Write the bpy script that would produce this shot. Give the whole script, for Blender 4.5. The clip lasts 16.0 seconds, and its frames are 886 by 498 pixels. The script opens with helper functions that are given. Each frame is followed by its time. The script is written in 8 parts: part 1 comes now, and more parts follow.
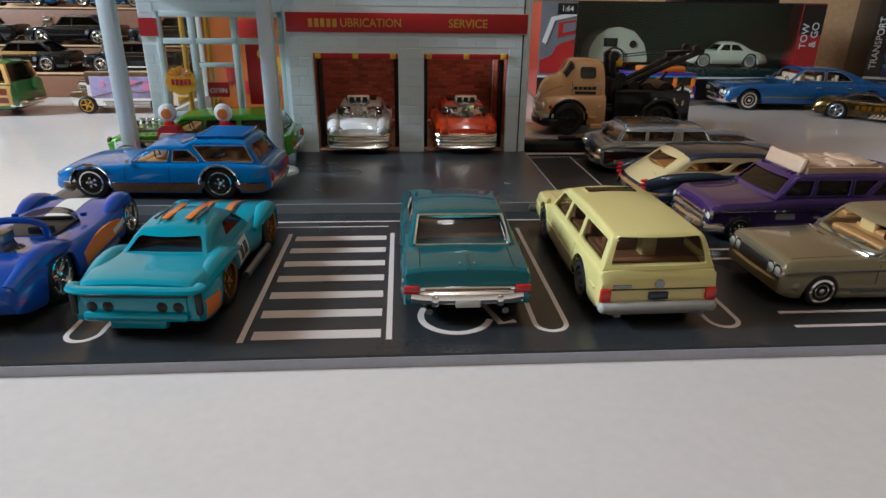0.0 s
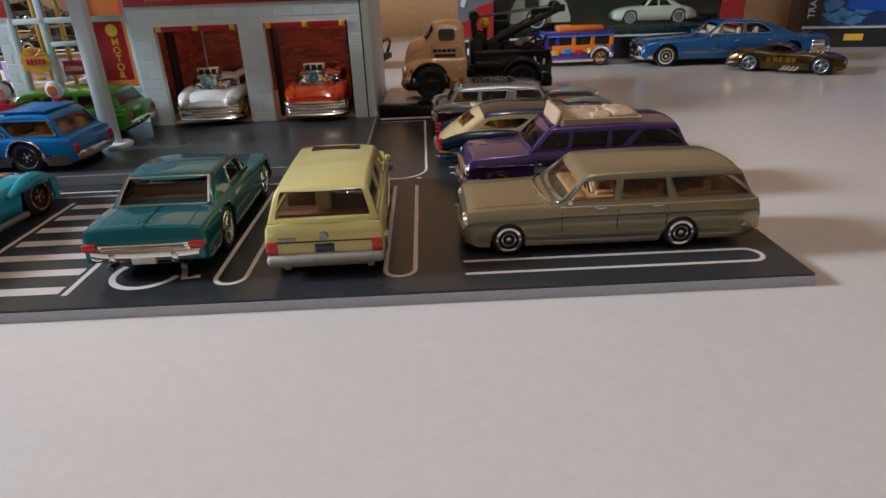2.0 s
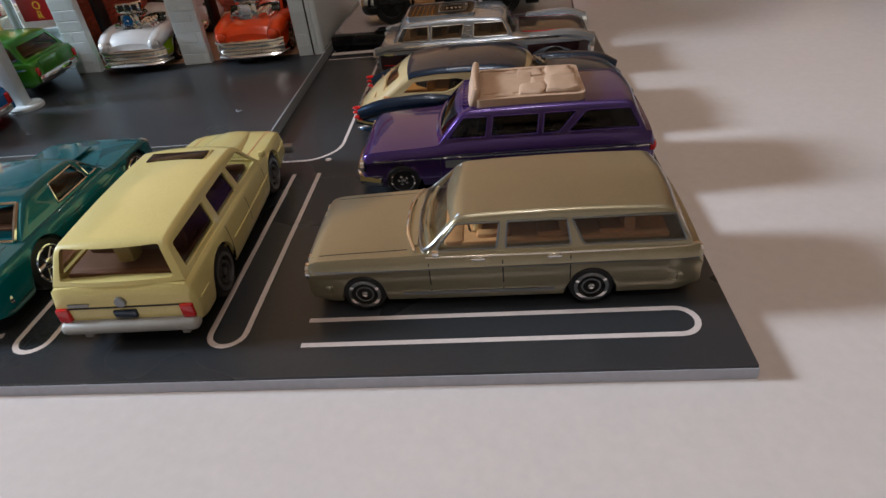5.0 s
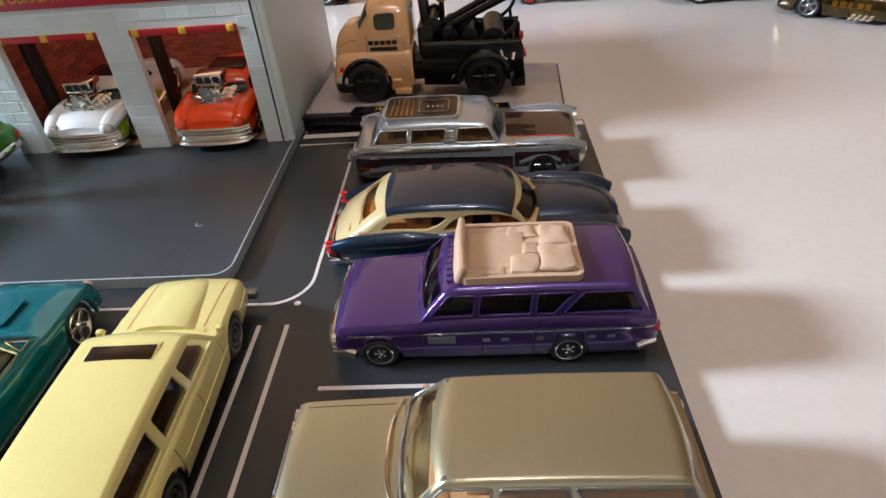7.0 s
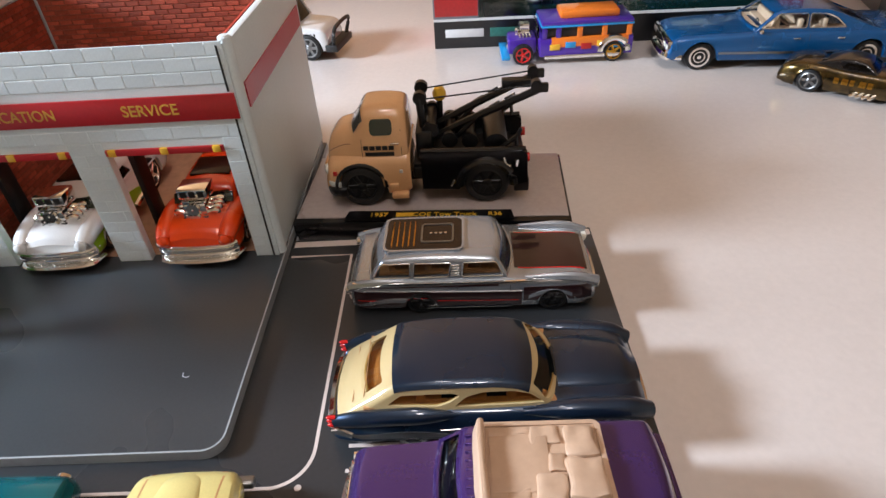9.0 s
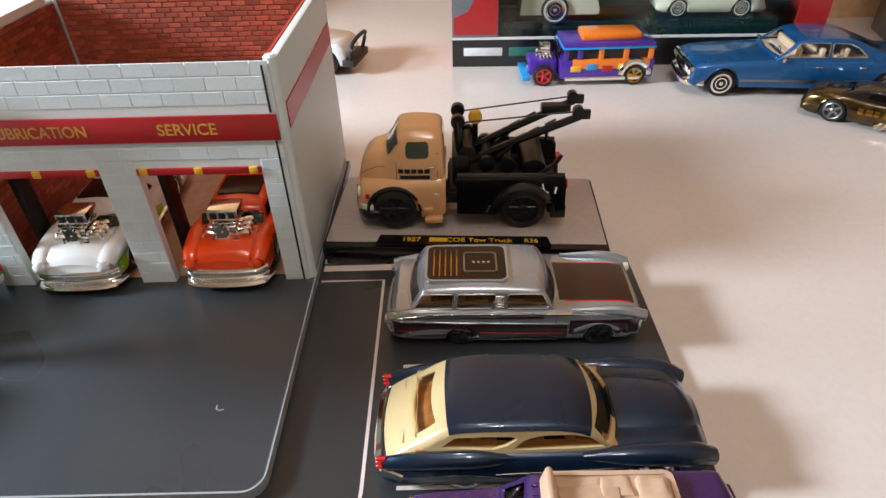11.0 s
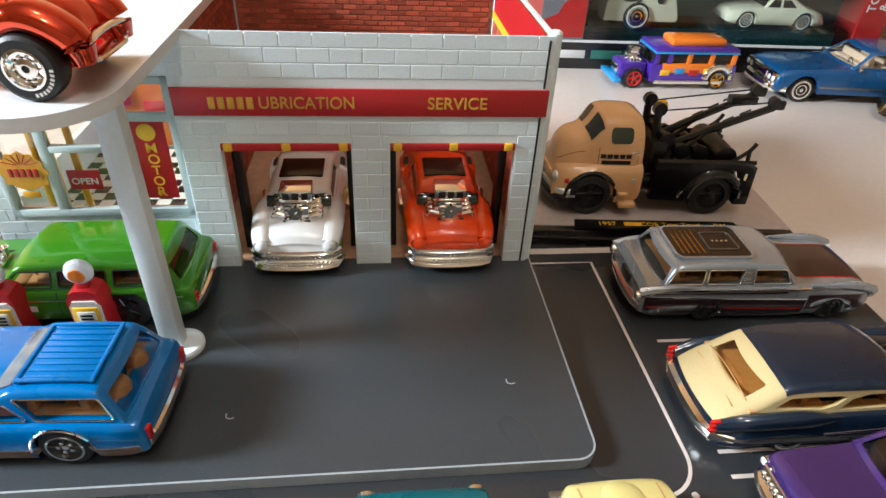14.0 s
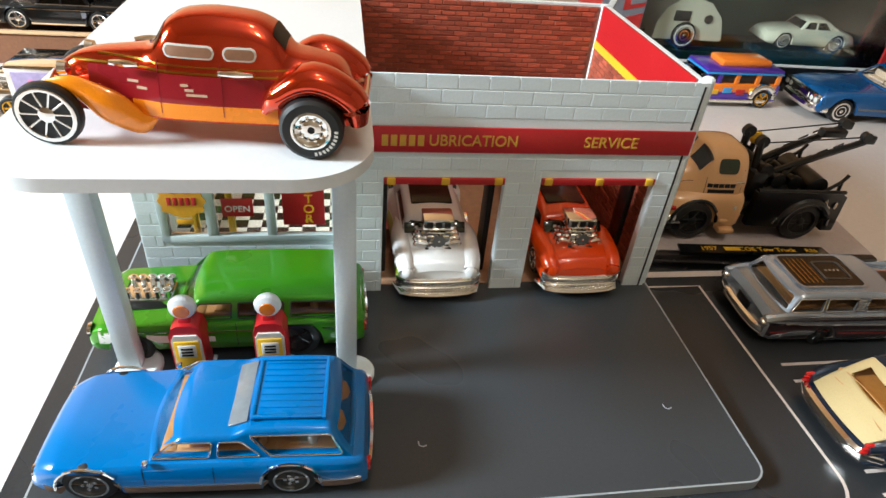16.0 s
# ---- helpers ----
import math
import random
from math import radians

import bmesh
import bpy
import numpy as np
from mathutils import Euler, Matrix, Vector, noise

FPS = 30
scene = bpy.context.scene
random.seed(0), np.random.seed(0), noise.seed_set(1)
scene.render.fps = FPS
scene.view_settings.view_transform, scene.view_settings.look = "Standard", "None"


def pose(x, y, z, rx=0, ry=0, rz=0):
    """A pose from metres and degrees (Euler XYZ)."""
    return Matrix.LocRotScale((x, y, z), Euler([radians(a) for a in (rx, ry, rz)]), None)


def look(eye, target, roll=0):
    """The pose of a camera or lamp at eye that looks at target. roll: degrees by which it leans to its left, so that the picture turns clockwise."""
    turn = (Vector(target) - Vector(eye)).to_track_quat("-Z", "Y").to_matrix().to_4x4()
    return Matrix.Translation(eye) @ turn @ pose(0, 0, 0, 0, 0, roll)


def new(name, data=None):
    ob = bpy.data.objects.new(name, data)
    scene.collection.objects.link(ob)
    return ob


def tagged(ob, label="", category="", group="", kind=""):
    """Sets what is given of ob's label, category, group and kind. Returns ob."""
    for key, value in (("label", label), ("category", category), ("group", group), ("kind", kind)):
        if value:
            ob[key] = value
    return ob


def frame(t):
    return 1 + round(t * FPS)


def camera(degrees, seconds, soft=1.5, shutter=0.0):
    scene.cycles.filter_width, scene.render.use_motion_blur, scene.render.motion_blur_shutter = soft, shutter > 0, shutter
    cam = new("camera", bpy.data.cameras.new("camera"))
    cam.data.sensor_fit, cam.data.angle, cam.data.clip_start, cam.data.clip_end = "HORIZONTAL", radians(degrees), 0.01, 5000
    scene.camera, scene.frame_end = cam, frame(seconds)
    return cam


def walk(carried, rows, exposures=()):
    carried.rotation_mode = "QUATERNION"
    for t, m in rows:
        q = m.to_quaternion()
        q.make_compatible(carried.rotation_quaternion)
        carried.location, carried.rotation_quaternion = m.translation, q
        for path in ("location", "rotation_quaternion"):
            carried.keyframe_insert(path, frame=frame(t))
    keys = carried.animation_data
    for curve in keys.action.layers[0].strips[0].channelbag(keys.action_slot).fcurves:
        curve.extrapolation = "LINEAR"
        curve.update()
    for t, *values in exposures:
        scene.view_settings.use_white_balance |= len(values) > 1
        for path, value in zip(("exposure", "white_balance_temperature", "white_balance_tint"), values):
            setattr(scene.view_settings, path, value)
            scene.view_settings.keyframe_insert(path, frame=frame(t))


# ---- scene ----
cam = camera(72.3, 16.0)
PATH = [
    (0, (-0.05515, -0.27765, 0.06650), (-0.03580, 0.00002, -0.04541), 0.70),
    (0.5, (-0.03733, -0.27944, 0.06794), (-0.02067, -0.00233, -0.04579), 0.00),
    (1, (-0.02408, -0.28165, 0.06811), (-0.01028, -0.00568, -0.04872), -0.70),
    (1.5, (-0.00177, -0.28506, 0.06817), (0.00768, -0.01000, -0.05121), -1.60),
    (2, (0.02576, -0.28801, 0.06346), (0.03057, -0.01473, -0.06020), -2.20),
    (2.5, (0.05046, -0.28619, 0.06030), (0.04911, -0.01620, -0.07050), -3.00),
    (3, (0.05787, -0.27901, 0.05832), (0.05262, -0.01233, -0.07900), -3.60),
    (5.5, (0.07296, -0.23088, 0.08297), (0.04011, 0.00809, -0.09539), -7.20),
    (6, (0.07393, -0.22097, 0.09025), (0.04663, 0.01737, -0.08989), -6.70),
    (6.5, (0.07428, -0.21008, 0.09816), (0.05133, 0.02916, -0.08138), -5.70),
    (7, (0.07003, -0.20327, 0.10201), (0.05098, 0.03662, -0.07713), -5.00),
    (7.5, (0.06557, -0.19701, 0.10794), (0.05132, 0.04308, -0.07137), -4.30),
    (8, (0.06480, -0.18859, 0.11205), (0.05310, 0.05067, -0.06855), -4.20),
    (8.5, (0.06485, -0.17602, 0.12129), (0.05495, 0.06206, -0.06098), -4.20),
    (9, (0.06334, -0.16771, 0.13048), (0.05464, 0.07065, -0.05147), -3.90),
    (11.5, (0.03370, -0.15956, 0.13208), (0.03445, 0.08267, -0.04491), -1.00),
    (12, (0.01569, -0.16067, 0.12849), (0.02004, 0.08217, -0.04761), -0.30),
    (12.5, (-0.00301, -0.16164, 0.12676), (0.00674, 0.08224, -0.04768), 0.60),
    (13, (-0.01804, -0.16428, 0.12629), (-0.00199, 0.07998, -0.04715), 1.30),
    (13.5, (-0.03620, -0.16061, 0.12302), (-0.01355, 0.08264, -0.05110), 2.10),
    (14, (-0.04869, -0.16249, 0.12360), (-0.01779, 0.08118, -0.04865), 3.00),
    (14.5, (-0.05966, -0.16112, 0.12482), (-0.02290, 0.08026, -0.04950), 3.80),
    (15, (-0.07580, -0.15636, 0.12785), (-0.03259, 0.08395, -0.04646), 4.90),
    (15.5, (-0.09135, -0.15516, 0.12979), (-0.04575, 0.08439, -0.04496), 5.40),
    (16, (-0.10427, -0.15629, 0.13491), (-0.05748, 0.08281, -0.04014), 5.70),
]
walk(cam, [(t, look(eye, target, roll)) for t, eye, target, roll in PATH], [(0, -1.1, 5600, 3), (2.5, -0.99, 5700, 7), (5.5, -0.8, 5600, 8), (6, -0.57, 5600, 8), (7, -0.19, 5520, 6), (9, -0.21, 5720, 9), (12.5, -0.08, 5900, 5), (14, -0.12, 5950, 4), (16, -0.27, 6020, 2)])


# ---- world, lamps, exposure ----
def lamp(name, kind, energy, colour, m, size=0.1):
    data = bpy.data.lights.new(name, kind)
    data.energy, data.color = energy, colour
    if kind == "AREA":
        data.shape, data.size = "DISK", size
    else:
        data.shadow_soft_size = size
    ob = new(name, data)
    ob.matrix_world = m
    return ob


scene.world = bpy.data.worlds.new("room_air")
scene.world.use_nodes = True
scene.world.node_tree.nodes["Background"].inputs[0].default_value = (1.0, 0.86, 0.74, 1)
scene.world.node_tree.nodes["Background"].inputs[1].default_value = 0.05
lamp("desk_lamp_light", "AREA", 27.0, (0.93, 0.97, 1.0), look((-0.92, -0.08, 0.46), (0.0, -0.05, 0.0)), 0.2)
lamp("ceiling_light", "POINT", 15.6, (1.0, 0.87, 0.77), pose(0.12, -0.85, 1.45), 0.08)
lamp("ceiling_light", "POINT", 6.4, (1.0, 0.84, 0.72), pose(-0.03, -0.2, 1.45), 0.07)
scene.view_settings.exposure = 0.0


# ---- materials ----
def lin(h):
    v = [int(h[i:i + 2], 16) / 255 for i in (0, 2, 4)]
    return [c / 12.92 if c <= 0.04045 else ((c + 0.055) / 1.055) ** 2.4 for c in v]


def material(name, colour, rough=0.5, metal=0.0, coat=0.0, vary=0.12, grain=600.0, blotch=40.0, bump=0.05, spread=0.0, specular=0.5):
    """A surface with fine grain and larger blotches in colour and gloss; scales are per metre."""
    m = bpy.data.materials.new(name)
    m.use_nodes = True
    nt = m.node_tree
    b = nt.nodes["Principled BSDF"]
    c = lin(colour) if isinstance(colour, str) else colour
    co = nt.nodes.new("ShaderNodeTexCoord")
    n1 = nt.nodes.new("ShaderNodeTexNoise")
    n2 = nt.nodes.new("ShaderNodeTexNoise")
    for n, s in ((n1, grain), (n2, blotch)):
        n.inputs["Scale"].default_value = s
        n.inputs["Detail"].default_value = 3
        nt.links.new(co.outputs["Object"], n.inputs["Vector"])
    add = nt.nodes.new("ShaderNodeMath")
    add.operation = "ADD"
    nt.links.new(n1.outputs["Fac"], add.inputs[0])
    nt.links.new(n2.outputs["Fac"], add.inputs[1])
    ramp = nt.nodes.new("ShaderNodeMapRange")
    ramp.inputs["From Min"].default_value, ramp.inputs["From Max"].default_value = 0.6, 1.4
    ramp.inputs["To Min"].default_value, ramp.inputs["To Max"].default_value = 1 - vary, 1 + vary
    nt.links.new(add.outputs[0], ramp.inputs["Value"])
    val = ramp.outputs["Result"]
    if spread:
        info = nt.nodes.new("ShaderNodeObjectInfo")
        rr = nt.nodes.new("ShaderNodeMapRange")
        rr.inputs["To Min"].default_value, rr.inputs["To Max"].default_value = 1 - spread, 1 + spread
        geo = nt.nodes.new("ShaderNodeNewGeometry")
        mean = nt.nodes.new("ShaderNodeMath")
        mean.operation = "ADD"
        nt.links.new(info.outputs["Random"], mean.inputs[0])
        nt.links.new(geo.outputs["Random Per Island"], mean.inputs[1])
        frac = nt.nodes.new("ShaderNodeMath")
        frac.operation = "FRACT"
        nt.links.new(mean.outputs[0], frac.inputs[0])
        nt.links.new(frac.outputs[0], rr.inputs["Value"])
        mul = nt.nodes.new("ShaderNodeMath")
        mul.operation = "MULTIPLY"
        nt.links.new(val, mul.inputs[0])
        nt.links.new(rr.outputs["Result"], mul.inputs[1])
        val = mul.outputs[0]
    sc = nt.nodes.new("ShaderNodeVectorMath")
    sc.operation = "SCALE"
    sc.inputs[0].default_value = c
    nt.links.new(val, sc.inputs["Scale"])
    nt.links.new(sc.outputs["Vector"], b.inputs["Base Color"])
    rg = nt.nodes.new("ShaderNodeMapRange")
    rv = 0.03 if coat >= 1 else 0.09
    rg.inputs["To Min"].default_value, rg.inputs["To Max"].default_value = max(rough - rv, 0.02), min(rough + rv, 1)
    nt.links.new(n2.outputs["Fac"], rg.inputs["Value"])
    nt.links.new(rg.outputs["Result"], b.inputs["Roughness"])
    b.inputs["Metallic"].default_value = metal
    b.inputs["Coat Weight"].default_value = coat
    b.inputs["Coat Roughness"].default_value = 0.025
    b.inputs["Specular IOR Level"].default_value = specular
    if bump:
        bp = nt.nodes.new("ShaderNodeBump")
        bp.inputs["Strength"].default_value = bump
        bp.inputs["Distance"].default_value = 0.0003
        nt.links.new(n1.outputs["Fac"], bp.inputs["Height"])
        nt.links.new(bp.outputs["Normal"], b.inputs["Normal"])
    return m


def glass(name, colour, clear=0.75, rough=0.05):
    """Thin tinted pane: part clear, part gloss."""
    m = bpy.data.materials.new(name)
    m.use_nodes = True
    nt = m.node_tree
    nt.nodes.remove(nt.nodes["Principled BSDF"])
    tr = nt.nodes.new("ShaderNodeBsdfTransparent")
    tr.inputs[0].default_value = (*[clear * c for c in lin(colour)], 1)
    gl = nt.nodes.new("ShaderNodeBsdfGlossy")
    gl.inputs["Roughness"].default_value = rough
    gl.inputs["Color"].default_value = (0.9, 0.9, 0.9, 1)
    fr = nt.nodes.new("ShaderNodeFresnel")
    fr.inputs["IOR"].default_value = 1.5
    mx = nt.nodes.new("ShaderNodeMixShader")
    nt.links.new(fr.outputs[0], mx.inputs[0])
    nt.links.new(tr.outputs[0], mx.inputs[1])
    nt.links.new(gl.outputs[0], mx.inputs[2])
    nt.links.new(mx.outputs[0], nt.nodes["Material Output"].inputs["Surface"])
    return m


def paint(name, colour, metal=0.0, rough=0.28):
    return material(name, colour, rough + 0.08 * (1 - metal), metal, coat=1.0, vary=0.07, grain=2500, blotch=60, bump=0.012, specular=0.25)


M = dict(
    board=material("printed_board", "2f3134", 0.28, vary=0.14, grain=900, blotch=14, bump=0.06),
    slab=material("grey_plastic_apron", "393d41", 0.30, vary=0.12, grain=1200, blotch=16, bump=0.06),
    board_edge=material("board_core", "b9bcc8", 0.7, vary=0.1),
    print_white=material("printed_line", "cdbfb8", 0.5, vary=0.1, grain=1500),
    table=material("white_laminate", "d0c7c2", 0.2, vary=0.05, grain=500, blotch=5, bump=0.015),
    white_plastic=material("white_plastic", "d9e2e5", 0.42, vary=0.06, grain=1500, blotch=30, bump=0.05),
    block=material("white_moulded_block", "d6e0e4", 0.45, vary=0.07, grain=1500, blotch=40, bump=0.08, spread=0.05),
    canopy=material("canopy_plastic", "d4d6d8", 0.35, vary=0.04, grain=900, blotch=20, bump=0.03),
    frame_grey=material("window_frame_plastic", "b9c4c4", 0.4, vary=0.06),
    sign_red=material("red_sticker", "b01c22", 0.35, vary=0.10, grain=900, blotch=30),
    sign_yellow=material("yellow_print", "e2b22c", 0.4, vary=0.08),
    amber_print=material("amber_yellow_print", "dc9e22", 0.4, vary=0.12),
    brick=material("red_brick_print", "a04c36", 0.6, vary=0.30, grain=900, blotch=60, bump=0.15, spread=0.35),
    mortar=material("mortar_print", "84503f", 0.7, vary=0.25, grain=900, blotch=40),
    tile_white=material("white_tile_print", "d8d6d0", 0.35, vary=0.06),
    tile_black=material("black_tile_print", "151414", 0.35, vary=0.15),
    black=material("black_plastic", "0c0c0d", 0.35, vary=0.2, bump=0.08),
    gloss_black=paint("gloss_black_paint", "08080a", 0.0, 0.2),
    rubber=material("tyre_plastic", "101011", 0.5, vary=0.2, grain=2500, bump=0.2),
    chrome=material("chrome_plating", "f4f2ee", 0.07, 1.0, vary=0.04, bump=0.01),
    gold=material("gold_plating", "c99a3a", 0.2, 1.0, vary=0.08, bump=0.02),
    steel=material("bare_metal", "8f9192", 0.35, 1.0, vary=0.12, bump=0.08),
    tail_red=material("red_lens", "c01818", 0.2, coat=0.6, vary=0.1),
    amber=material("amber_lens", "d9781c", 0.2, coat=0.6, vary=0.1),
    lamp_white=material("lamp_lens", "dcdcd4", 0.15, 0.3, vary=0.1),
    tan=material("tan_interior", "b98a58", 0.5, vary=0.15, bump=0.1),
    cream_in=material("cream_interior", "c8b078", 0.5, vary=0.12),
    beige_in=material("beige_interior", "c9b6a0", 0.5, vary=0.12, bump=0.1),
    brown_in=material("brown_interior", "7a5238", 0.5, vary=0.2, bump=0.1),
    bumper_grey=material("grey_plastic_bumper", "9c9a94", 0.45, vary=0.08, bump=0.05),
    bottle_green=material("bottle_green_plastic", "0e1a0c", 0.12, coat=0.8, vary=0.2),
    garage_print=material("tan_concrete_print", "a98468", 0.5, vary=0.25, grain=300, blotch=45, bump=0.05),
    smoked_amber=material("smoked_amber_plastic", "20130b", 0.2, vary=0.3, grain=400, specular=0.4),
    office_print=material("orange_brown_print", "c06a2c", 0.5, vary=0.4, grain=60, blotch=25),
    skylight=material("pale_skylight", "70757a", 0.2, coat=0.8, vary=0.15),
    dark_in=material("dark_interior", "1d1b1a", 0.5, vary=0.2),
    glass_clear=glass("clear_window", "faf6ee", 0.98),
    glass_smoke=glass("smoked_window", "c8c2b8", 0.95),
    glass_dark=glass("dark_window", "707276", 0.8),
    glass_green=glass("dark_green_window", "5a6a48", 0.6),
    gold_print=material("dull_gold_print", "c79a34", 0.45, vary=0.12),
    rim_grey=material("slab_edge_grey", "94989c", 0.5, vary=0.1),
    glass_amber=glass("amber_window", "f0d8a8", 0.95),
    wall=material("tan_wall_paint", "d6c8b0", 0.8, vary=0.12, grain=200, blotch=3),
    wall_warm=material("warm_lit_wall_tan", "b58c60", 0.8, vary=0.15, grain=200, blotch=3),
    cardboard=material("brown_paper", "caa67e", 0.75, vary=0.18, grain=300, blotch=8, bump=0.2),
    floor=material("brown_carpet", "5a4838", 0.9, vary=0.2),
    ceiling=material("ceiling_paint", "e6e0d6", 0.8),
)


# ---- mesh helpers: all sizes below in millimetres ----
MM = 0.001


def part(name, bm, mat, parent=None, label="", sharp=35):
    me = bpy.data.meshes.new(name)
    for v in bm.verts:
        v.co *= MM
    bmesh.ops.recalc_face_normals(bm, faces=bm.faces)
    bm.to_mesh(me)
    bm.free()
    for p in me.polygons:
        p.use_smooth = True
    me.set_sharp_from_angle(angle=radians(sharp))
    me.materials.append(M[mat] if isinstance(mat, str) else mat)
    ob = new(name, me)
    if isinstance(mat, str) and mat.startswith("glass"):
        ob.visible_shadow = False
    if parent is not None:
        ob.parent = parent
    if label:
        ob["label"] = label
    return ob


def thing(name, x, y, z, turn=0.0, label="", category="", group="", kind=""):
    e = new(name)
    e.empty_display_size = 0.005
    e.matrix_world = pose(x * MM, y * MM, z * MM, 0, 0, turn)
    return tagged(e, label, category, group, kind)


def rbox(bm, cx, cy, cz, sx, sy, sz, bevel=0.0, m=None, seg=2):
    r = bmesh.ops.create_cube(bm, size=1, matrix=Matrix.LocRotScale((cx, cy, cz), None, (sx, sy, sz)))
    vs = r["verts"]
    if bevel:
        es = list({e for v in vs for e in v.link_edges})
        out = bmesh.ops.bevel(bm, geom=es, offset=min(bevel, 0.49 * min(sx, sy, sz)), segments=seg, affect="EDGES", profile=0.5)
        vs = list({v for f in out["faces"] for v in f.verts} | {v for v in vs if v.is_valid})
    if m is not None:
        bmesh.ops.transform(bm, matrix=m, verts=vs)
    return vs


def box(cx, cy, cz, sx, sy, sz, bevel=0.0, m=None, seg=2):
    bm = bmesh.new()
    rbox(bm, cx, cy, cz, sx, sy, sz, bevel, m, seg)
    return bm


def lathe(bm, prof, axis="y", n=24, at=(0, 0, 0)):
    """Turns a profile of (radius, along) about an axis."""
    rings = []
    for r, a in prof:
        ring = []
        for i in range(n):
            u = 2 * math.pi * i / n
            c, s = r * math.cos(u), r * math.sin(u)
            p = {"y": (c, a, s), "z": (c, s, a), "x": (a, c, s)}[axis]
            ring.append(bm.verts.new([p[k] + at[k] for k in range(3)]))
        rings.append(ring)
    for A, B in zip(rings, rings[1:]):
        for i in range(n):
            bm.faces.new((A[i], A[(i + 1) % n], B[(i + 1) % n], B[i]))
    if prof[0][0] > 1e-6:
        bm.faces.new(rings[0])
    if prof[-1][0] > 1e-6:
        bm.faces.new(rings[-1])
    return bm


def tube(bm, pts, r, n=8, r2=None, ends=None):
    """A round or oval bar along points; ends: radius factors at each point."""
    pts = [Vector(p) for p in pts]
    if 3 <= len(pts) <= 7:
        fine, ks = [], []
        for i in range(len(pts) - 1):
            a, b, c, d = pts[max(i - 1, 0)], pts[i], pts[i + 1], pts[min(i + 2, len(pts) - 1)]
            for q in range(5):
                u = q / 5
                fine.append(0.5 * (2 * b + (c - a) * u + (2 * a - 5 * b + 4 * c - d) * u * u + (3 * b - a - 3 * c + d) * u ** 3))
                if ends:
                    v = u * u * (3 - 2 * u)
                    ks.append(ends[i] * (1 - v) + ends[i + 1] * v)
        fine.append(pts[-1])
        pts, ends = fine, (ks + [ends[-1]] if ends else None)
    rings = []
    for i, p in enumerate(pts):
        d = (pts[min(i + 1, len(pts) - 1)] - pts[max(i - 1, 0)]).normalized()
        up = Vector((0, 0, 1)) if abs(d.z) < 0.9 else Vector((1, 0, 0))
        a = d.cross(up).normalized()
        b = a.cross(d).normalized()
        k = ends[i] if ends else 1
        rings.append([bm.verts.new(p + a * (r * k * math.cos(2 * math.pi * j / n)) + b * ((r2 or r) * k * math.sin(2 * math.pi * j / n))) for j in range(n)])
    for A, B in zip(rings, rings[1:]):
        for j in range(n):
            bm.faces.new((A[j], A[(j + 1) % n], B[(j + 1) % n], B[j]))
    bm.faces.new(rings[0])
    bm.faces.new(rings[-1])
    return bm


def prism(bm, outline, z0, z1, m=None):
    """A flat outline (x, y) made solid from z0 to z1."""
    lo = [bm.verts.new((x, y, z0)) for x, y in outline]
    hi = [bm.verts.new((x, y, z1)) for x, y in outline]
    n = len(outline)
    bm.faces.new(lo[::-1])
    bm.faces.new(hi)
    for i in range(n):
        bm.faces.new((lo[i], lo[(i + 1) % n], hi[(i + 1) % n], hi[i]))
    if m is not None:
        bmesh.ops.transform(bm, matrix=m, verts=lo + hi)
    return bm


def rounded(x0, y0, x1, y1, r, n=6):
    """Outline of a rounded rectangle."""
    out = []
    for cx, cy, a in ((x1 - r, y0 + r, -90), (x1 - r, y1 - r, 0), (x0 + r, y1 - r, 90), (x0 + r, y0 + r, 180)):
        for i in range(n + 1):
            u = radians(a + 90 * i / n)
            out.append((cx + r * math.cos(u), cy + r * math.sin(u)))
    return out


def ribbon(bm, pts, w, z0, z1, closed=False):
    """A flat line of width w along (x, y) points."""
    n = len(pts)
    P = [Vector((*p, 0)) for p in pts]
    L, R = [], []
    for i, p in enumerate(P):
        a = P[(i - 1) % n] if closed or i else P[0]
        b = P[(i + 1) % n] if closed or i < n - 1 else P[-1]
        d = (b - a).normalized()
        s = Vector((-d.y, d.x, 0)) * w / 2
        L.append((p + s))
        R.append((p - s))
    ring = [[bm.verts.new((v.x, v.y, z)) for v in row] for row, z in ((L, z0), (L, z1), (R, z1), (R, z0))]
    m = n if closed else n - 1
    for k in range(4):
        A, B = ring[k], ring[(k + 1) % 4]
        for i in range(m):
            j = (i + 1) % n
            bm.faces.new((A[i], A[j], B[j], B[i]))
    if not closed:
        bm.faces.new([r[0] for r in ring])
        bm.faces.new([r[-1] for r in ring][::-1])
    return bm


def lumpy(bm, amp, scale, cuts=3):
    """Roughens a block into a cast, slightly melted shape."""
    bmesh.ops.subdivide_edges(bm, edges=bm.edges[:], cuts=cuts, use_grid_fill=True)
    for v in bm.verts:
        v.co += Vector([noise.noise(v.co * scale + Vector((7.3 * k, 3.1 * k, 1.7))) for k in range(3)]) * amp
    return bm


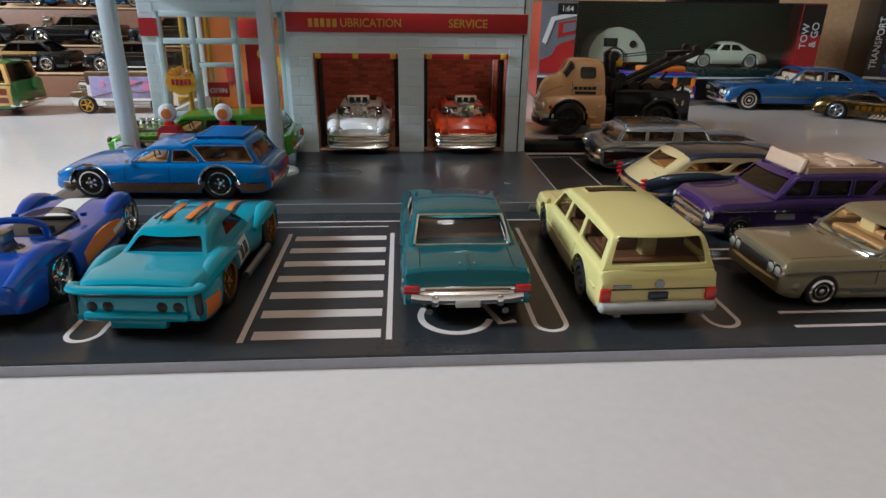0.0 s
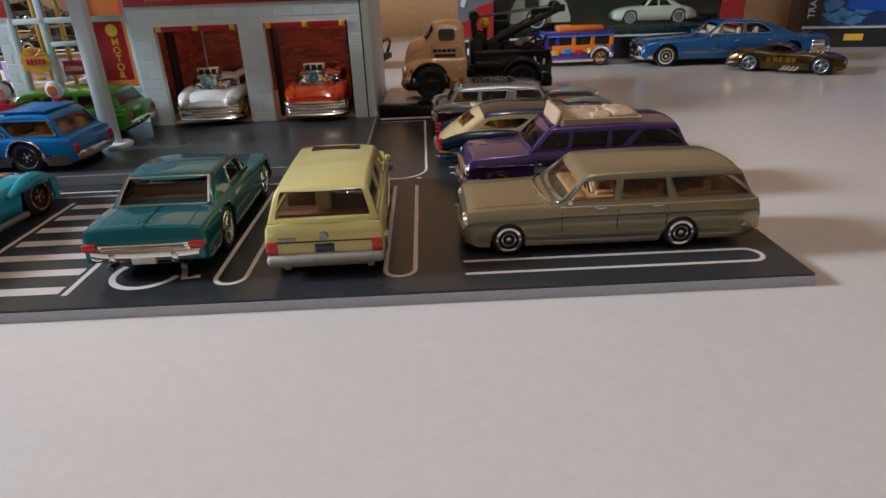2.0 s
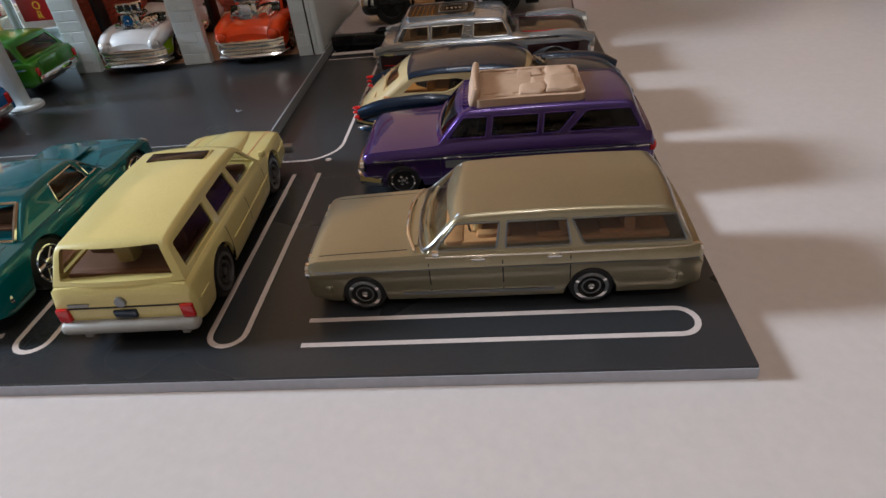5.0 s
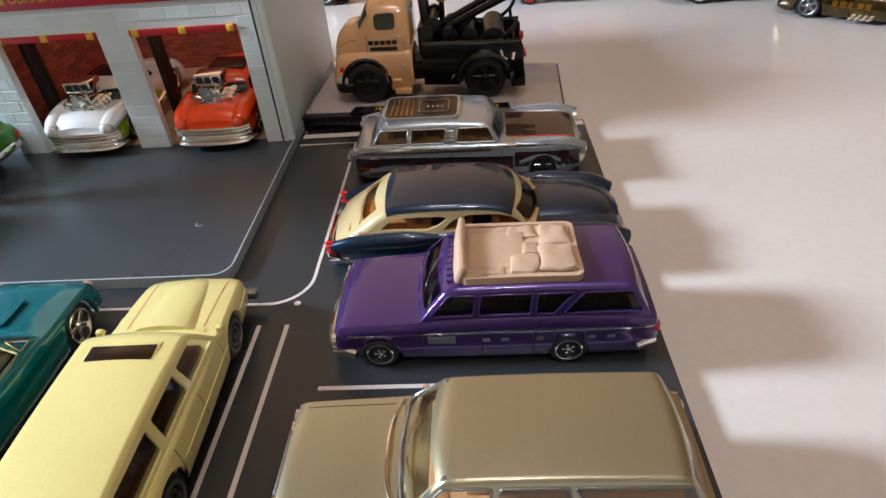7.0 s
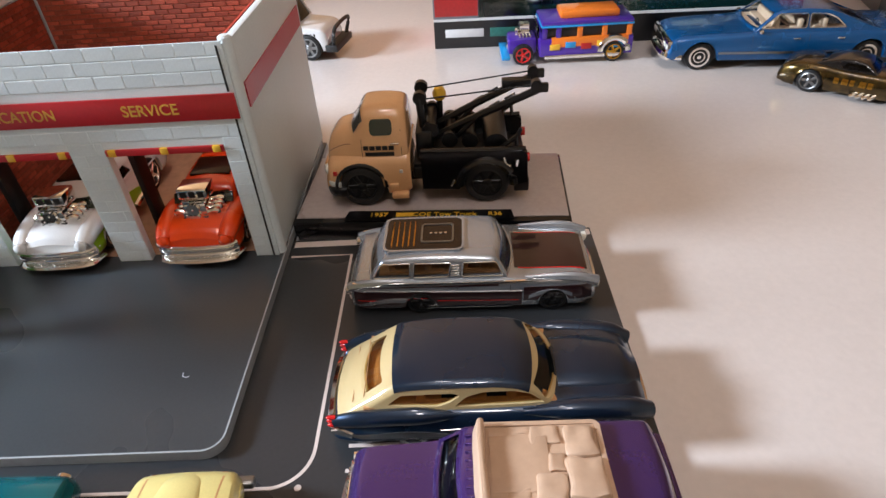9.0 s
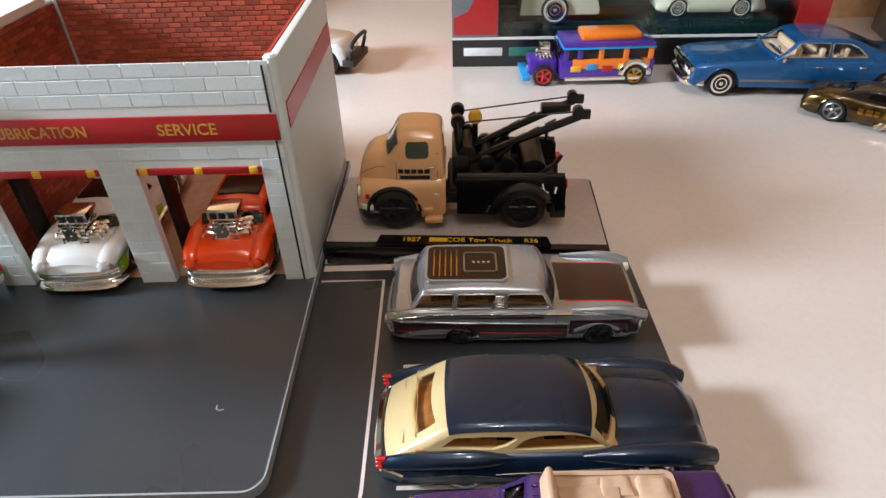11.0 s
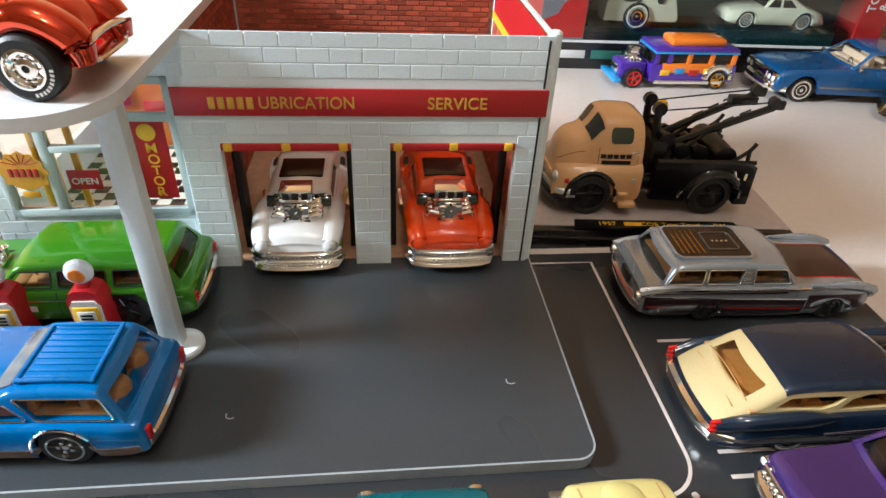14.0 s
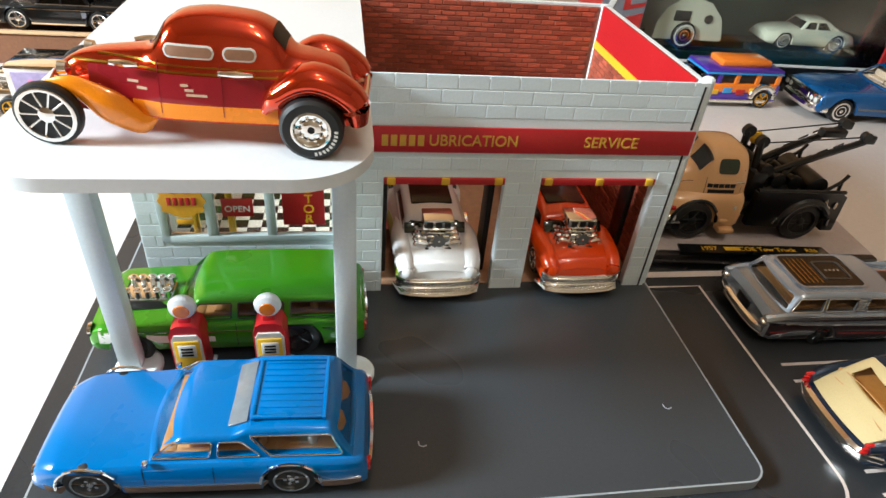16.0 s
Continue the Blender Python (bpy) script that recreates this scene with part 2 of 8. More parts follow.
def curve(tab):
    """A smooth curve without overshoot through (x, value) pairs."""
    X = np.array([p[0] for p in tab], float)
    Y = np.array([p[1] for p in tab], float)
    h = np.diff(X)
    d = np.diff(Y) / h
    s = np.zeros(len(X))
    s[0], s[-1] = d[0], d[-1]
    for i in range(1, len(X) - 1):
        s[i] = 0 if d[i - 1] * d[i] <= 0 else 2 * d[i - 1] * d[i] / (d[i - 1] + d[i])

    def f(x):
        x = min(max(x, X[0]), X[-1])
        i = min(max(int(np.searchsorted(X, x)) - 1, 0), len(h) - 1)
        u = (x - X[i]) / h[i]
        return float((1 + 2 * u) * (1 - u) ** 2 * Y[i] + u * (1 - u) ** 2 * h[i] * s[i] + u * u * (3 - 2 * u) * Y[i + 1] + u * u * (u - 1) * h[i] * s[i + 1])
    return f


def text_mesh(name, body, size, depth, mat, parent, m, align="CENTER", stretch=1.0, label=""):
    """Raised lettering, size = letter height in millimetres, lying in its own x-y plane before m."""
    c = bpy.data.curves.new(name, "FONT")
    c.body, c.size, c.extrude, c.align_x, c.align_y = body, size * 1.37, depth, align, "CENTER"
    c.offset = size * 0.012
    tmp = bpy.data.objects.new(name, c)
    scene.collection.objects.link(tmp)
    me = bpy.data.meshes.new_from_object(tmp.evaluated_get(bpy.context.evaluated_depsgraph_get()))
    bpy.data.objects.remove(tmp)
    bpy.data.curves.remove(c)
    me.transform(Matrix.Diagonal((MM * stretch, MM, MM, 1)))
    q = m.copy()
    q.translation *= MM
    me.transform(q)
    me.materials.clear()
    me.materials.append(M[mat])
    ob = new(name, me)
    ob.parent = parent
    if label:
        ob["label"] = label
    return ob


# ---- toy cars ----
WHEELS = {}


def wheel_meshes(r, w, style, rim_mat, tyre_mat="rubber"):
    key = (r, w, style, rim_mat, tyre_mat)
    if key in WHEELS:
        return WHEELS[key]
    bm = bmesh.new()
    k = {"disc": 0.66, "white": 0.62, "big": 0.55, "slot": 0.56, "dish": 0.58, "wire": 0.84}.get(style, 0.7)
    lathe(bm, [(r * k, w * 0.35), (r * k, w * 0.5), (r * 0.86, w * 0.5), (r * 0.97, w * 0.40), (r, w * 0.2), (r, -w * 0.2), (r * 0.97, -w * 0.40), (r * 0.86, -w * 0.5), (r * k, -w * 0.5), (r * k, -w * 0.35)], n=28)
    tyre = part("tyre", bm, tyre_mat)
    parts = [("tyre", tyre.data)]
    bpy.data.objects.remove(tyre)
    bm = bmesh.new()
    R = r * k
    if style == "ring":
        lathe(bm, [(R * 1.0, 0.2 * w), (R * 1.0, 0.53 * w), (R * 0.88, 0.54 * w), (R * 0.84, 0.2 * w)], n=28)
        for i in range(5):
            u = 2 * math.pi * i / 5
            lathe(bm, [(R * 0.12, 0.2 * w), (R * 0.12, 0.46 * w), (0, 0.48 * w)], n=8, at=(R * 0.36 * math.cos(u), 0, R * 0.36 * math.sin(u)))
        lathe(bm, [(R * 0.2, 0.2 * w), (R * 0.18, 0.46 * w), (0, 0.5 * w)], n=14)
    elif style == "dish":
        lathe(bm, [(R * 1.06, 0.1 * w), (R * 1.06, 0.52 * w), (R * 0.94, 0.53 * w), (R * 0.86, 0.42 * w), (R * 0.6, 0.34 * w), (R * 0.36, 0.40 * w), (R * 0.2, 0.40 * w), (R * 0.2, 0.1 * w)], n=32)
        for i in range(10):
            u = 2 * math.pi * i / 10
            lathe(bm, [(R * 0.09, 0.3 * w), (R * 0.09, 0.42 * w), (0, 0.44 * w)], n=8, at=(R * 0.62 * math.cos(u), 0, R * 0.62 * math.sin(u)))
    elif style in ("disc", "white"):
        lathe(bm, [(R * 1.12, 0.30 * w), (R * 1.12, 0.53 * w), (R * 0.9, 0.55 * w), (R * 0.86, 0.30 * w)], n=28)
        lathe(bm, [(R * 0.66, 0.30 * w), (R * 0.64, 0.50 * w), (R * 0.52, 0.50 * w), (R * 0.50, 0.30 * w)], n=24)
        lathe(bm, [(R * 0.26, 0.30 * w), (R * 0.22, 0.52 * w), (0, 0.55 * w)], n=16)
        if style == "white":
            lathe(bm, [(R * 0.9, 0.36 * w), (R * 0.6, 0.42 * w), (0, 0.46 * w)], n=20)
    else:
        lathe(bm, [(R * 1.05, -0.45 * w), (R * 1.05, 0.5 * w), (R * 0.98, 0.53 * w), (R * 0.9, 0.50 * w), (R * 0.86, 0.2 * w), (R * 0.86, -0.45 * w)], n=24)
        lathe(bm, [(R * 0.3, 0.0), (R * 0.3, 0.42 * w), (R * 0.16, 0.5 * w), (0, 0.5 * w)], n=12)
        ns = {"five": 5, "wire": 10, "big": 8, "six": 6, "slot": 6}.get(style, 5)
        for i in range(ns):
            q = Matrix.Rotation(2 * math.pi * i / ns, 4, "Y")
            rbox(bm, R * 0.55, 0.28 * w, 0, R * 0.75, 0.22 * w, R * ((0.6 if style == "slot" else 0.34) if ns < 7 else 0.14), R * 0.05, q, 1)
    rim = part("rim", bm, rim_mat)
    parts.append(("rim", rim.data))
    bpy.data.objects.remove(rim)
    if style != "white":
        bm = bmesh.new()
        lathe(bm, [(R * 0.88, (0.34 if style in ("disc", "ring") else 0.02) * w), (0, (0.34 if style in ("disc", "ring") else 0.02) * w)], n=16)
        lathe(bm, [(R * 0.88, -0.4 * w), (0, -0.4 * w)], n=16)
        back = part("brake_disc", bm, "black")
        parts.append(("brake_disc", back.data))
        bpy.data.objects.remove(back)
    if style == "white":
        bm = bmesh.new()
        lathe(bm, [(R * 1.13, 0.49 * w), (R * 1.13, 0.525 * w), (R * 1.34, 0.515 * w), (R * 1.34, 0.49 * w)], n=28)
        ring = part("whitewall", bm, "tile_white")
        parts.append(("whitewall", ring.data))
        bpy.data.objects.remove(ring)
    WHEELS[key] = parts
    return parts


def add_wheel(car, x, y, z, r, w, style, rim_mat, tyre_mat="rubber"):
    side = 1 if y > 0 else -1
    parts = wheel_meshes(r, w, style, rim_mat, tyre_mat)
    ob = new("wheel", parts[0][1])
    ob.parent = car
    ob.matrix_local = pose(x * MM, y * MM, z * MM, 0, 0, 0 if side > 0 else 180)
    for n, me in parts[1:]:
        p = new(n, me)
        p.parent = ob
    return ob


def soft_poly(pts, r, n=4):
    """An outline with its corners rounded."""
    out = []
    k = len(pts)
    for i in range(k):
        p, a, b = Vector(pts[i]), Vector(pts[i - 1]), Vector(pts[(i + 1) % k])
        da, db = a - p, b - p
        q = min(r, 0.45 * da.length, 0.45 * db.length)
        if q < 0.02:
            out.append(tuple(p))
            continue
        u, v = p + da.normalized() * q, p + db.normalized() * q
        for j in range(n + 1):
            t = j / n
            w = u * (1 - t) ** 2 + p * (2 * t * (1 - t)) + v * t * t
            out.append((w.x, w.y))
    return out


def carve(bm, cutters):
    """Cuts closed bodies out of another, one by one, and returns what is left."""
    def link(b):
        me = bpy.data.meshes.new("shape")
        bmesh.ops.recalc_face_normals(b, faces=b.faces)
        b.to_mesh(me)
        b.free()
        o = bpy.data.objects.new("shape", me)
        scene.collection.objects.link(o)
        return o

    body = link(bm)
    for b in cutters:
        c = link(b)
        if c.data.polygons:
            for solver in ("EXACT", "FAST"):
                md = body.modifiers.new("cut", "BOOLEAN")
                md.operation, md.solver, md.object = "DIFFERENCE", solver, c
                me = bpy.data.meshes.new_from_object(body.evaluated_get(bpy.context.evaluated_depsgraph_get()))
                body.modifiers.clear()
                if len(me.polygons) > 0.5 * len(body.data.polygons):
                    old, body.data = body.data, me
                    bpy.data.meshes.remove(old)
                    break
                bpy.data.meshes.remove(me)
        d = c.data
        bpy.data.objects.remove(c)
        bpy.data.meshes.remove(d)
    out = bmesh.new()
    out.from_mesh(body.data)
    d = body.data
    bpy.data.objects.remove(body)
    bpy.data.meshes.remove(d)
    bmesh.ops.dissolve_degenerate(out, edges=out.edges[:], dist=0.005)
    return out


class Shell:
    """The outer surface of a cabin: upright sides leaning in, a rounded cant rail and a crowned roof."""

    def __init__(self, base, top, wb, wt, r, crown, bow, plan=None):
        self.base, self.top, self.wb, self.wt, self.r, self.crown, self.bow = base, curve(top), wb, wt, r, crown, bow
        self.plan = curve(plan) if plan else (lambda x: 1.0)
        self.x0, self.x1 = top[0][0], top[-1][0]
        self.zr = max(z for x, z in top)
        self.m = 44

    def half(self, x, z):
        return (self.wb - (self.wb - self.wt) * (z - self.base) / (self.zr - self.base)) * self.plan(x)

    def at(self, x, j, off=0.0):
        zt = max(self.top(x) + off, self.base + 0.12)
        r = min(self.r, 0.45 * (zt - self.base))
        k = self.m // 2
        q, s = (j, 1) if j <= k else (self.m - j, -1)
        if q <= 7:
            z = self.base + (zt - r - self.base) * q / 7
            y = self.half(x, z) + off
        elif q <= 14:
            u = (q - 7) / 7 * math.pi / 2
            y = self.half(x, zt - r) + off - r * (1 - math.cos(u))
            z = zt - r + r * math.sin(u)
        else:
            ye = self.half(x, zt - r) + off - r
            y = ye * (1 - (q - 14) / (k - 14))
            z = zt + self.crown * min(1.0, (zt - self.base) / 3) * (1 - (y / ye) ** 2)
        f = y / self.wb
        bend = 0.0
        lo, hi = self.x0 + 0.35 * (self.x1 - self.x0), self.x1 - 0.35 * (self.x1 - self.x0)
        if x > hi:
            bend = -self.bow[1] * f * f * (x - hi) / (self.x1 - hi)
        elif x < lo:
            bend = self.bow[0] * f * f * (lo - x) / (lo - self.x0)
        return (x + bend, s * y, z)

    def yside(self, x, z):
        return self.half(x, z)


def profile(base, roof, rb, rt, ft, fb, rise=0.4):
    """Side line of a cabin: foot and head of the tail slope, head and foot of the windscreen."""
    h = roof - base
    return [(rb, base + 0.2), (rb + 0.5 * (rt - rb), base + 0.52 * h), (rt, base + 0.93 * h), (rt + 1.8, roof), ((rt + ft) / 2, roof + rise), (ft - 1.8, roof), (ft, base + 0.93 * h), (ft + 0.5 * (fb - ft), base + 0.52 * h), (fb, base + 0.2)]


class Kit:
    """Cabin and engine parts that any toy vehicle can carry."""

    def __init__(self, ob, paint_mat=None):
        self.ob, self.paint = ob, paint_mat

    def cabin(self, belt, roof, wb, wt, pillars, paint_mat=None, pane="glass_clear", seats="tan", lip=1.3, crown=0.9, over=(0.6, 0.6), roof_mat=None, frame_mat=None, rail=0.7, rise=0.0, round_end=2.5, pw=1.1):
        """pillars: (x at belt, x at roof, width) from the back to the front; roof: height."""
        pm = paint_mat or self.paint
        fm = frame_mat or pm
        xr0, xr1 = pillars[0][1] - over[0], pillars[-1][1] + over[1]
        bm = bmesh.new()
        nx, ny = 18, 14
        rows = []
        for i in range(nx + 1):
            u = i / nx
            x = xr0 + (xr1 - xr0) * u
            e = min(x - xr0, xr1 - x)
            q = min(1.0, e / round_end)
            drop = lip * 0.8 * (1 - math.sqrt(max(0, 1 - (1 - q) ** 2)))
            inset = 1.2 * (1 - math.sqrt(max(0, 1 - (1 - q) ** 2)))
            row = []
            for j in range(ny + 1):
                v = -1 + 2 * j / ny
                w = wt + 0.35 - inset
                sh = abs(v) ** 5
                row.append(bm.verts.new((x, v * w, roof + crown * (1 - v * v) + rise * math.sin(math.pi * u) - drop - lip * 0.7 * sh)))
            lo = [bm.verts.new((x, row[0].co.y * 1.02, roof - lip + rise * math.sin(math.pi * u) * 0.3)), bm.verts.new((x, row[-1].co.y * 1.02, roof - lip + rise * math.sin(math.pi * u) * 0.3))]
            rows.append([lo[0]] + row + [lo[1]])
        for A, B in zip(rows, rows[1:]):
            for j in range(len(A) - 1):
                bm.faces.new((A[j], A[j + 1], B[j + 1], B[j]))
            bm.faces.new((A[0], B[0], B[-1], A[-1]))
        bm.faces.new(rows[0])
        bm.faces.new(rows[-1])
        self.roof = part("roof", bm, roof_mat or pm, self.ob)
        zr = roof - lip + 0.2
        for s in (-1, 1):
            for i, (xb, xr, w) in enumerate(pillars):
                bm = bmesh.new()
                end = i in (0, len(pillars) - 1)
                t = pw * (1.5 if end else 1.0)
                lo = [(xb - w / 2, wb), (xb + w / 2, wb), (xb + w / 2, wb - t), (xb - w / 2, wb - t)]
                hi = [(xr - w / 2, wt), (xr + w / 2, wt), (xr + w / 2, wt - t), (xr - w / 2, wt - t)]
                V = [bm.verts.new((a, s * b, belt - 0.5)) for a, b in lo] + [bm.verts.new((a, s * b, zr + 0.3)) for a, b in hi]
                for f in ((0, 1, 5, 4), (1, 2, 6, 5), (2, 3, 7, 6), (3, 0, 4, 7), (0, 3, 2, 1), (4, 5, 6, 7)):
                    bm.faces.new([V[k] for k in f])
                part("pillar", bm, fm, self.ob)
            for (xb0, xr0_, w0), (xb1, xr1_, w1) in zip(pillars, pillars[1:]):
                bm = bmesh.new()
                q = [(xb0, wb - 0.5, belt - 0.2), (xb1, wb - 0.5, belt - 0.2), (xr1_, wt - 0.5, zr), (xr0_, wt - 0.5, zr)]
                V = [bm.verts.new((a, s * b, c)) for a, b, c in q] + [bm.verts.new((a, s * (b - 0.3), c)) for a, b, c in q]
                for f in ((0, 1, 2, 3), (7, 6, 5, 4), (0, 4, 5, 1), (1, 5, 6, 2), (2, 6, 7, 3), (3, 7, 4, 0)):
                    bm.faces.new([V[k] for k in f])
                part("side_window", bm, pane, self.ob)
            if rail:
                bm = bmesh.new()
                tube(bm, [(pillars[0][0], s * (wb - 0.15), belt - 0.1), (pillars[-1][0], s * (wb - 0.15), belt - 0.1)], 0.45, 6)
                part("window_sill", bm, "chrome" if rail > 1 else fm, self.ob)
        for nm, (xb, xr, w), d in (("rear_window", pillars[0], 1), ("windscreen", pillars[-1], -1)):
            bm = bmesh.new()
            g = []
            for j in range(9):
                v = -1 + j / 4
                bow = -d * 1.1 * (1 - v * v)
                g.append([bm.verts.new((xb + bow, v * (wb - 0.9), belt - 0.2)), bm.verts.new((xr + bow * 0.8, v * (wt - 0.9), zr)),
                          bm.verts.new((xr + bow * 0.8 + 0.35 * d, v * (wt - 0.9), zr)), bm.verts.new((xb + bow + 0.35 * d, v * (wb - 0.9), belt - 0.2))])
            for A, B in zip(g, g[1:]):
                for k in range(4):
                    bm.faces.new((A[k], A[(k + 1) % 4], B[(k + 1) % 4], B[k]))
            bm.faces.new(g[0])
            bm.faces.new(g[-1])
            part(nm, bm, pane, self.ob)
        if seats:
            a, b = pillars[0][0] + 2.0, pillars[-1][0] - 2.5
            part("interior_floor", box((a + b) / 2, 0, belt - 0.1, b - a, 2 * wb - 4, 2.0, 0.3), seats, self.ob)
            k = 3 if b - a > 34 else 2
            for i in range(k):
                xs = b - 8.5 - i * 11.0
                if xs - 3 < a:
                    break
                bm = bmesh.new()
                rbox(bm, xs, 0, belt + (roof - belt) * 0.26, 2.4, 2 * wb - 6, (roof - belt) * 0.55, 0.9, pose(0, 0, 0))
                rbox(bm, xs + 2.5, 0, belt + 0.9, 5, 2 * wb - 6, 1.6, 0.5)
                part("seat", bm, seats, self.ob)
            part("dashboard", box(b + 0.6, 0, belt + 0.3, 3.6, 2 * wb - 4, 1.6, 0.5), seats, self.ob)
            bm = bmesh.new()
            tube(bm, [(b - 2.2 + 0.4 * math.sin(2 * math.pi * i / 12), 5 + 2.0 * math.cos(2 * math.pi * i / 12), belt + 1.6 + 2.0 * math.sin(2 * math.pi * i / 12)) for i in range(13)], 0.3, 5)
            part("steering_wheel", bm, "dark_in", self.ob)
        return self

    def seats(self, a, b, wb, belt, roof, mat):
        """Interior tub with benches, dashboard and steering wheel between x = a and x = b."""
        part("interior_floor", box((a + b) / 2, 0, belt - 0.1, b - a, 2 * wb - 4, 2.0, 0.3), mat, self.ob)
        for i in range(3 if b - a > 34 else 2):
            xs = b - 8.5 - i * 11.0
            if xs - 3 < a:
                break
            bm = bmesh.new()
            rbox(bm, xs, 0, belt + (roof - belt) * 0.26, 2.4, 2 * wb - 6, (roof - belt) * 0.55, 0.9)
            rbox(bm, xs + 2.5, 0, belt + 0.9, 5, 2 * wb - 6, 1.6, 0.5)
            part("seat", bm, mat, self.ob)
        part("dashboard", box(b + 0.6, 0, belt + 0.3, 3.6, 2 * wb - 4, 1.6, 0.5), mat, self.ob)
        ring = [(b - 2.2 + 0.4 * math.sin(2 * math.pi * i / 12), 5 + 2.0 * math.cos(2 * math.pi * i / 12), belt + 1.6 + 2.0 * math.sin(2 * math.pi * i / 12)) for i in range(13)]
        part("steering_wheel", tube(bmesh.new(), ring, 0.3, 5), "dark_in", self.ob)

    def greenhouse(self, base, top, wb, wt, sides, front=None, rear=None, mat=None, pane="glass_clear", seats="tan", r=1.5, crown=0.5, bow=(1.0, 1.4), thick=0.8, corner=0.7, plan=None, seat_span=None, floor=None):
        """Cabin shell with true window openings. top: (x, z) from the tail to the cowl; sides: (x, z) outlines; front, rear: (y, z) half outlines."""
        self.gh = g = Shell(base, top, wb, wt, r, crown, bow, plan)
        n, m = 70, g.m
        x0, x1 = top[0][0], top[-1][0]

        def solid(off, a, b):
            bm = bmesh.new()
            rows = [[bm.verts.new(g.at(a + (b - a) * i / n, j, off)) for j in range(m + 1)] for i in range(n + 1)]
            for A, B in zip(rows, rows[1:]):
                for j in range(m):
                    bm.faces.new((A[j], A[j + 1], B[j + 1], B[j]))
                bm.faces.new((A[m], A[0], B[0], B[m]))
            bm.faces.new(rows[0])
            bm.faces.new(rows[-1])
            return bm

        inner = solid(-thick, x0 + 1.6 * thick, x1 - 1.6 * thick)
        for v in inner.verts:
            if v.co.z < base + 0.05:
                v.co.z = base - 1.0
        side_cut, end_cut = bmesh.new(), bmesh.new()
        across = Matrix(((1, 0, 0, 0), (0, 0, 1, 0), (0, 1, 0, 0), (0, 0, 0, 1)))
        along = Matrix(((0, 0, 1, 0), (1, 0, 0, 0), (0, 1, 0, 0), (0, 0, 0, 1)))
        for o in sides:
            prism(side_cut, soft_poly(o, corner), -wb - 5, wb + 5, across)
        xm = (x0 + x1) / 2
        for o, a, b in ((front, xm + 2, x1 + 8), (rear, x0 - 8, xm - 2)):
            if o:
                prism(end_cut, soft_poly(o + [(-y, z) for y, z in o[::-1]], corner), a, b, along)
        shell = part("roof", carve(solid(0, x0, x1), [inner, side_cut, end_cut]), mat or self.paint, self.ob, sharp=40)
        self.roof = shell
        bm = bmesh.new()
        rows = [[bm.verts.new(g.at(x0 + 1.0 + (x1 - x0 - 2.0) * i / 40, j, -thick * 0.6)) for j in range(m + 1)] for i in range(41)]
        for A, B in zip(rows, rows[1:]):
            for j in range(m):
                bm.faces.new((A[j], A[j + 1], B[j + 1], B[j]))
        part("glazing", bm, pane, self.ob)
        if seats:
            a, b = seat_span or (x0 + 4.5, x1 - 7.0)
            self.seats(a, b, wb, floor or base + 0.3, max(z for x, z in top), seats)
        return self

    def frame_trim(self, outline, rad, mat, name="window_trim", corner=0.7):
        """A thin bright frame round a side window."""
        o = soft_poly(outline, corner)
        for s in (-1, 1):
            pts = [(x, s * (self.gh.yside(x, z) + 0.05), z) for x, z in o + o[:2]]
            part(name, tube(bmesh.new(), pts, rad, 6), mat, self.ob)

    def roof_panel(self, name, xa, xb, j0, j1, mat, off=0.15, label="", n=24):
        """A skin laid over the shell between two x (functions of the position across) and two positions round the section."""
        g = self.gh
        bm = bmesh.new()
        rows = []
        for i in range(n + 1):
            row = []
            for j in range(j0, j1 + 1):
                v = (j - g.m / 2) / (g.m / 2)
                a, b = xa(v), xb(v)
                row.append(bm.verts.new(g.at(a + (b - a) * i / n, j, off)))
            rows.append(row)
        for A, B in zip(rows, rows[1:]):
            for j in range(len(A) - 1):
                bm.faces.new((A[j], A[j + 1], B[j + 1], B[j]))
        ex = bmesh.ops.extrude_face_region(bm, geom=bm.faces[:])
        for v in ex["geom"]:
            if isinstance(v, bmesh.types.BMVert):
                v.co.z -= 0.3
                v.co.y *= 0.98
        return part(name, bm, mat, self.ob, label, 50)

    def engine(self, x, z, s=1.0, mat="chrome"):
        """Supercharger with scoop, pulleys and pipes standing out of the hood."""
        bm = bmesh.new()
        rbox(bm, x, 0, z + 2.0 * s, 8 * s, 6.5 * s, 4 * s, 0.5 * s)
        e = part("supercharger", bm, mat, self.ob)
        for i in range(6):
            part("blower_rib", box(x - 3.2 * s + 1.3 * s * i, 0, z + 4.2 * s, 0.5 * s, 6.0 * s, 1.0 * s), mat, e)
        bm = bmesh.new()
        rbox(bm, x - 0.5 * s, 0, z + 6.6 * s, 6.5 * s, 8.5 * s, 3.4 * s, 0.6 * s)
        part("air_scoop", bm, mat, e)
        part("carburettor", box(x - 0.5 * s, 0, z + 5.2 * s, 5 * s, 5 * s, 1.6 * s, 0.3), mat, e)
        for k in (-2.4, 0, 2.4):
            part("scoop_mouth", box(x + 2.7 * s, k * s, z + 6.7 * s, 0.7 * s, 1.7 * s, 1.9 * s, 0.2), "dark_in", e)
        for yy, zz, r in ((0, 3.2, 1.8), (0, 0.2, 1.5), (-2.0, 1.6, 0.9)):
            part("pulley", lathe(bmesh.new(), [(r * s, 4.2 * s), (r * s, 5.3 * s), (0.3 * s, 5.3 * s), (0, 5.6 * s)], "x", 14, (x, yy * s, z + zz * s)), mat, e)
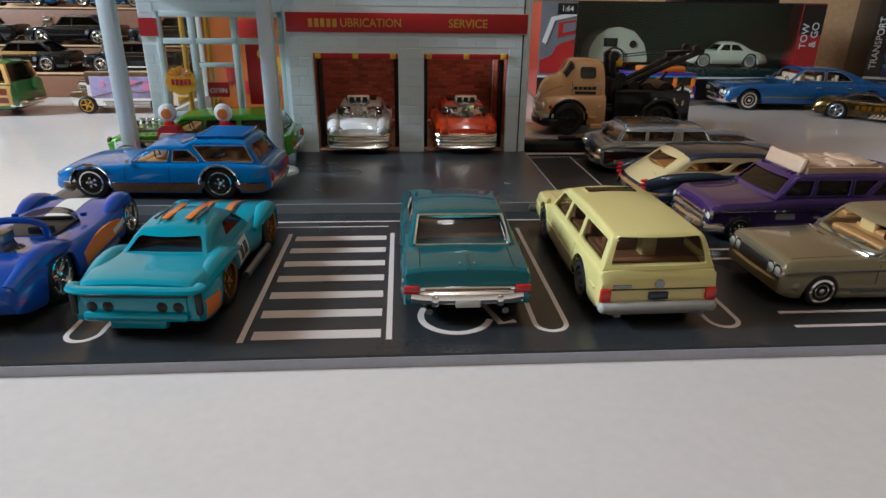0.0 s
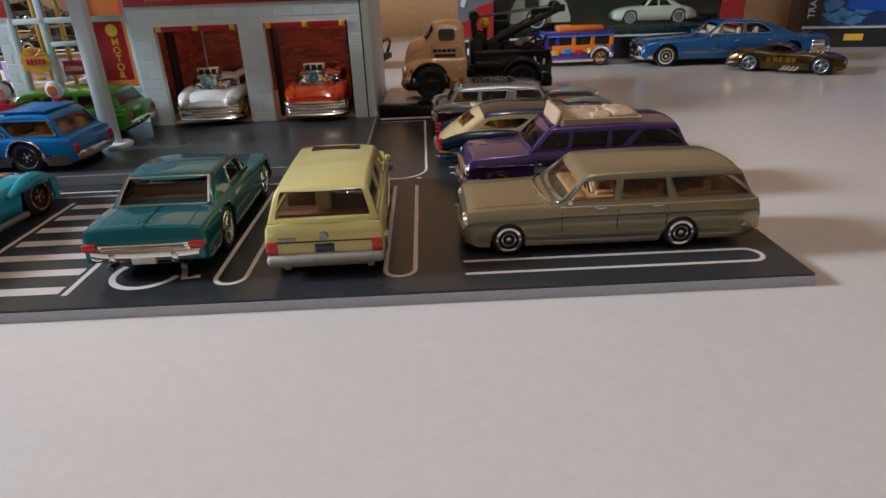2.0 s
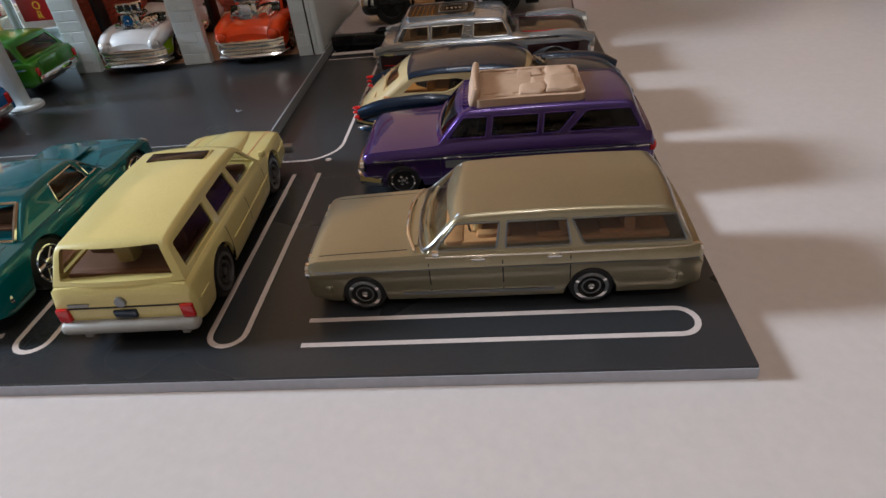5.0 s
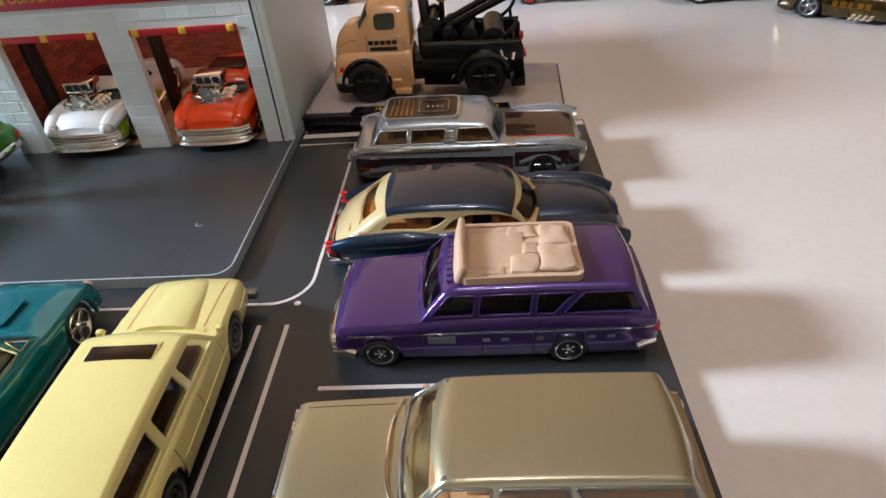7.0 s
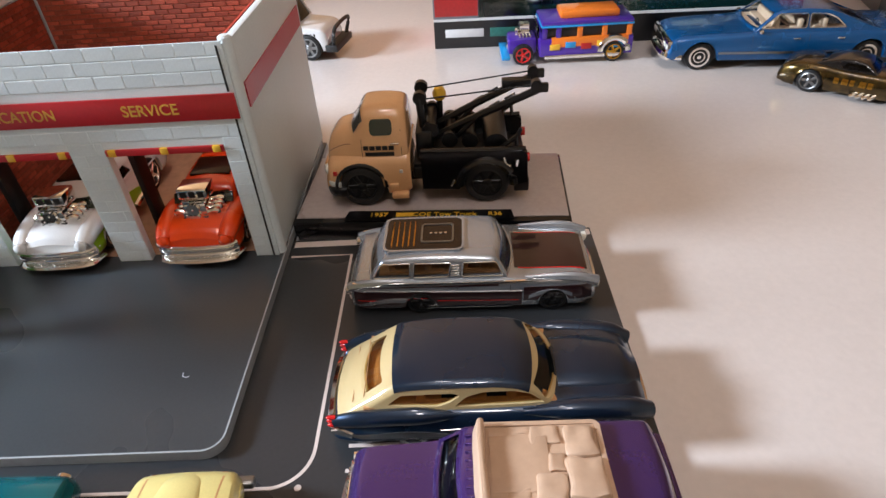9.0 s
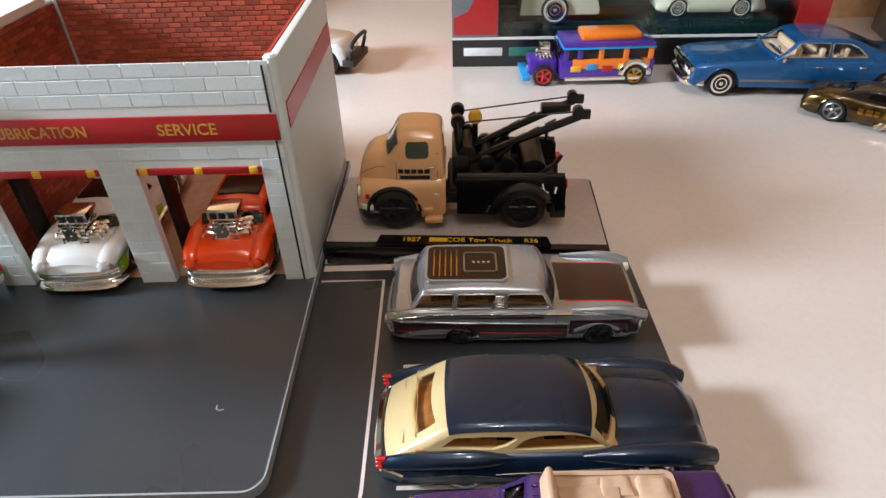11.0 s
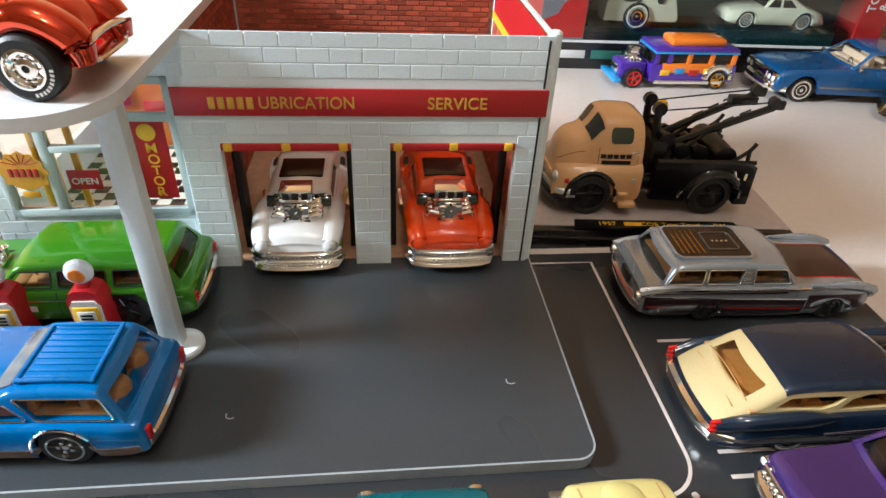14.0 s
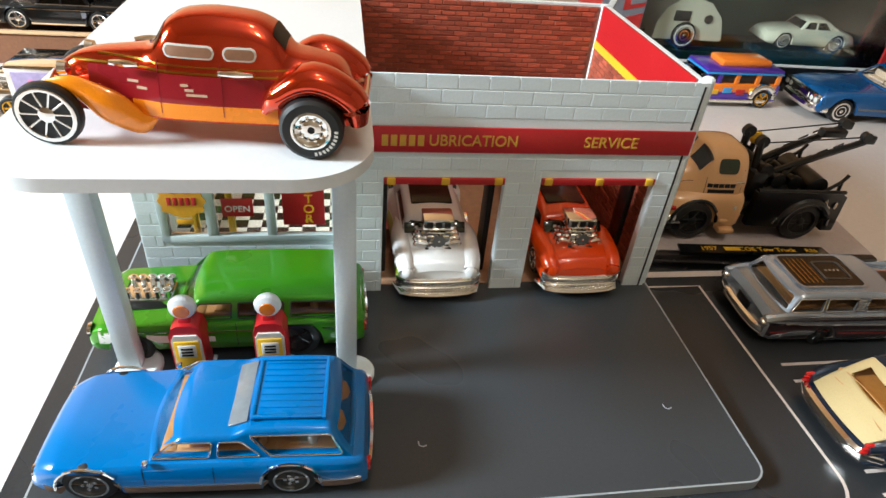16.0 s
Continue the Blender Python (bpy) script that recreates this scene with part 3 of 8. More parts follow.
        for sd in (-1, 1):
            for i in range(4):
                bm = bmesh.new()
                tube(bm, [(x - 3.5 * s + 2.2 * s * i, sd * 3 * s, z + 1.2 * s), (x - 3.6 * s + 2.2 * s * i, sd * 5.4 * s, z + 1.8 * s), (x - 4.0 * s + 2.2 * s * i, sd * 6.2 * s, z + 0.2 * s)], 0.7 * s, 7)
                part("exhaust_header", bm, mat, e)
        return e


class Car(Kit):
    """A die-cast car, front towards its own +x, standing on its own z = 0."""

    def __init__(self, name, place, label, paint_mat, L, deck, width, sill=3.2, axles=(-17, 25), wheel=(5.4, 4.2), rear_wheel=None, style="disc", rim="chrome", tyre="rubber",
                 arch=1.12, shoulder=1.6, crown=0.6, bulge=0.4, track=None, skirt=False, flank=None, category="toy car", group=""):
        x, y, z, turn = place
        self.ob = thing(name, x, y, z, turn, label, category, group)
        self.L, self.deck, self.width, self.sill = L, curve(deck), curve(width), sill
        self.axles, self.fw, self.rw = axles, wheel, rear_wheel or wheel
        self.arch, self.shoulder, self.crown, self.bulge, self.skirt, self.flank = arch, shoulder, crown, bulge, skirt, flank
        self.paint = paint_mat
        n = 84
        xs = [-L / 2 + L * i / (n - 1) for i in range(n)]
        bm = bmesh.new()
        rows = []
        for xx in xs:
            half = self.section(xx)
            ring = [(-yy, zz) for yy, zz in half[::-1]] + [(yy, zz) for yy, zz in half[1:]]
            rows.append([bm.verts.new((xx, a, b)) for a, b in ring])
        for A, B in zip(rows, rows[1:]):
            for i in range(len(A) - 1):
                bm.faces.new((A[i], A[i + 1], B[i + 1], B[i]))
        bm.faces.new(rows[0])
        bm.faces.new(rows[-1][::-1])
        bmesh.ops.remove_doubles(bm, verts=bm.verts, dist=0.02)
        part("body", bm, paint_mat, self.ob, sharp=32)
        wmin = min(self.width(a) for a in axles)
        top = min(self.deck(a) for a in (*axles, 0)) - 1.8
        part("chassis", box(0, 0, (sill * 0.7 + top) / 2, L - 8, 2 * (wmin - max(self.fw[1], self.rw[1]) - 0.8), top - sill * 0.7, 0.6), "black", self.ob)
        for a, (r, w) in zip(axles, (self.rw, self.fw)):
            yy = (track or self.width(a) - 0.1) - w / 2
            for s in (-1, 1):
                add_wheel(self.ob, a, s * yy, r, r, w, style, rim, tyre)

    def bottom(self, x):
        zb = self.sill + 1.6 * max(0, (abs(x) - self.L / 2 + 5) / 5) ** 2
        for i, (a, (r, w)) in enumerate(zip(self.axles, (self.rw, self.fw))):
            if self.skirt and i == 0:
                continue
            R = r * self.arch
            if abs(x - a) < R:
                zb = max(zb, r + math.sqrt(R * R - (x - a) ** 2))
        return min(zb, self.deck(x) - 1.0)

    def section(self, x):
        w, zt, zb, r, cr, b = self.width(x), self.deck(x), self.bottom(x), self.shoulder, self.crown, self.bulge
        lo = self.sill
        hs = zt - lo
        r = min(r, hs * 0.45)
        pts = [(0, zt + cr), (0.3 * w, zt + cr * 0.92), (0.6 * w, zt + cr * 0.62), (0.82 * w, zt + cr * 0.2), (w - r * 0.55, zt - r * 0.12), (w - r * 0.15, zt - r * 0.5), (w, zt - r), (w + b * 0.7, zt - r - (hs - r) * 0.22), (w + b, zt - r - (hs - r) * 0.42),
               (w + b * 0.9, zt - r - (hs - r) * 0.62), (w + b * 0.4, zt - r - (hs - r) * 0.82), (w - 0.5, lo)]
        if self.flank:
            e = self.flank[0][0]
            pts = [(0, zt + cr), (0.3 * w, zt + cr * 0.92), (0.6 * w, zt + cr * 0.62), (0.82 * w, zt + cr * 0.2), (w - e - 0.5, zt - 0.02)] + [(w - d, zt - 0.06 - (hs - 0.06) * q) for d, q in self.flank]
        return [(yy, max(zz, zb)) for yy, zz in pts]

    def yside(self, x, z):
        s = self.section(x)[5:]
        for (y0, z0), (y1, z1) in zip(s, s[1:]):
            if z1 <= z <= z0 and z0 > z1:
                return y0 + (y1 - y0) * (z0 - z) / (z0 - z1)
        return s[0][0] if z > s[0][1] else s[-1][0]

    def side(self, name, x0, x1, zlo, zhi, mat, off=0.12, n=14, sides=(-1, 1), label=""):
        """A panel lying on the body's flank; zlo and zhi may be functions of x."""
        fl = zlo if callable(zlo) else (lambda x: zlo)
        fh = zhi if callable(zhi) else (lambda x: zhi)
        for s in sides:
            bm = bmesh.new()
            cols = []
            for i in range(n + 1):
                x = x0 + (x1 - x0) * i / n
                a, b = max(fl(x), self.bottom(x) + 0.15), fh(x)
                a = min(a, b - 0.05)
                col = []
                for k in range(5):
                    z = a + (b - a) * k / 4
                    col.append(bm.verts.new((x, s * (self.yside(x, z) + off), z)))
                col.append(bm.verts.new((x, s * (self.yside(x, b) - 0.4), b)))
                col.insert(0, bm.verts.new((x, s * (self.yside(x, a) - 0.4), a)))
                cols.append(col)
            for A, B in zip(cols, cols[1:]):
                for k in range(6):
                    bm.faces.new((A[k], A[k + 1], B[k + 1], B[k]))
            bm.faces.new(cols[0])
            bm.faces.new(cols[-1])
            part(name, bm, mat, self.ob, label)

    def ztop(self, x, y):
        s = self.section(x)
        y = abs(y)
        for (y0, z0), (y1, z1) in zip(s, s[1:7]):
            if y0 <= y <= y1:
                return z0 + (z1 - z0) * (y - y0) / max(y1 - y0, 1e-6)
        return s[6][1]

    def top(self, name, x0, x1, y0, y1, mat, off=0.12, n=12, label=""):
        """A panel lying on the hood, deck or roofless top."""
        bm = bmesh.new()
        m = max(2, int(abs(y1 - y0) / 1.5))
        g = []
        for i in range(n + 1):
            x = x0 + (x1 - x0) * i / n
            g.append([bm.verts.new((x, y0 + (y1 - y0) * j / m, self.ztop(x, y0 + (y1 - y0) * j / m) + off)) for j in range(m + 1)])
        for A, B in zip(g, g[1:]):
            for j in range(m):
                bm.faces.new((A[j], A[j + 1], B[j + 1], B[j]))
        r = bmesh.ops.extrude_face_region(bm, geom=bm.faces[:])
        bmesh.ops.translate(bm, vec=(0, 0, -0.35), verts=[v for v in r["geom"] if isinstance(v, bmesh.types.BMVert)])
        return part(name, bm, mat, self.ob, label)

    def seams(self, xs, z0, z1, mat="black", w=0.22):
        for x in xs:
            self.side("door_seam", x - w / 2, x + w / 2, z0, z1, mat, 0.03, 2)

    def bar(self, name, x, z, half, r, rz, mat="chrome", bow=1.5, wrap=5.0, sign=1, label=""):
        """A bumper across one end, its tips wrapped back along the flanks."""
        pts = []
        for i in range(13):
            u = -1 + i / 6
            pts.append((x + sign * (bow * (1 - u * u)) - sign * (wrap * max(0, abs(u) - 0.82) / 0.18), u * half, z))
        part(name, tube(bmesh.new(), pts, r, 8, rz, [0.7] + [1] * 11 + [0.7]), mat, self.ob, label)

    def lamps(self, name, x, ys, z, r, mat, sign=1, depth=0.8, square=None, rim=None):
        for y in ys:
            bm = bmesh.new()
            if square:
                rbox(bm, x, y, z, depth * 2, square[0], square[1], 0.3)
            else:
                lathe(bm, [(r, -depth * sign), (r, depth * 0.3 * sign), (r * 0.7, depth * 0.8 * sign), (0, depth * sign)], "x", 14, (x, y, z))
            p = part(name, bm, mat, self.ob)
            if rim:
                bm = bmesh.new()
                lathe(bm, [(r, -depth * sign), (r * 1.25, -depth * sign), (r * 1.25, depth * 0.5 * sign), (r, depth * 0.5 * sign)], "x", 14, (x, y, z))
                part("bezel", bm, rim, p)


class Hull:
    """A rounded closed body along x, with panels that lie on its skin."""

    def __init__(self, name, parent, mat, top, width, bottom, p=3.4, tumble=0.12, n=56, m=40, label=""):
        self.top, self.width, self.bottom, self.p, self.tumble, self.parent = curve(top), curve(width), bottom, p, tumble, parent
        x0, x1 = top[0][0], top[-1][0]
        bm = bmesh.new()
        rows = []
        for i in range(n + 1):
            x = x0 + (x1 - x0) * i / n
            rows.append([bm.verts.new(self.at(x, math.pi * j / m)) for j in range(m + 1)])
        for A, B in zip(rows, rows[1:]):
            for j in range(m):
                bm.faces.new((A[j], A[j + 1], B[j + 1], B[j]))
            bm.faces.new((A[0], B[0], B[-1], A[-1]))
        bm.faces.new(rows[0])
        bm.faces.new(rows[-1])
        self.ob = part(name, bm, mat, parent, label, sharp=50)

    def at(self, x, a, off=0.0):
        c, s = math.cos(a), max(math.sin(a), 0.0)
        h = s ** (2 / self.p)
        y = (self.width(x) + off) * math.copysign(abs(c) ** (2 / self.p), c) * (1 - self.tumble * h)
        return (x, y, self.bottom + (self.top(x) + off - self.bottom) * h)

    def yside(self, x, z):
        h = min(max((z - self.bottom) / (self.top(x) - self.bottom), 0.0), 0.999)
        s = h ** (self.p / 2)
        return self.width(x) * (1 - s * s) ** (1 / self.p) * (1 - self.tumble * h)

    def over(self, name, x0, x1, a0, a1, mat, off=0.15, parent=None, n=8, m=14, label=""):
        """A panel across the top between two angles, each end a plain x or a function of the angle."""
        bm = bmesh.new()
        g = []
        for i in range(n + 1):
            row = []
            for j in range(m + 1):
                a = radians(a0 + (a1 - a0) * j / m)
                xa, xb = (x0(a) if callable(x0) else x0), (x1(a) if callable(x1) else x1)
                row.append(bm.verts.new(self.at(xa + (xb - xa) * i / n, a, off)))
            g.append(row)
        for A, B in zip(g, g[1:]):
            for j in range(m):
                bm.faces.new((A[j], A[j + 1], B[j + 1], B[j]))
        return part(name, bm, mat, parent or self.parent, label)

    def patch(self, name, outline, mat, off=0.12, parent=None, sides=(-1, 1), label="", thick=0.5):
        """A plate of any (x, z) outline laid on the flank."""
        for s in sides:
            bm = bmesh.new()
            hi = [bm.verts.new((x, s * (self.yside(x, z) + off), z)) for x, z in outline]
            lo = [bm.verts.new((x, s * (self.yside(x, z) + off - thick), z)) for x, z in outline]
            bm.faces.new(hi)
            bm.faces.new(lo[::-1])
            k = len(outline)
            for i in range(k):
                bm.faces.new((hi[i], hi[(i + 1) % k], lo[(i + 1) % k], lo[i]))
            part(name, bm, mat, parent or self.parent, label)

    def window(self, name, x0, x1, z0, z1, r, mat, off=0.12, parent=None, label=""):
        """A rounded plate that follows the flank."""
        def dip(x):
            e = min(x - x0, x1 - x)
            return r - math.sqrt(max(0.0, r * r - (r - e) ** 2)) if e < r else 0.0
        self.strip(name, x0, x1, lambda x: z0 + dip(x), lambda x: z1 - dip(x), mat, off, 28, label=label, parent=parent)

    def strip(self, name, x0, x1, z0, z1, mat, off=0.12, n=20, sides=(-1, 1), label="", parent=None):
        f0 = z0 if callable(z0) else (lambda x: z0)
        f1 = z1 if callable(z1) else (lambda x: z1)
        for s in sides:
            bm = bmesh.new()
            g = []
            for i in range(n + 1):
                x = x0 + (x1 - x0) * i / n
                g.append([bm.verts.new((x, s * (self.yside(x, z) + off), z)) for z in [f0(x) + (f1(x) - f0(x)) * k / 4 for k in range(5)]])
            for A, B in zip(g, g[1:]):
                for k in range(4):
                    bm.faces.new((A[k], A[k + 1], B[k + 1], B[k]))
            r = bmesh.ops.extrude_face_region(bm, geom=bm.faces[:])
            bmesh.ops.translate(bm, vec=(0, -s * 0.4, 0), verts=[v for v in r["geom"] if isinstance(v, bmesh.types.BMVert)])
            part(name, bm, mat, parent or self.parent, label)


# ---- room and table ----
def structure(name, bm, mat, label="", category=""):
    return tagged(part(name, bm, mat), label, category, kind="structure")


table = thing("table", 60, 40, 0, 0, "white glossy laminate table under the diorama", "table")
part("tabletop", box(0, 0, -18, 1500, 900, 30, 3), "table", table)
for sx in (-700, 700):
    for sy in (-400, 400):
        part("leg", box(sx, sy, -391, 50, 50, 718, 3), "table", table)
structure("floor", box(0, -785, -760, 4200, 2630, 20), "floor", "brown carpet floor of the room", "floor")
structure("ceiling", box(0, -785, 1700, 4200, 2630, 20), "ceiling", "plain pale painted ceiling", "ceiling")
# added unseen wall; its tan holds warm lamplight for glossy surfaces to reflect
structure("wall_north", box(0, 520, 470, 4200, 20, 2440), "wall_warm", "added closing wall behind the table, warm lamplight put into its tan colour", "wall")
structure("wall_south", box(0, -2090, 470, 4200, 20, 2440), "wall", "tan painted wall of the room", "wall")
structure("wall_west", box(-2090, -785, 470, 20, 2590, 2440), "wall", "tan painted wall of the room", "wall")
structure("wall_east", box(2090, -785, 470, 20, 2590, 2440), "wall", "tan painted wall of the room", "wall")

# ---- parking board ----
board = tagged(part("parking_board", prism(bmesh.new(), [(-184, -170), (110.5, -170), (110.5, 12.2), (2.6, 12.2), (2.6, 90), (-184, 90)], -0.6, 0), "board"), "dark grey printed parking lot board lying on the table", "play mat")
part("board_core", prism(bmesh.new(), [(-184, -170.2), (110.7, -170.2), (110.7, 12.4), (2.8, 12.4), (2.8, 90.2), (-184, 90.2)], -3.0, -0.61), "board_edge", board)
Z0, Z1 = -0.05, 0.07


def line(pts, w=1.1, closed=False, name="painted_line", mat="print_white", z=0.0, parent=None):
    return part(name, ribbon(bmesh.new(), pts, w, z + Z0, z + Z1, closed), mat, parent or board)


def arc(cx, cy, r, a0, a1, n=10):
    return [(cx + r * math.cos(radians(a0 + (a1 - a0) * i / n)), cy + r * math.sin(radians(a0 + (a1 - a0) * i / n))) for i in range(n + 1)]


# dividers of the front row: long loops, closed towards the table's edge
for xa, xb in ((-127.5, -120.5), (-25.8, -18.7), (14.2, 21.3)):
    r = (xb - xa) / 2
    line([(xa, -95.5)] + arc((xa + xb) / 2, -162 + r, r, 180, 360) + [(xb, -95.5)])
# dividers of the right-hand row
for ya, yb in ((-162.4, -155.7), (-123.0, -116.0), (-83.5, -76.5), (-44.5, -37.5)):
    r = (yb - ya) / 2
    line([(33, ya)] + arc(104 - r, (ya + yb) / 2, r, -90, 90) + [(33, yb)])
# hatched walkway
for x in (-90.0, -58.6):
    line([(x, -164), (x, -98.7)], 1.3)
for i in range(7):
    y = -163.2 + 9.75 * i
    line([(-87.9, y + 1.9), (-60.4, y + 1.9)], 3.6, name="walkway_bar")
# wheelchair sign under the teal car
line(arc(-43.5, -154, 8.0, 150, 345, 20), 1.5, name="parking_symbol")
line([(-45, -138), (-44.5, -148), (-36.5, -148), (-33.5, -158), (-30, -157)], 1.5, name="parking_symbol")
# kerb lines round the forecourt
line([(-184, -87.5), (14, -87.5)] + arc(14, -77, 10.6, -90, 0)[1:] + [(24.6, 2.5), (3, 2.5)], 0.9)
line([(-184, -92.5), (-60, -92.5)], 0.7)
line([(3, 9.6), (110, 9.6)], 3.2, name="painted_band")
for cx, cy in ((22.1, -87.6),):
    part("print_speck", prism(bmesh.new(), arc(cx, cy, 0.9, 0, 330, 9), Z0, Z1), "print_white", board)

# ---- forecourt slab and service station ----
slab_out = rounded(-176, -78.5, 1.5, 90, 5)
forecourt = tagged(part("forecourt_slab", prism(bmesh.new(), [(x + 0.0 * y, y) for x, y in slab_out], 0.0, 3.3), "slab"), "dark grey plastic forecourt slab with pale rim on the parking board", "base plate")
part("slab_rim", ribbon(bmesh.new(), rounded(-176.2, -78.7, 1.7, 90.2, 5.2), 0.5, 0.05, 3.38, True), "rim_grey", forecourt)
for cx, cy in ((-15.2, -54.3), (-86, -61.5)):
    part("moulded_tick", ribbon(bmesh.new(), [(cx - 0.9, cy + 1.4), (cx - 0.8, cy + 0.1), (cx + 0.2, cy - 0.4), (cx + 1.2, cy)], 0.3, 3.25, 3.37), "board_edge", forecourt)

st = thing("service_station", 0, 0.0, 3.3, -0.25, "white plastic toy service station with two open repair bays", "toy building")
WT = 73.8
wall_front = bmesh.new()
for x0, x1, z0, z1 in ((-104, -93.4, 0, 43.3), (-56.5, -45.2, 0, 43.3), (-7.9, 0, 0, 43.3), (-104, 0, 43.3, WT)):
    rbox(wall_front, (x0 + x1) / 2, 1.5, (z0 + z1) / 2, x1 - x0, 3, z1 - z0)
bmesh.ops.remove_doubles(wall_front, verts=wall_front.verts, dist=0.01)
front = part("front_wall", wall_front, "white_plastic", st)
right = part("side_wall", box(-0.2, 46, WT / 2, 2.6, 84, WT, 0.3), "white_plastic", st)
back = part("back_wall", box(-84, 88.2, WT / 2, 170, 2.4, WT), "white_plastic", st)
left = part("side_wall", box(-167, 49, 7, 2.4, 78, 14), "white_plastic", st)
part("corner_post", box(-166.8, 86, WT / 2 - 2, 2.8, 2.8, WT - 4, 0.3), "white_plastic", st)
divider = part("partition_wall", box(-104.5, 45.5, WT / 2 - 1, 2.0, 82, WT - 4), "white_plastic", st)
part("corner_post", lathe(bmesh.new(), [(1.9, 0), (1.9, WT + 1.2), (1.2, WT + 1.8), (0, WT + 1.8)], "z", 14, (0.2, 2.6, 0)), "white_plastic", st)
part("corner_post", box(-1.2, 86.0, WT / 2, 2.6, 2.6, WT + 1, 0.4), "white_plastic", st)

PIECES = {}


def piece(kind, lx, lz, depth, bevel):
    key = (kind, round(lx, 1), round(lz, 1), depth)
    if key not in PIECES:
        bm = bmesh.new()
        a, b, e = lx / 2, lz / 2, bevel
        lo = [bm.verts.new((x, 0, z)) for x, z in ((-a, -b), (a, -b), (a, b), (-a, b))]
        hi = [bm.verts.new((x, -depth, z)) for x, z in ((-a + e, -b + e), (a - e, -b + e), (a - e, b - e), (-a + e, b - e))]
        bm.faces.new(hi)
        for i in range(4):
            bm.faces.new((lo[i], lo[(i + 1) % 4], hi[(i + 1) % 4], hi[i]))
        ob = part(kind, bm, {"block": "block", "brick": "brick"}[kind], sharp=20)
        PIECES[key] = ob.data
        bpy.data.objects.remove(ob)
    return PIECES[key]


def courses(x0, x1, z0, z1, ch, bl, holes, gap):
    """Running-bond pieces (x, z, length, height) clear of the holes."""
    out = []
    rows = int(round((z1 - z0) / ch))
    for r in range(rows):
        za, zb = z0 + r * ch, z0 + (r + 1) * ch
        spans = [(x0, x1)]
        for hx0, hx1, hz0, hz1 in holes:
            if hz0 < zb - 0.3 and hz1 > za + 0.3:
                spans = [q for a, b in spans for q in ((a, min(b, hx0)), (max(a, hx1), b)) if q[1] - q[0] > 0.8]
        for a, b in spans:
            x = a - (bl / 2 if r % 2 else 0)
            while x < b - 0.6:
                p, q = max(x, a), min(x + bl, b)
                if q - p > 1.0:
                    out.append(((p + q) / 2, (za + zb) / 2, q - p - gap, zb - za - gap))
                x += bl
    return out


def office_frame():
    """Office front: low wall, pier, window frame with mullions, panes and signs."""
    y = 9.0
    bm = bmesh.new()
    for x0, x1, z0, z1 in ((-168, -160.5, 0, WT - 4), (-108, -104, 0, WT - 4), (-160.5, -108, 0, 15.5), (-160.5, -108, 58.5, WT - 4)):
        rbox(bm, (x0 + x1) / 2, y + 1.2, (z0 + z1) / 2, x1 - x0, 2.4, z1 - z0)
    wall = part("office_wall", bm, "white_plastic", st)
    for x, z, lx, lz in courses(-168, -104, 0, 70, 4.2, 8.6, [(-161.5, -107, 14.5, 59.5), (-168, -161, 50, 57.5)], 0.22):
        o = new("block", piece("block", lx, lz, 0.14, 0.16))
        o.parent, o.location = wall, (x * MM, y * MM, z * MM)
    win = thing_part("window_frame", st)
    for x0, x1, z0, z1 in ((-161.5, -159, 14.5, 59.5), (-109, -107, 14.5, 59.5), (-161.5, -107, 14.5, 17.0), (-161.5, -107, 57.3, 59.5), (-147.6, -144.6, 17, 57.3), (-129.4, -126.6, 17, 57.3), (-159, -109, 46.2, 48.6), (-144.6, -129.5, 36.3, 38.3)):
        part("frame_bar", box((x0 + x1) / 2, y + 0.4, (z0 + z1) / 2, x1 - x0, 2.0, z1 - z0, 0.12), "frame_grey", win)
    for x0, x1, z0, z1 in ((-159, -147.6, 17, 46), (-144.6, -129.5, 17, 36.4), (-144.6, -129.5, 38.2, 46), (-126.5, -109, 17, 46), (-159, -147.6, 48.6, 57.3), (-144.6, -129.5, 48.6, 57.3), (-126.5, -109, 48.6, 57.3)):
        part("pane", box((x0 + x1) / 2, y + 1.5, (z0 + z1) / 2, x1 - x0, 0.4, z1 - z0), "glass_clear", win)
    part("sign_band", box(-164.2, y - 0.5, 53.0, 7.6, 0.6, 7.4), "sign_red", st, "red sticker band")
    # scallop badge on the window
    pts = []
    for i in range(40):
        u = 2 * math.pi * i / 40
        r = 6.6 + (0.45 * math.cos(12 * u) if math.sin(u) > -0.7 else -0.8)
        pts.append((-153.6 + r * math.cos(u), 30.0 + r * math.sin(u)))
    m = Matrix(((1, 0, 0, 0), (0, 0, 1, y), (0, 1, 0, 0), (0, 0, 0, 1)))
    badge = part("window_badge", prism(bmesh.new(), pts, -1.0, -0.6, m), "amber_print", st, "amber scallop badge with red bars")
    for i in range(5):
        part("letter_bar", box(-157.2 + 1.8 * i, y - 1.15, 30.0, 1.2, 0.3, 2.6, 0.1), "sign_red", badge)
    for i in range(7):
        u = radians(35 + 18.3 * i)
        part("badge_rib", tube(bmesh.new(), [(-153.6 + 1.6 * math.cos(u), y - 1.02, 32.0 + 1.0 * math.sin(u)), (-153.6 + 6.2 * math.cos(u), y - 1.02, 30 + 6.2 * math.sin(u))], 0.14, 5), "sign_red", badge)
    part("badge_foot", box(-153.6, y - 0.8, 22.6, 5.0, 0.4, 2.0, 0.15), "amber_print", badge)
    sign = part("open_sign", box(-138, y + 1.1, 26.5, 9.5, 0.3, 6.5, 0.1, pose(0, 0, 0)), "sign_red", st, "red window sign")
    text_mesh("lettering", "OPEN", 2.2, 0.08, "tile_white", sign, pose(-138, y + 0.9, 26.0, 90))
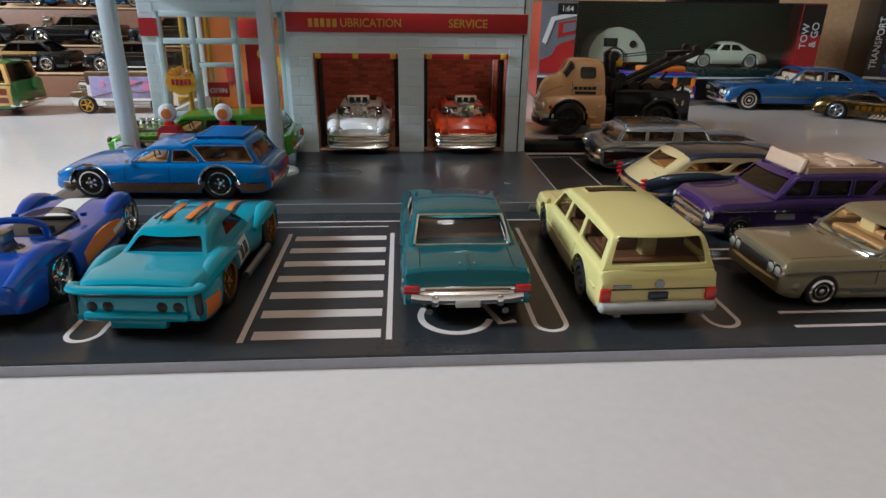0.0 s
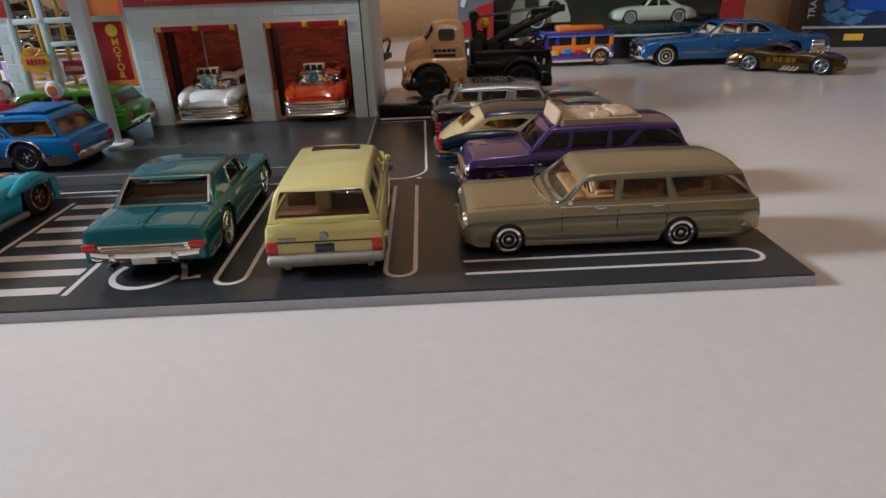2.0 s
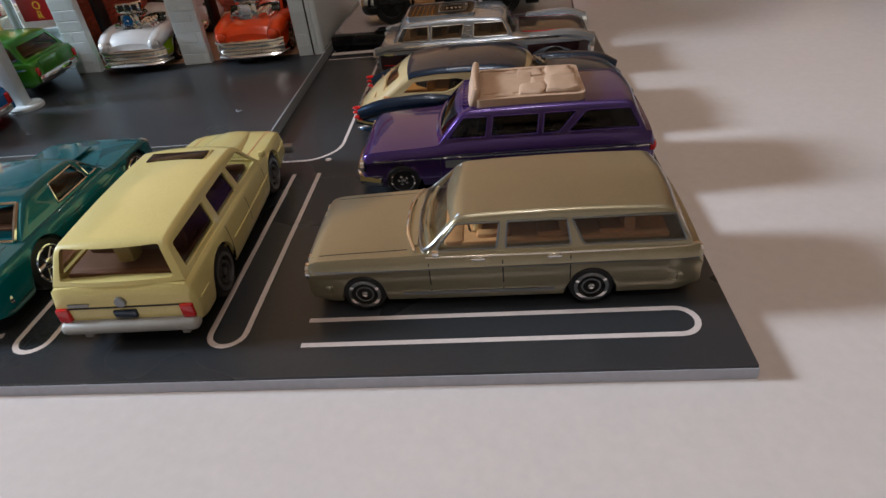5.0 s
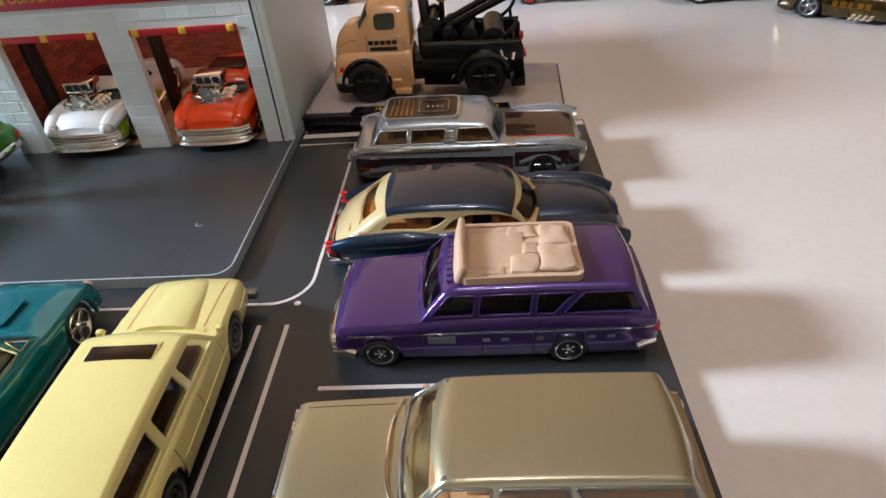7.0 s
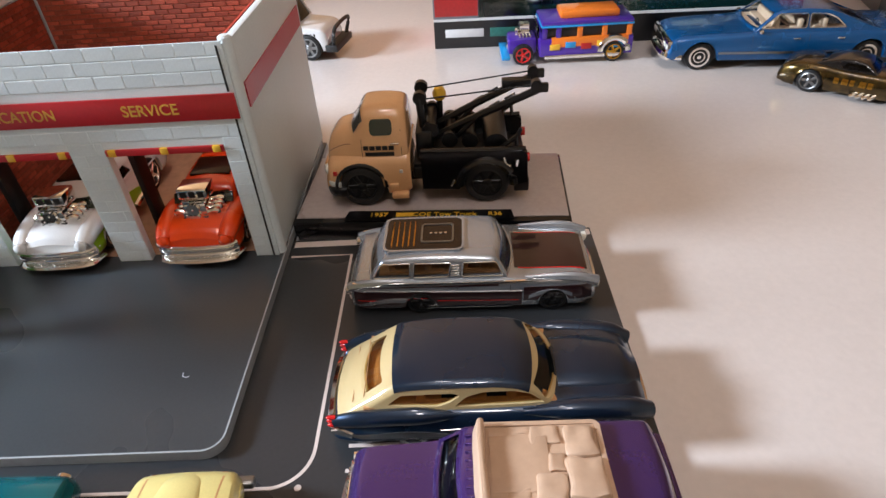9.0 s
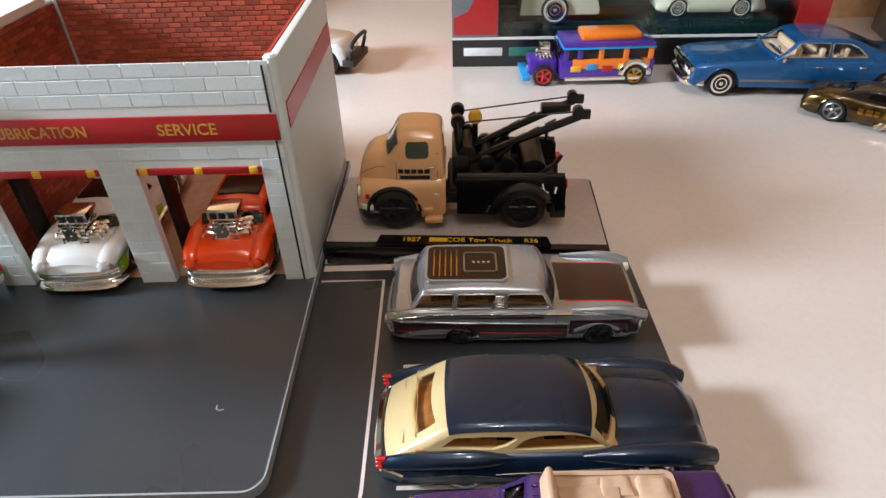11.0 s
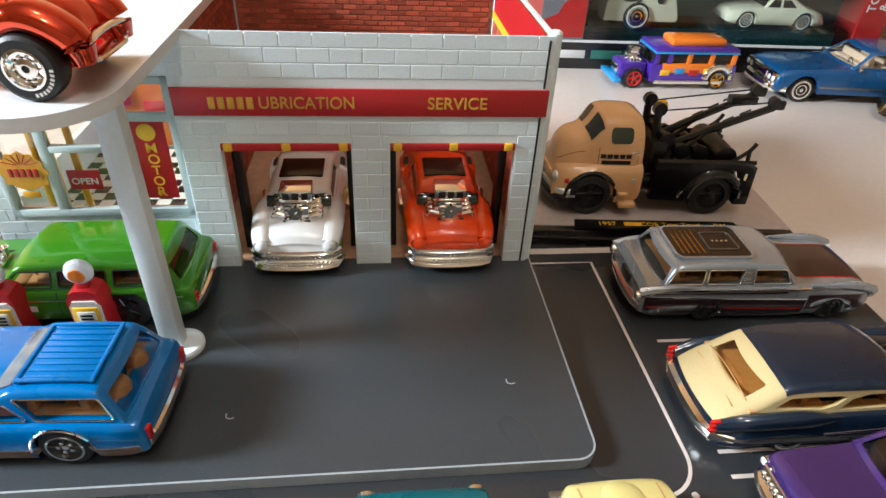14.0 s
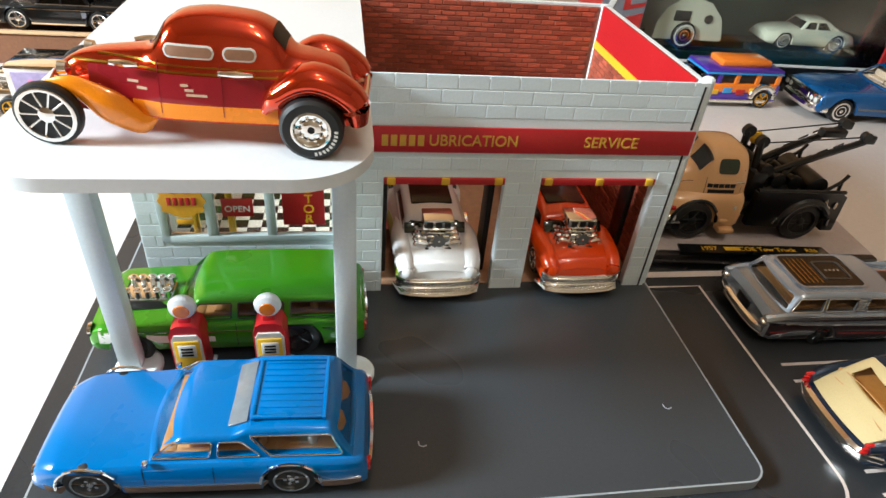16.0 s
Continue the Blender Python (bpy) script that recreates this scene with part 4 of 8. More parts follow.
    oil = part("oil_sign", box(-117.8, y + 1.1, 33, 13.0, 0.3, 26, 0.1), "sign_red", st, "red hanging oil sign with yellow letters")
    for i, ch in enumerate("MOTOR"):
        text_mesh("lettering", ch, 3.2, 0.08, "sign_yellow", oil, pose(-116.2, y + 0.9, 37.0 - 3.7 * i, 90))
    text_mesh("lettering", "OIL", 1.3, 0.08, "sign_yellow", oil, pose(-116.2, y + 0.9, 21.6, 90))
    part("sign_emblem", prism(bmesh.new(), arc(-116.6, 42.2, 2.7, 0, 345, 20), -0.2, 0.2, Matrix(((1, 0, 0, 0), (0, 0, 1, y + 0.9), (0, 1, 0, 0), (0, 0, 0, 1)))), "sign_yellow", oil)
    for x in (-152.3, -141.3):
        part("display_pole", box(x, y + 6, 30, 2.2, 1.0, 56, 0.3), "sign_yellow", st)


def thing_part(name, parent):
    e = new(name)
    e.parent = parent
    e.empty_display_size = 0.004
    return e


office_frame()
# checkered office floor
tiles = part("office_floor", box(-136, 48, 0.2, 60, 74, 0.5), "tile_white", st)
tl = bmesh.new()
for i in range(12):
    for j in range(14):
        if (i + j) % 2:
            rbox(tl, -163.5 + 5 * i, 15.0 + 5 * j, 0.5, 4.9, 4.9, 0.12)
tagged(part("floor_tile", tl, "tile_black", tiles), kind="stuff")
part("wall_print", box(-136, 86.4, 36, 60, 0.8, 68), "office_print", st, "printed office shelves backdrop")
for i, (x, z, w, h, mm) in enumerate(((-152, 26, 5, 12, "sign_red"), (-140, 18, 9, 8, "sign_red"), (-126, 30, 8, 10, "sign_yellow"), (-140, 50, 12, 9, "sign_red"), (-118, 14, 7, 8, "steel"), (-112, 42, 8, 14, "sign_yellow"))):
    part("shelf_goods", box(x, 85.6, z, w, 0.8, h, 0.2), mm, st)
# garage floor and brick linings
part("garage_floor", box(-52, 45, 0.1, 102, 84, 0.3), "garage_print", st, "tan concrete-print garage floor")
lining = part("brick_lining", box(-52, 86.5, 36.5, 100, 0.8, 73), "mortar", st)
lining_r = part("brick_lining", box(-2.0, 45, 29, 0.8, 80, 58), "mortar", st)
lining_l = part("brick_lining", box(-103.0, 45, 35, 0.8, 80, 70), "mortar", st)
part("sign_band", box(-2.0, 45, 67.2, 0.8, 80, 13.5), "sign_red", st, "red band along the wall top")
part("sign_stripe", box(-2.3, 45, 59, 0.8, 80, 3.0), "sign_yellow", st, "yellow stripe under the red band")
part("sign_band", box(1.3, 46, 56.4, 0.5, 80, 7.8), "sign_red", st)

# fascia sign
fascia = part("sign_fascia", box(-52, -0.55, 55.9, 103.6, 0.6, 7.9, 0.1), "sign_red", st, "red fascia sign with yellow lettering")
text_mesh("lettering", "SERVICE", 3.5, 0.12, "gold_print", fascia, pose(-26.2, -0.9, 55.7, 90), stretch=0.98)
for i in range(5):
    part("letter_bar", box(-93.4 + 2.55 * i, -0.92, 55.7, 1.8, 0.25, 3.4, 0.1), "gold_print", fascia)
text_mesh("lettering", "UBRICATION", 3.5, 0.12, "gold_print", fascia, pose(-81.0, -0.9, 55.7, 90), "LEFT", 0.92)
# black strips stand in for the shade in the gap between the walls
part("corner_gap", box(-1.75, -0.02, 25.8, 0.6, 0.5, 51.4), "black", st)
part("corner_gap", box(-1.75, -0.02, 66.9, 0.6, 0.5, 13.4), "black", st)
# black rails inside the jambs and roller-shutter valances over the bays
for x in (-92.4, -57.6, -44.2, -9.0):
    part("door_rail", box(x, 13.5, 22.2, 2.0, 7.0, 44.0, 0.3), "black", st)
for xa, xb in ((-93.4, -56.5), (-45.2, -7.9)):
    v = part("door_valance", box((xa + xb) / 2, 0.4, 42.3, xb - xa - 0.3, 2.2, 2.2, 0.3), "sign_red", st)
    for q in (0.06, 0.5, 0.94):
        part("valance_block", box(xa + (xb - xa) * q, 0.3, 42.3, 2.6, 2.4, 2.3, 0.3), "sign_yellow", v)
for x, z, lx, lz in courses(-104, 0, 0.2, WT, 4.15, 8.6, [(-93.6, -56.3, -1, 43.6), (-45.4, -7.7, -1, 43.6), (-105, 1, 51.6, 60.2)], 0.22):
    o = new("block", piece("block", lx, lz, 0.14, 0.16))
    o.parent, o.location = front, (x * MM, 0, z * MM)
# bricks of the linings
near = courses(-102, -4, 38.0, 73.0, 1.95, 5.4, [], 0.35)
low = courses(-102, -4, 0.5, 38.0, 1.95, 5.4, [], 0.35)


def joined_bricks(cells, parent, m):
    V, F = [], []
    for x, z, lx, lz in cells:
        b = len(V)
        a, h, e, d = lx / 2, lz / 2, 0.12, 0.22
        V += [(x - a, 0, z - h), (x + a, 0, z - h), (x + a, 0, z + h), (x - a, 0, z + h)]
        V += [(x - a + e, -d, z - h + e), (x + a - e, -d, z - h + e), (x + a - e, -d, z + h - e), (x - a + e, -d, z + h - e)]
        F += [(b + 4, b + 5, b + 6, b + 7)] + [(b + i, b + (i + 1) % 4, b + 4 + (i + 1) % 4, b + 4 + i) for i in range(4)]
    me = bpy.data.meshes.new("brickwork")
    me.from_pydata([tuple(MM * c for c in (m @ Vector(v))) for v in V], [], F)
    me.materials.append(M["brick"])
    ob = new("brickwork", me)
    ob.parent = parent
    tagged(ob, kind="stuff")


joined_bricks(low + near[300:], lining, Matrix.Translation((0, 86.05, 0)))
for x, z, lx, lz in near[:300]:
    o = new("brick", piece("brick", lx, lz, 0.22, 0.12))
    o.parent, o.location = lining, (x * MM, 86.05 * MM, z * MM)
joined_bricks(courses(6, 84, 0.5, 57, 1.95, 5.4, [], 0.35), lining_r, Matrix.Translation((-2.45, 0, 0)) @ Matrix.Rotation(radians(-90), 4, "Z") @ Matrix.Translation((-90, 0, 0)))
joined_bricks(courses(6, 84, 0.5, 70, 1.95, 5.4, [], 0.35), lining_l, Matrix.Translation((-102.55, 0, 0)) @ Matrix.Rotation(radians(90), 4, "Z"))

# canopy over the pumps, one plate with the office roof
can = thing("pump_canopy", 0, 0, 0, 0, "white plastic canopy plate on two pillars", "canopy")
part("roof_plate", prism(bmesh.new(), rounded(-172, -57.5, -98.5, 86, 16, 12), 75.8, 78.6), "canopy", can)
for x, y in ((-104.8, -36), (-163.0, -30)):
    bm = bmesh.new()
    rbox(bm, x, y, 39.4, 5.4, 4.8, 72.6, 0.35)
    part("pillar", bm, "white_plastic", can)
    part("pillar_foot", lathe(bmesh.new(), [(6.2, 3.3), (6.2, 4.4), (5.6, 4.9), (0, 4.9)], "z", 28, (x + 1.5, y, 0)), "white_plastic", can)


def fuel_pump(x, y):
    p = thing("fuel_pump", x, y, 4.1, 0, "red and yellow toy fuel pump with white globe", "fuel pump", "pumps on the island")
    body = [(-4.3, 0), (4.3, 0), (4.3, 14), (3.4, 16.6), (1.8, 17.6), (-1.8, 17.6), (-3.4, 16.6), (-4.3, 14)]
    m = Matrix(((1, 0, 0, 0), (0, 0, 1, 0), (0, 1, 0, 0), (0, 0, 0, 1)))
    part("housing", prism(bmesh.new(), body, -2.6, 3.6, m), "sign_red", p)
    part("front_panel", prism(bmesh.new(), [(-3.8, 0.4), (3.8, 0.4), (3.8, 12.8), (2.8, 14.6), (-2.8, 14.6), (-3.8, 12.8)], -3.1, -2.5, m), "tile_white", p)
    part("yellow_panel", box(0, -3.2, 6.6, 6.4, 0.5, 12.4, 0.2), "sign_yellow", p)
    d = part("dial_plate", box(0, -3.4, 9.4, 4.6, 0.5, 4.4, 0.3), "tile_white", p)
    for z in (10.4, 9.3, 8.2):
        part("dial_bar", box(0, -3.7, z, 3.0, 0.15, 0.6), "gloss_black", d)
    part("globe", lathe(bmesh.new(), [(0, -1.8), (2.0, -1.8), (3.2, -1.1), (3.6, 0), (3.2, 1.1), (2.0, 1.8), (0, 1.8)], "y", 24, (0, 0, 22.2)), "canopy", p)
    part("globe_badge", lathe(bmesh.new(), [(0, -2.2), (1.9, -2.1), (2.1, -1.7), (0, -1.7)], "y", 20, (0, 0, 22.0)), "amber", p)
    part("globe_neck", box(0, 0, 18, 3.2, 2.6, 2, 0.4), "sign_red", p)
    part("pump_base", box(0, 0.4, -0.35, 10.5, 8.0, 0.9, 0.2), "white_plastic", p)
    return p


fuel_pump(-146.5, -31.5)
fuel_pump(-125.2, -31.5)


# ---- cars on the board ----
P = dict(
    grey=paint("grey_gold_metallic_paint", "a0977a", 0.72, 0.27), purple=paint("purple_metallic_paint", "483170", 0.58, 0.2), navy=paint("navy_metallic_paint", "182a3f", 0.5, 0.24),
    cream=paint("cream_paint", "bda87a", 0.0, 0.3), silver=paint("silver_metallic_paint", "a6acb4", 0.7, 0.22), flame=paint("dark_maroon_graphic", "2a1316", 0.2, 0.3),
    teal=paint("teal_metallic_paint", "0d6a76", 0.45, 0.22), yellow=paint("pale_yellow_paint", "d4c680", 0.0, 0.28), cyan=paint("turquoise_paint", "1592a8", 0.1, 0.26),
    blue=paint("blue_paint", "0d47a4", 0.15, 0.26), olds=paint("bright_blue_paint", "0066aa", 0.0, 0.2), green=paint("lime_green_paint", "3f8613", 0.2, 0.22),
    white=paint("pearl_white_paint", "d6d6d6", 0.1, 0.22), lime=paint("lime_flame_print", "8cb414", 0.0, 0.25), orange=paint("orange_paint", "e04404", 0.0, 0.2), rod=paint("red_candy_paint", "d83e14", 0.9, 0.1),
    rod_orange=paint("orange_flank_paint", "f08a10", 0.1, 0.2), maroon=paint("maroon_flank_paint", "8c1420", 0.2, 0.22), tan=paint("tan_enamel", "d6a674", 0.0, 0.16), impala=paint("sapphire_metallic_paint", "14528a", 0.4, 0.22),
    wood=material("wood_print", "6b4a30", 0.4, coat=0.5, vary=0.35, grain=700, blotch=200), stripe=paint("orange_stripe", "e0761c", 0.0, 0.3), jeep=paint("violet_paint", "4a2a9a", 0.2, 0.26),
    pale=paint("ivory_paint", "d6d2bc", 0.0, 0.3), luggage=material("pale_tan_plastic", "ba9c82", 0.5, vary=0.08, bump=0.1), blue_print=paint("light_blue_paint", "2f8fd0", 0.0, 0.3))


def ends(L, zr, zf, mid, nose=2.0):
    """A deck line: rear height, list of (x, z), front height."""
    return [(-L / 2, zr)] + mid + [(L / 2, zf)]


def taper(L, w, rear=0.9, front=0.88, k=5.0):
    return [(-L / 2, w * rear * 0.96), (-L / 2 + 1.0, w * rear), (-L / 2 + k, w * 0.985), (0, w), (L / 2 - k, w * 0.97), (L / 2 - 1.2, w * front), (L / 2, w * front * 0.95)]


def plate(car, x, z, sign=-1, mat="tile_white", w=7, h=2.2):
    part("number_plate", box(x, 0, z, 0.7, w, h, 0.2), mat, car.ob)


def build_grey():
    L = 72.0
    c = Car("grey_wagon", (69.6, -140.8, 0, 180), "grey-gold metallic die-cast station wagon with tan interior", P["grey"], L,
            ends(L, 9.6, 9.2, [(-35.4, 11.6), (-33, 12.2), (-20, 12.6), (12, 12.5), (16, 12.2), (33, 11.6), (35.6, 10.8)]), taper(L, 13.0, 0.95, 0.96), 2.0, (-16.6, 25.4), (4.2, 3.8), style="disc", arch=0.98, shoulder=1.3, flank=[(0.9, 0.0), (0.55, 0.05), (0.05, 0.22), (0.0, 0.26), (0.25, 0.30), (0.3, 0.45), (0.25, 0.70), (0.45, 0.85), (1.0, 1.0)])
    win = [[(0.2, 13.1), (11.2, 13.1), (7.1, 17.9), (-0.6, 17.9)], [(-12.9, 13.1), (-1.4, 13.1), (-1.9, 17.9), (-12.2, 17.9)], [(-32.6, 13.1), (-15.2, 13.1), (-13.0, 17.9), (-30.4, 17.9)]]
    c.greenhouse(12.2, profile(12.2, 19.3, -34.6, -30.6, 7.4, 14.2), 12.1, 10.5, win, [(10.7, 13.4), (9.5, 18.0)], [(10.4, 13.4), (9.4, 17.9)], r=1.1, corner=0.5)
    for o in win:
        c.frame_trim(o, 0.22, "steel", corner=0.5)
    part("screen_surround", tube(bmesh.new(), [(6.4, -9.4, 18.9), (12.0, -11.4, 13.6), (13.9, -9.5, 12.7), (14.6, 0, 12.9), (13.9, 9.5, 12.7), (12.0, 11.4, 13.6), (6.4, 9.4, 18.9)], 0.42, 8), "steel", c.ob)
    for s in (-1, 1):
        c.top("hood_seam", 16.5, 34.5, s * 10.2 - 0.1, s * 10.2 + 0.1, "dark_in", 0.02)
        part("mirror", box(11.0, s * 13.0, 13.2, 1.4, 1.4, 1.2, 0.4), "chrome", c.ob)
    part("cowl_trim", tube(bmesh.new(), [(15.0, -11.2, 12.5), (16.6, -6, 12.8), (17.0, 0, 12.95), (16.6, 6, 12.8), (15.0, 11.2, 12.5)], 0.35, 8), "chrome", c.ob)
    c.side("belt_chrome", -35, 13, 11.75, 12.0, "chrome", 0.12, 24)
    c.side("waist_trim", -35, 34, 9.3, 9.6, "steel", 0.1, 20)
    c.side("rocker_trim", -10, 18, 3.6, 4.3, "steel", 0.2, 10)
    c.seams((12.6, -0.8, -12.8), 4.4, 12.2)
    c.bar("front_bumper", L / 2 - 0.6, 5.4, 12.4, 0.9, 1.3, P["grey"], 1.0, 4)
    c.bar("rear_bumper", -L / 2 + 0.6, 5.6, 12.4, 0.9, 1.4, P["grey"], 1.0, 4, -1)
    c.lamps("headlight", L / 2 - 0.2, (-10.4, -7.6, 7.6, 10.4), 8.6, 1.4, "lamp_white", 1, 0.6, rim="chrome")
    part("grille", box(L / 2 - 0.1, 0, 8.6, 0.9, 13, 3, 0.2), "steel", c.ob)
    c.lamps("tail_light", -L / 2 + 0.4, (-10.2, 10.2), 9.3, 1.2, "tail_red", -1, 0.5, rim="chrome")
    for s in (-1, 1):
        part("seat_back", box(3.4, s * 4.6, 15.0, 1.8, 5.6, 4.4, 0.8), "cream_in", c.ob, "cream front seat")
    for s in (-1, 1):
        part("wiper", tube(bmesh.new(), [(14.6, s * 1.5, 13.5), (13.6, s * 7.5, 14.6)], 0.2, 5), "steel", c.ob)
    c.top("cowl_vent", 14.6, 16.0, -9.5, 9.5, P["grey"], 0.25)
    part("door_handle", box(3.5, -13.1, 11.6, 2.6, 0.6, 0.6, 0.2), "chrome", c.ob)
    part("door_handle", box(-10, -13.1, 11.6, 2.6, 0.6, 0.6, 0.2), "chrome", c.ob)
    part("door_handle", box(3.5, 13.1, 11.6, 2.6, 0.6, 0.6, 0.2), "chrome", c.ob)
    part("door_handle", box(-10, 13.1, 11.6, 2.6, 0.6, 0.6, 0.2), "chrome", c.ob)


def build_purple():
    L = 70.0
    c = Car("purple_wagon", (71.6, -97.4, 0, 180), "purple metallic die-cast wagon with moulded luggage on its roof", P["purple"], L,
            ends(L, 11.0, 9.0, [(-34, 13.2), (-22, 13.8), (12, 13.6), (17, 12.8), (32, 11.8), (34, 10.6)]), taper(L, 13.4, 0.95, 0.95), 2.4, (-16.4, 24.8), (4.3, 3.8), style="ring", arch=0.97, shoulder=1.3, flank=[(0.9, 0.0), (0.5, 0.05), (0.05, 0.2), (0.0, 0.25), (0.5, 0.31), (0.6, 0.45), (0.2, 0.6), (0.4, 0.85), (1.0, 1.0)])
    win = [[(4.0, 14.3), (13.0, 14.3), (9.0, 18.9), (3.2, 18.9)], [(-8.0, 14.3), (2.8, 14.3), (2.1, 18.9), (-8.5, 18.9)], [(-13.0, 14.3), (-9.2, 14.3), (-9.7, 18.9), (-17.2, 18.9)], [(-31.4, 14.3), (-15.0, 14.3), (-19.2, 18.9), (-29.0, 18.9)]]
    c.greenhouse(13.2, profile(13.2, 20.4, -33.8, -30.0, 9.6, 16.4, 0.3), 12.6, 10.8, win, [(11.0, 14.4), (9.7, 19.1)], [(10.8, 14.4), (9.6, 18.9)], pane="glass_dark", seats="dark_in", r=1.5, corner=0.5)
    for o in win:
        c.frame_trim(o, 0.16, P["purple"], corner=0.5)
    c.side("side_trim", -35, 34, 9.6, 10.0, "chrome", 0.1, 20)
    c.side("side_badge_print", 8, 14, 7.2, 9.0, P["silver"], 0.06, 8)
    for x in (0.5, -3.5, -11.0, -22.0, -26.0):
        c.side("tampo_flake", x, x + 1.6, 7.4, 8.2, P["silver"], 0.05, 3)
    c.seams((15.2, 2.2, -8.8), 4.2, 12.4)
    c.bar("front_bumper", L / 2 - 0.2, 4.6, 13.2, 1.4, 1.7, "chrome", 1.6, 5)
    c.bar("rear_bumper", -L / 2 + 0.6, 5.2, 13.8, 1.0, 1.4, "chrome", 1.0, 4, -1)
    c.lamps("headlight", L / 2 - 0.5, (-11.8, -9.2, 9.2, 11.8), 8.4, 1.3, "lamp_white", 1, 0.6, rim="chrome")
    g = part("grille", box(L / 2 - 0.2, 0, 7.4, 1.4, 22, 3.2, 0.4), "chrome", c.ob)
    for i in range(14):
        part("grille_tooth", lathe(bmesh.new(), [(0, 1.0), (0.6, 0.7), (0.75, 0)], "x", 8, (L / 2 + 0.3, -9.75 + 1.5 * i, 7.2)), "chrome", g)
    c.lamps("tail_light", -L / 2 + 0.2, (-11, 11), 9.2, 1.5, "tail_red", -1)
    # luggage moulded in one pale block with a wind deflector
    lug = part("roof_luggage", lumpy(box(-6.4, 0, 21.0, 24.4, 18.2, 2.4, 0.8), 0.4, 0.35), P["luggage"], c.ob, "pale tan moulded luggage and roof rack")
    part("wind_deflector", lumpy(box(6.4, 0, 22.6, 2.0, 19.0, 5.0, 0.8, Matrix.Translation((6.4, 0, 22)) @ Matrix.Rotation(radians(-14), 4, "Y") @ Matrix.Translation((-6.4, 0, -22))), 0.4, 0.3), P["luggage"], lug)
    for cx, cy, sx, sy, h in ((-14.4, -4.4, 6.4, 7.6, 1.5), (-14.2, 4.2, 7.6, 8.6, 2.0), (-7.4, 5.6, 5.6, 5.6, 1.5), (-9.0, 0.4, 3.6, 4.2, 1.3), (-7.5, -6.4, 6.0, 4.2, 0.8), (-1.0, 7.2, 5.0, 3.2, 0.7), (-0.5, -7.6, 9.0, 2.0, 0.5)):
        part("suitcase", lumpy(box(cx, cy, 21.7 + h / 2, sx, sy, h, 0.8), 0.6, 0.33), P["luggage"], lug)
    part("load_bed", lumpy(box(-1.6, 0.2, 22.2, 12, 12.5, 0.5, 0.2), 0.4, 0.4), P["luggage"], lug)
    for i in range(9):
        part("roof_slat", box(8.2, -8.0 + 2 * i, 20.6, 2.2, 0.7, 0.7, 0.25), P["purple"], c.ob)
    part("roof_rack_rim", lumpy(ribbon(bmesh.new(), rounded(-18.6, -9.3, 5.8, 9.3, 1.2), 1.0, 20.2, 22.4, True), 0.3, 0.3, 1), P["luggage"], lug)


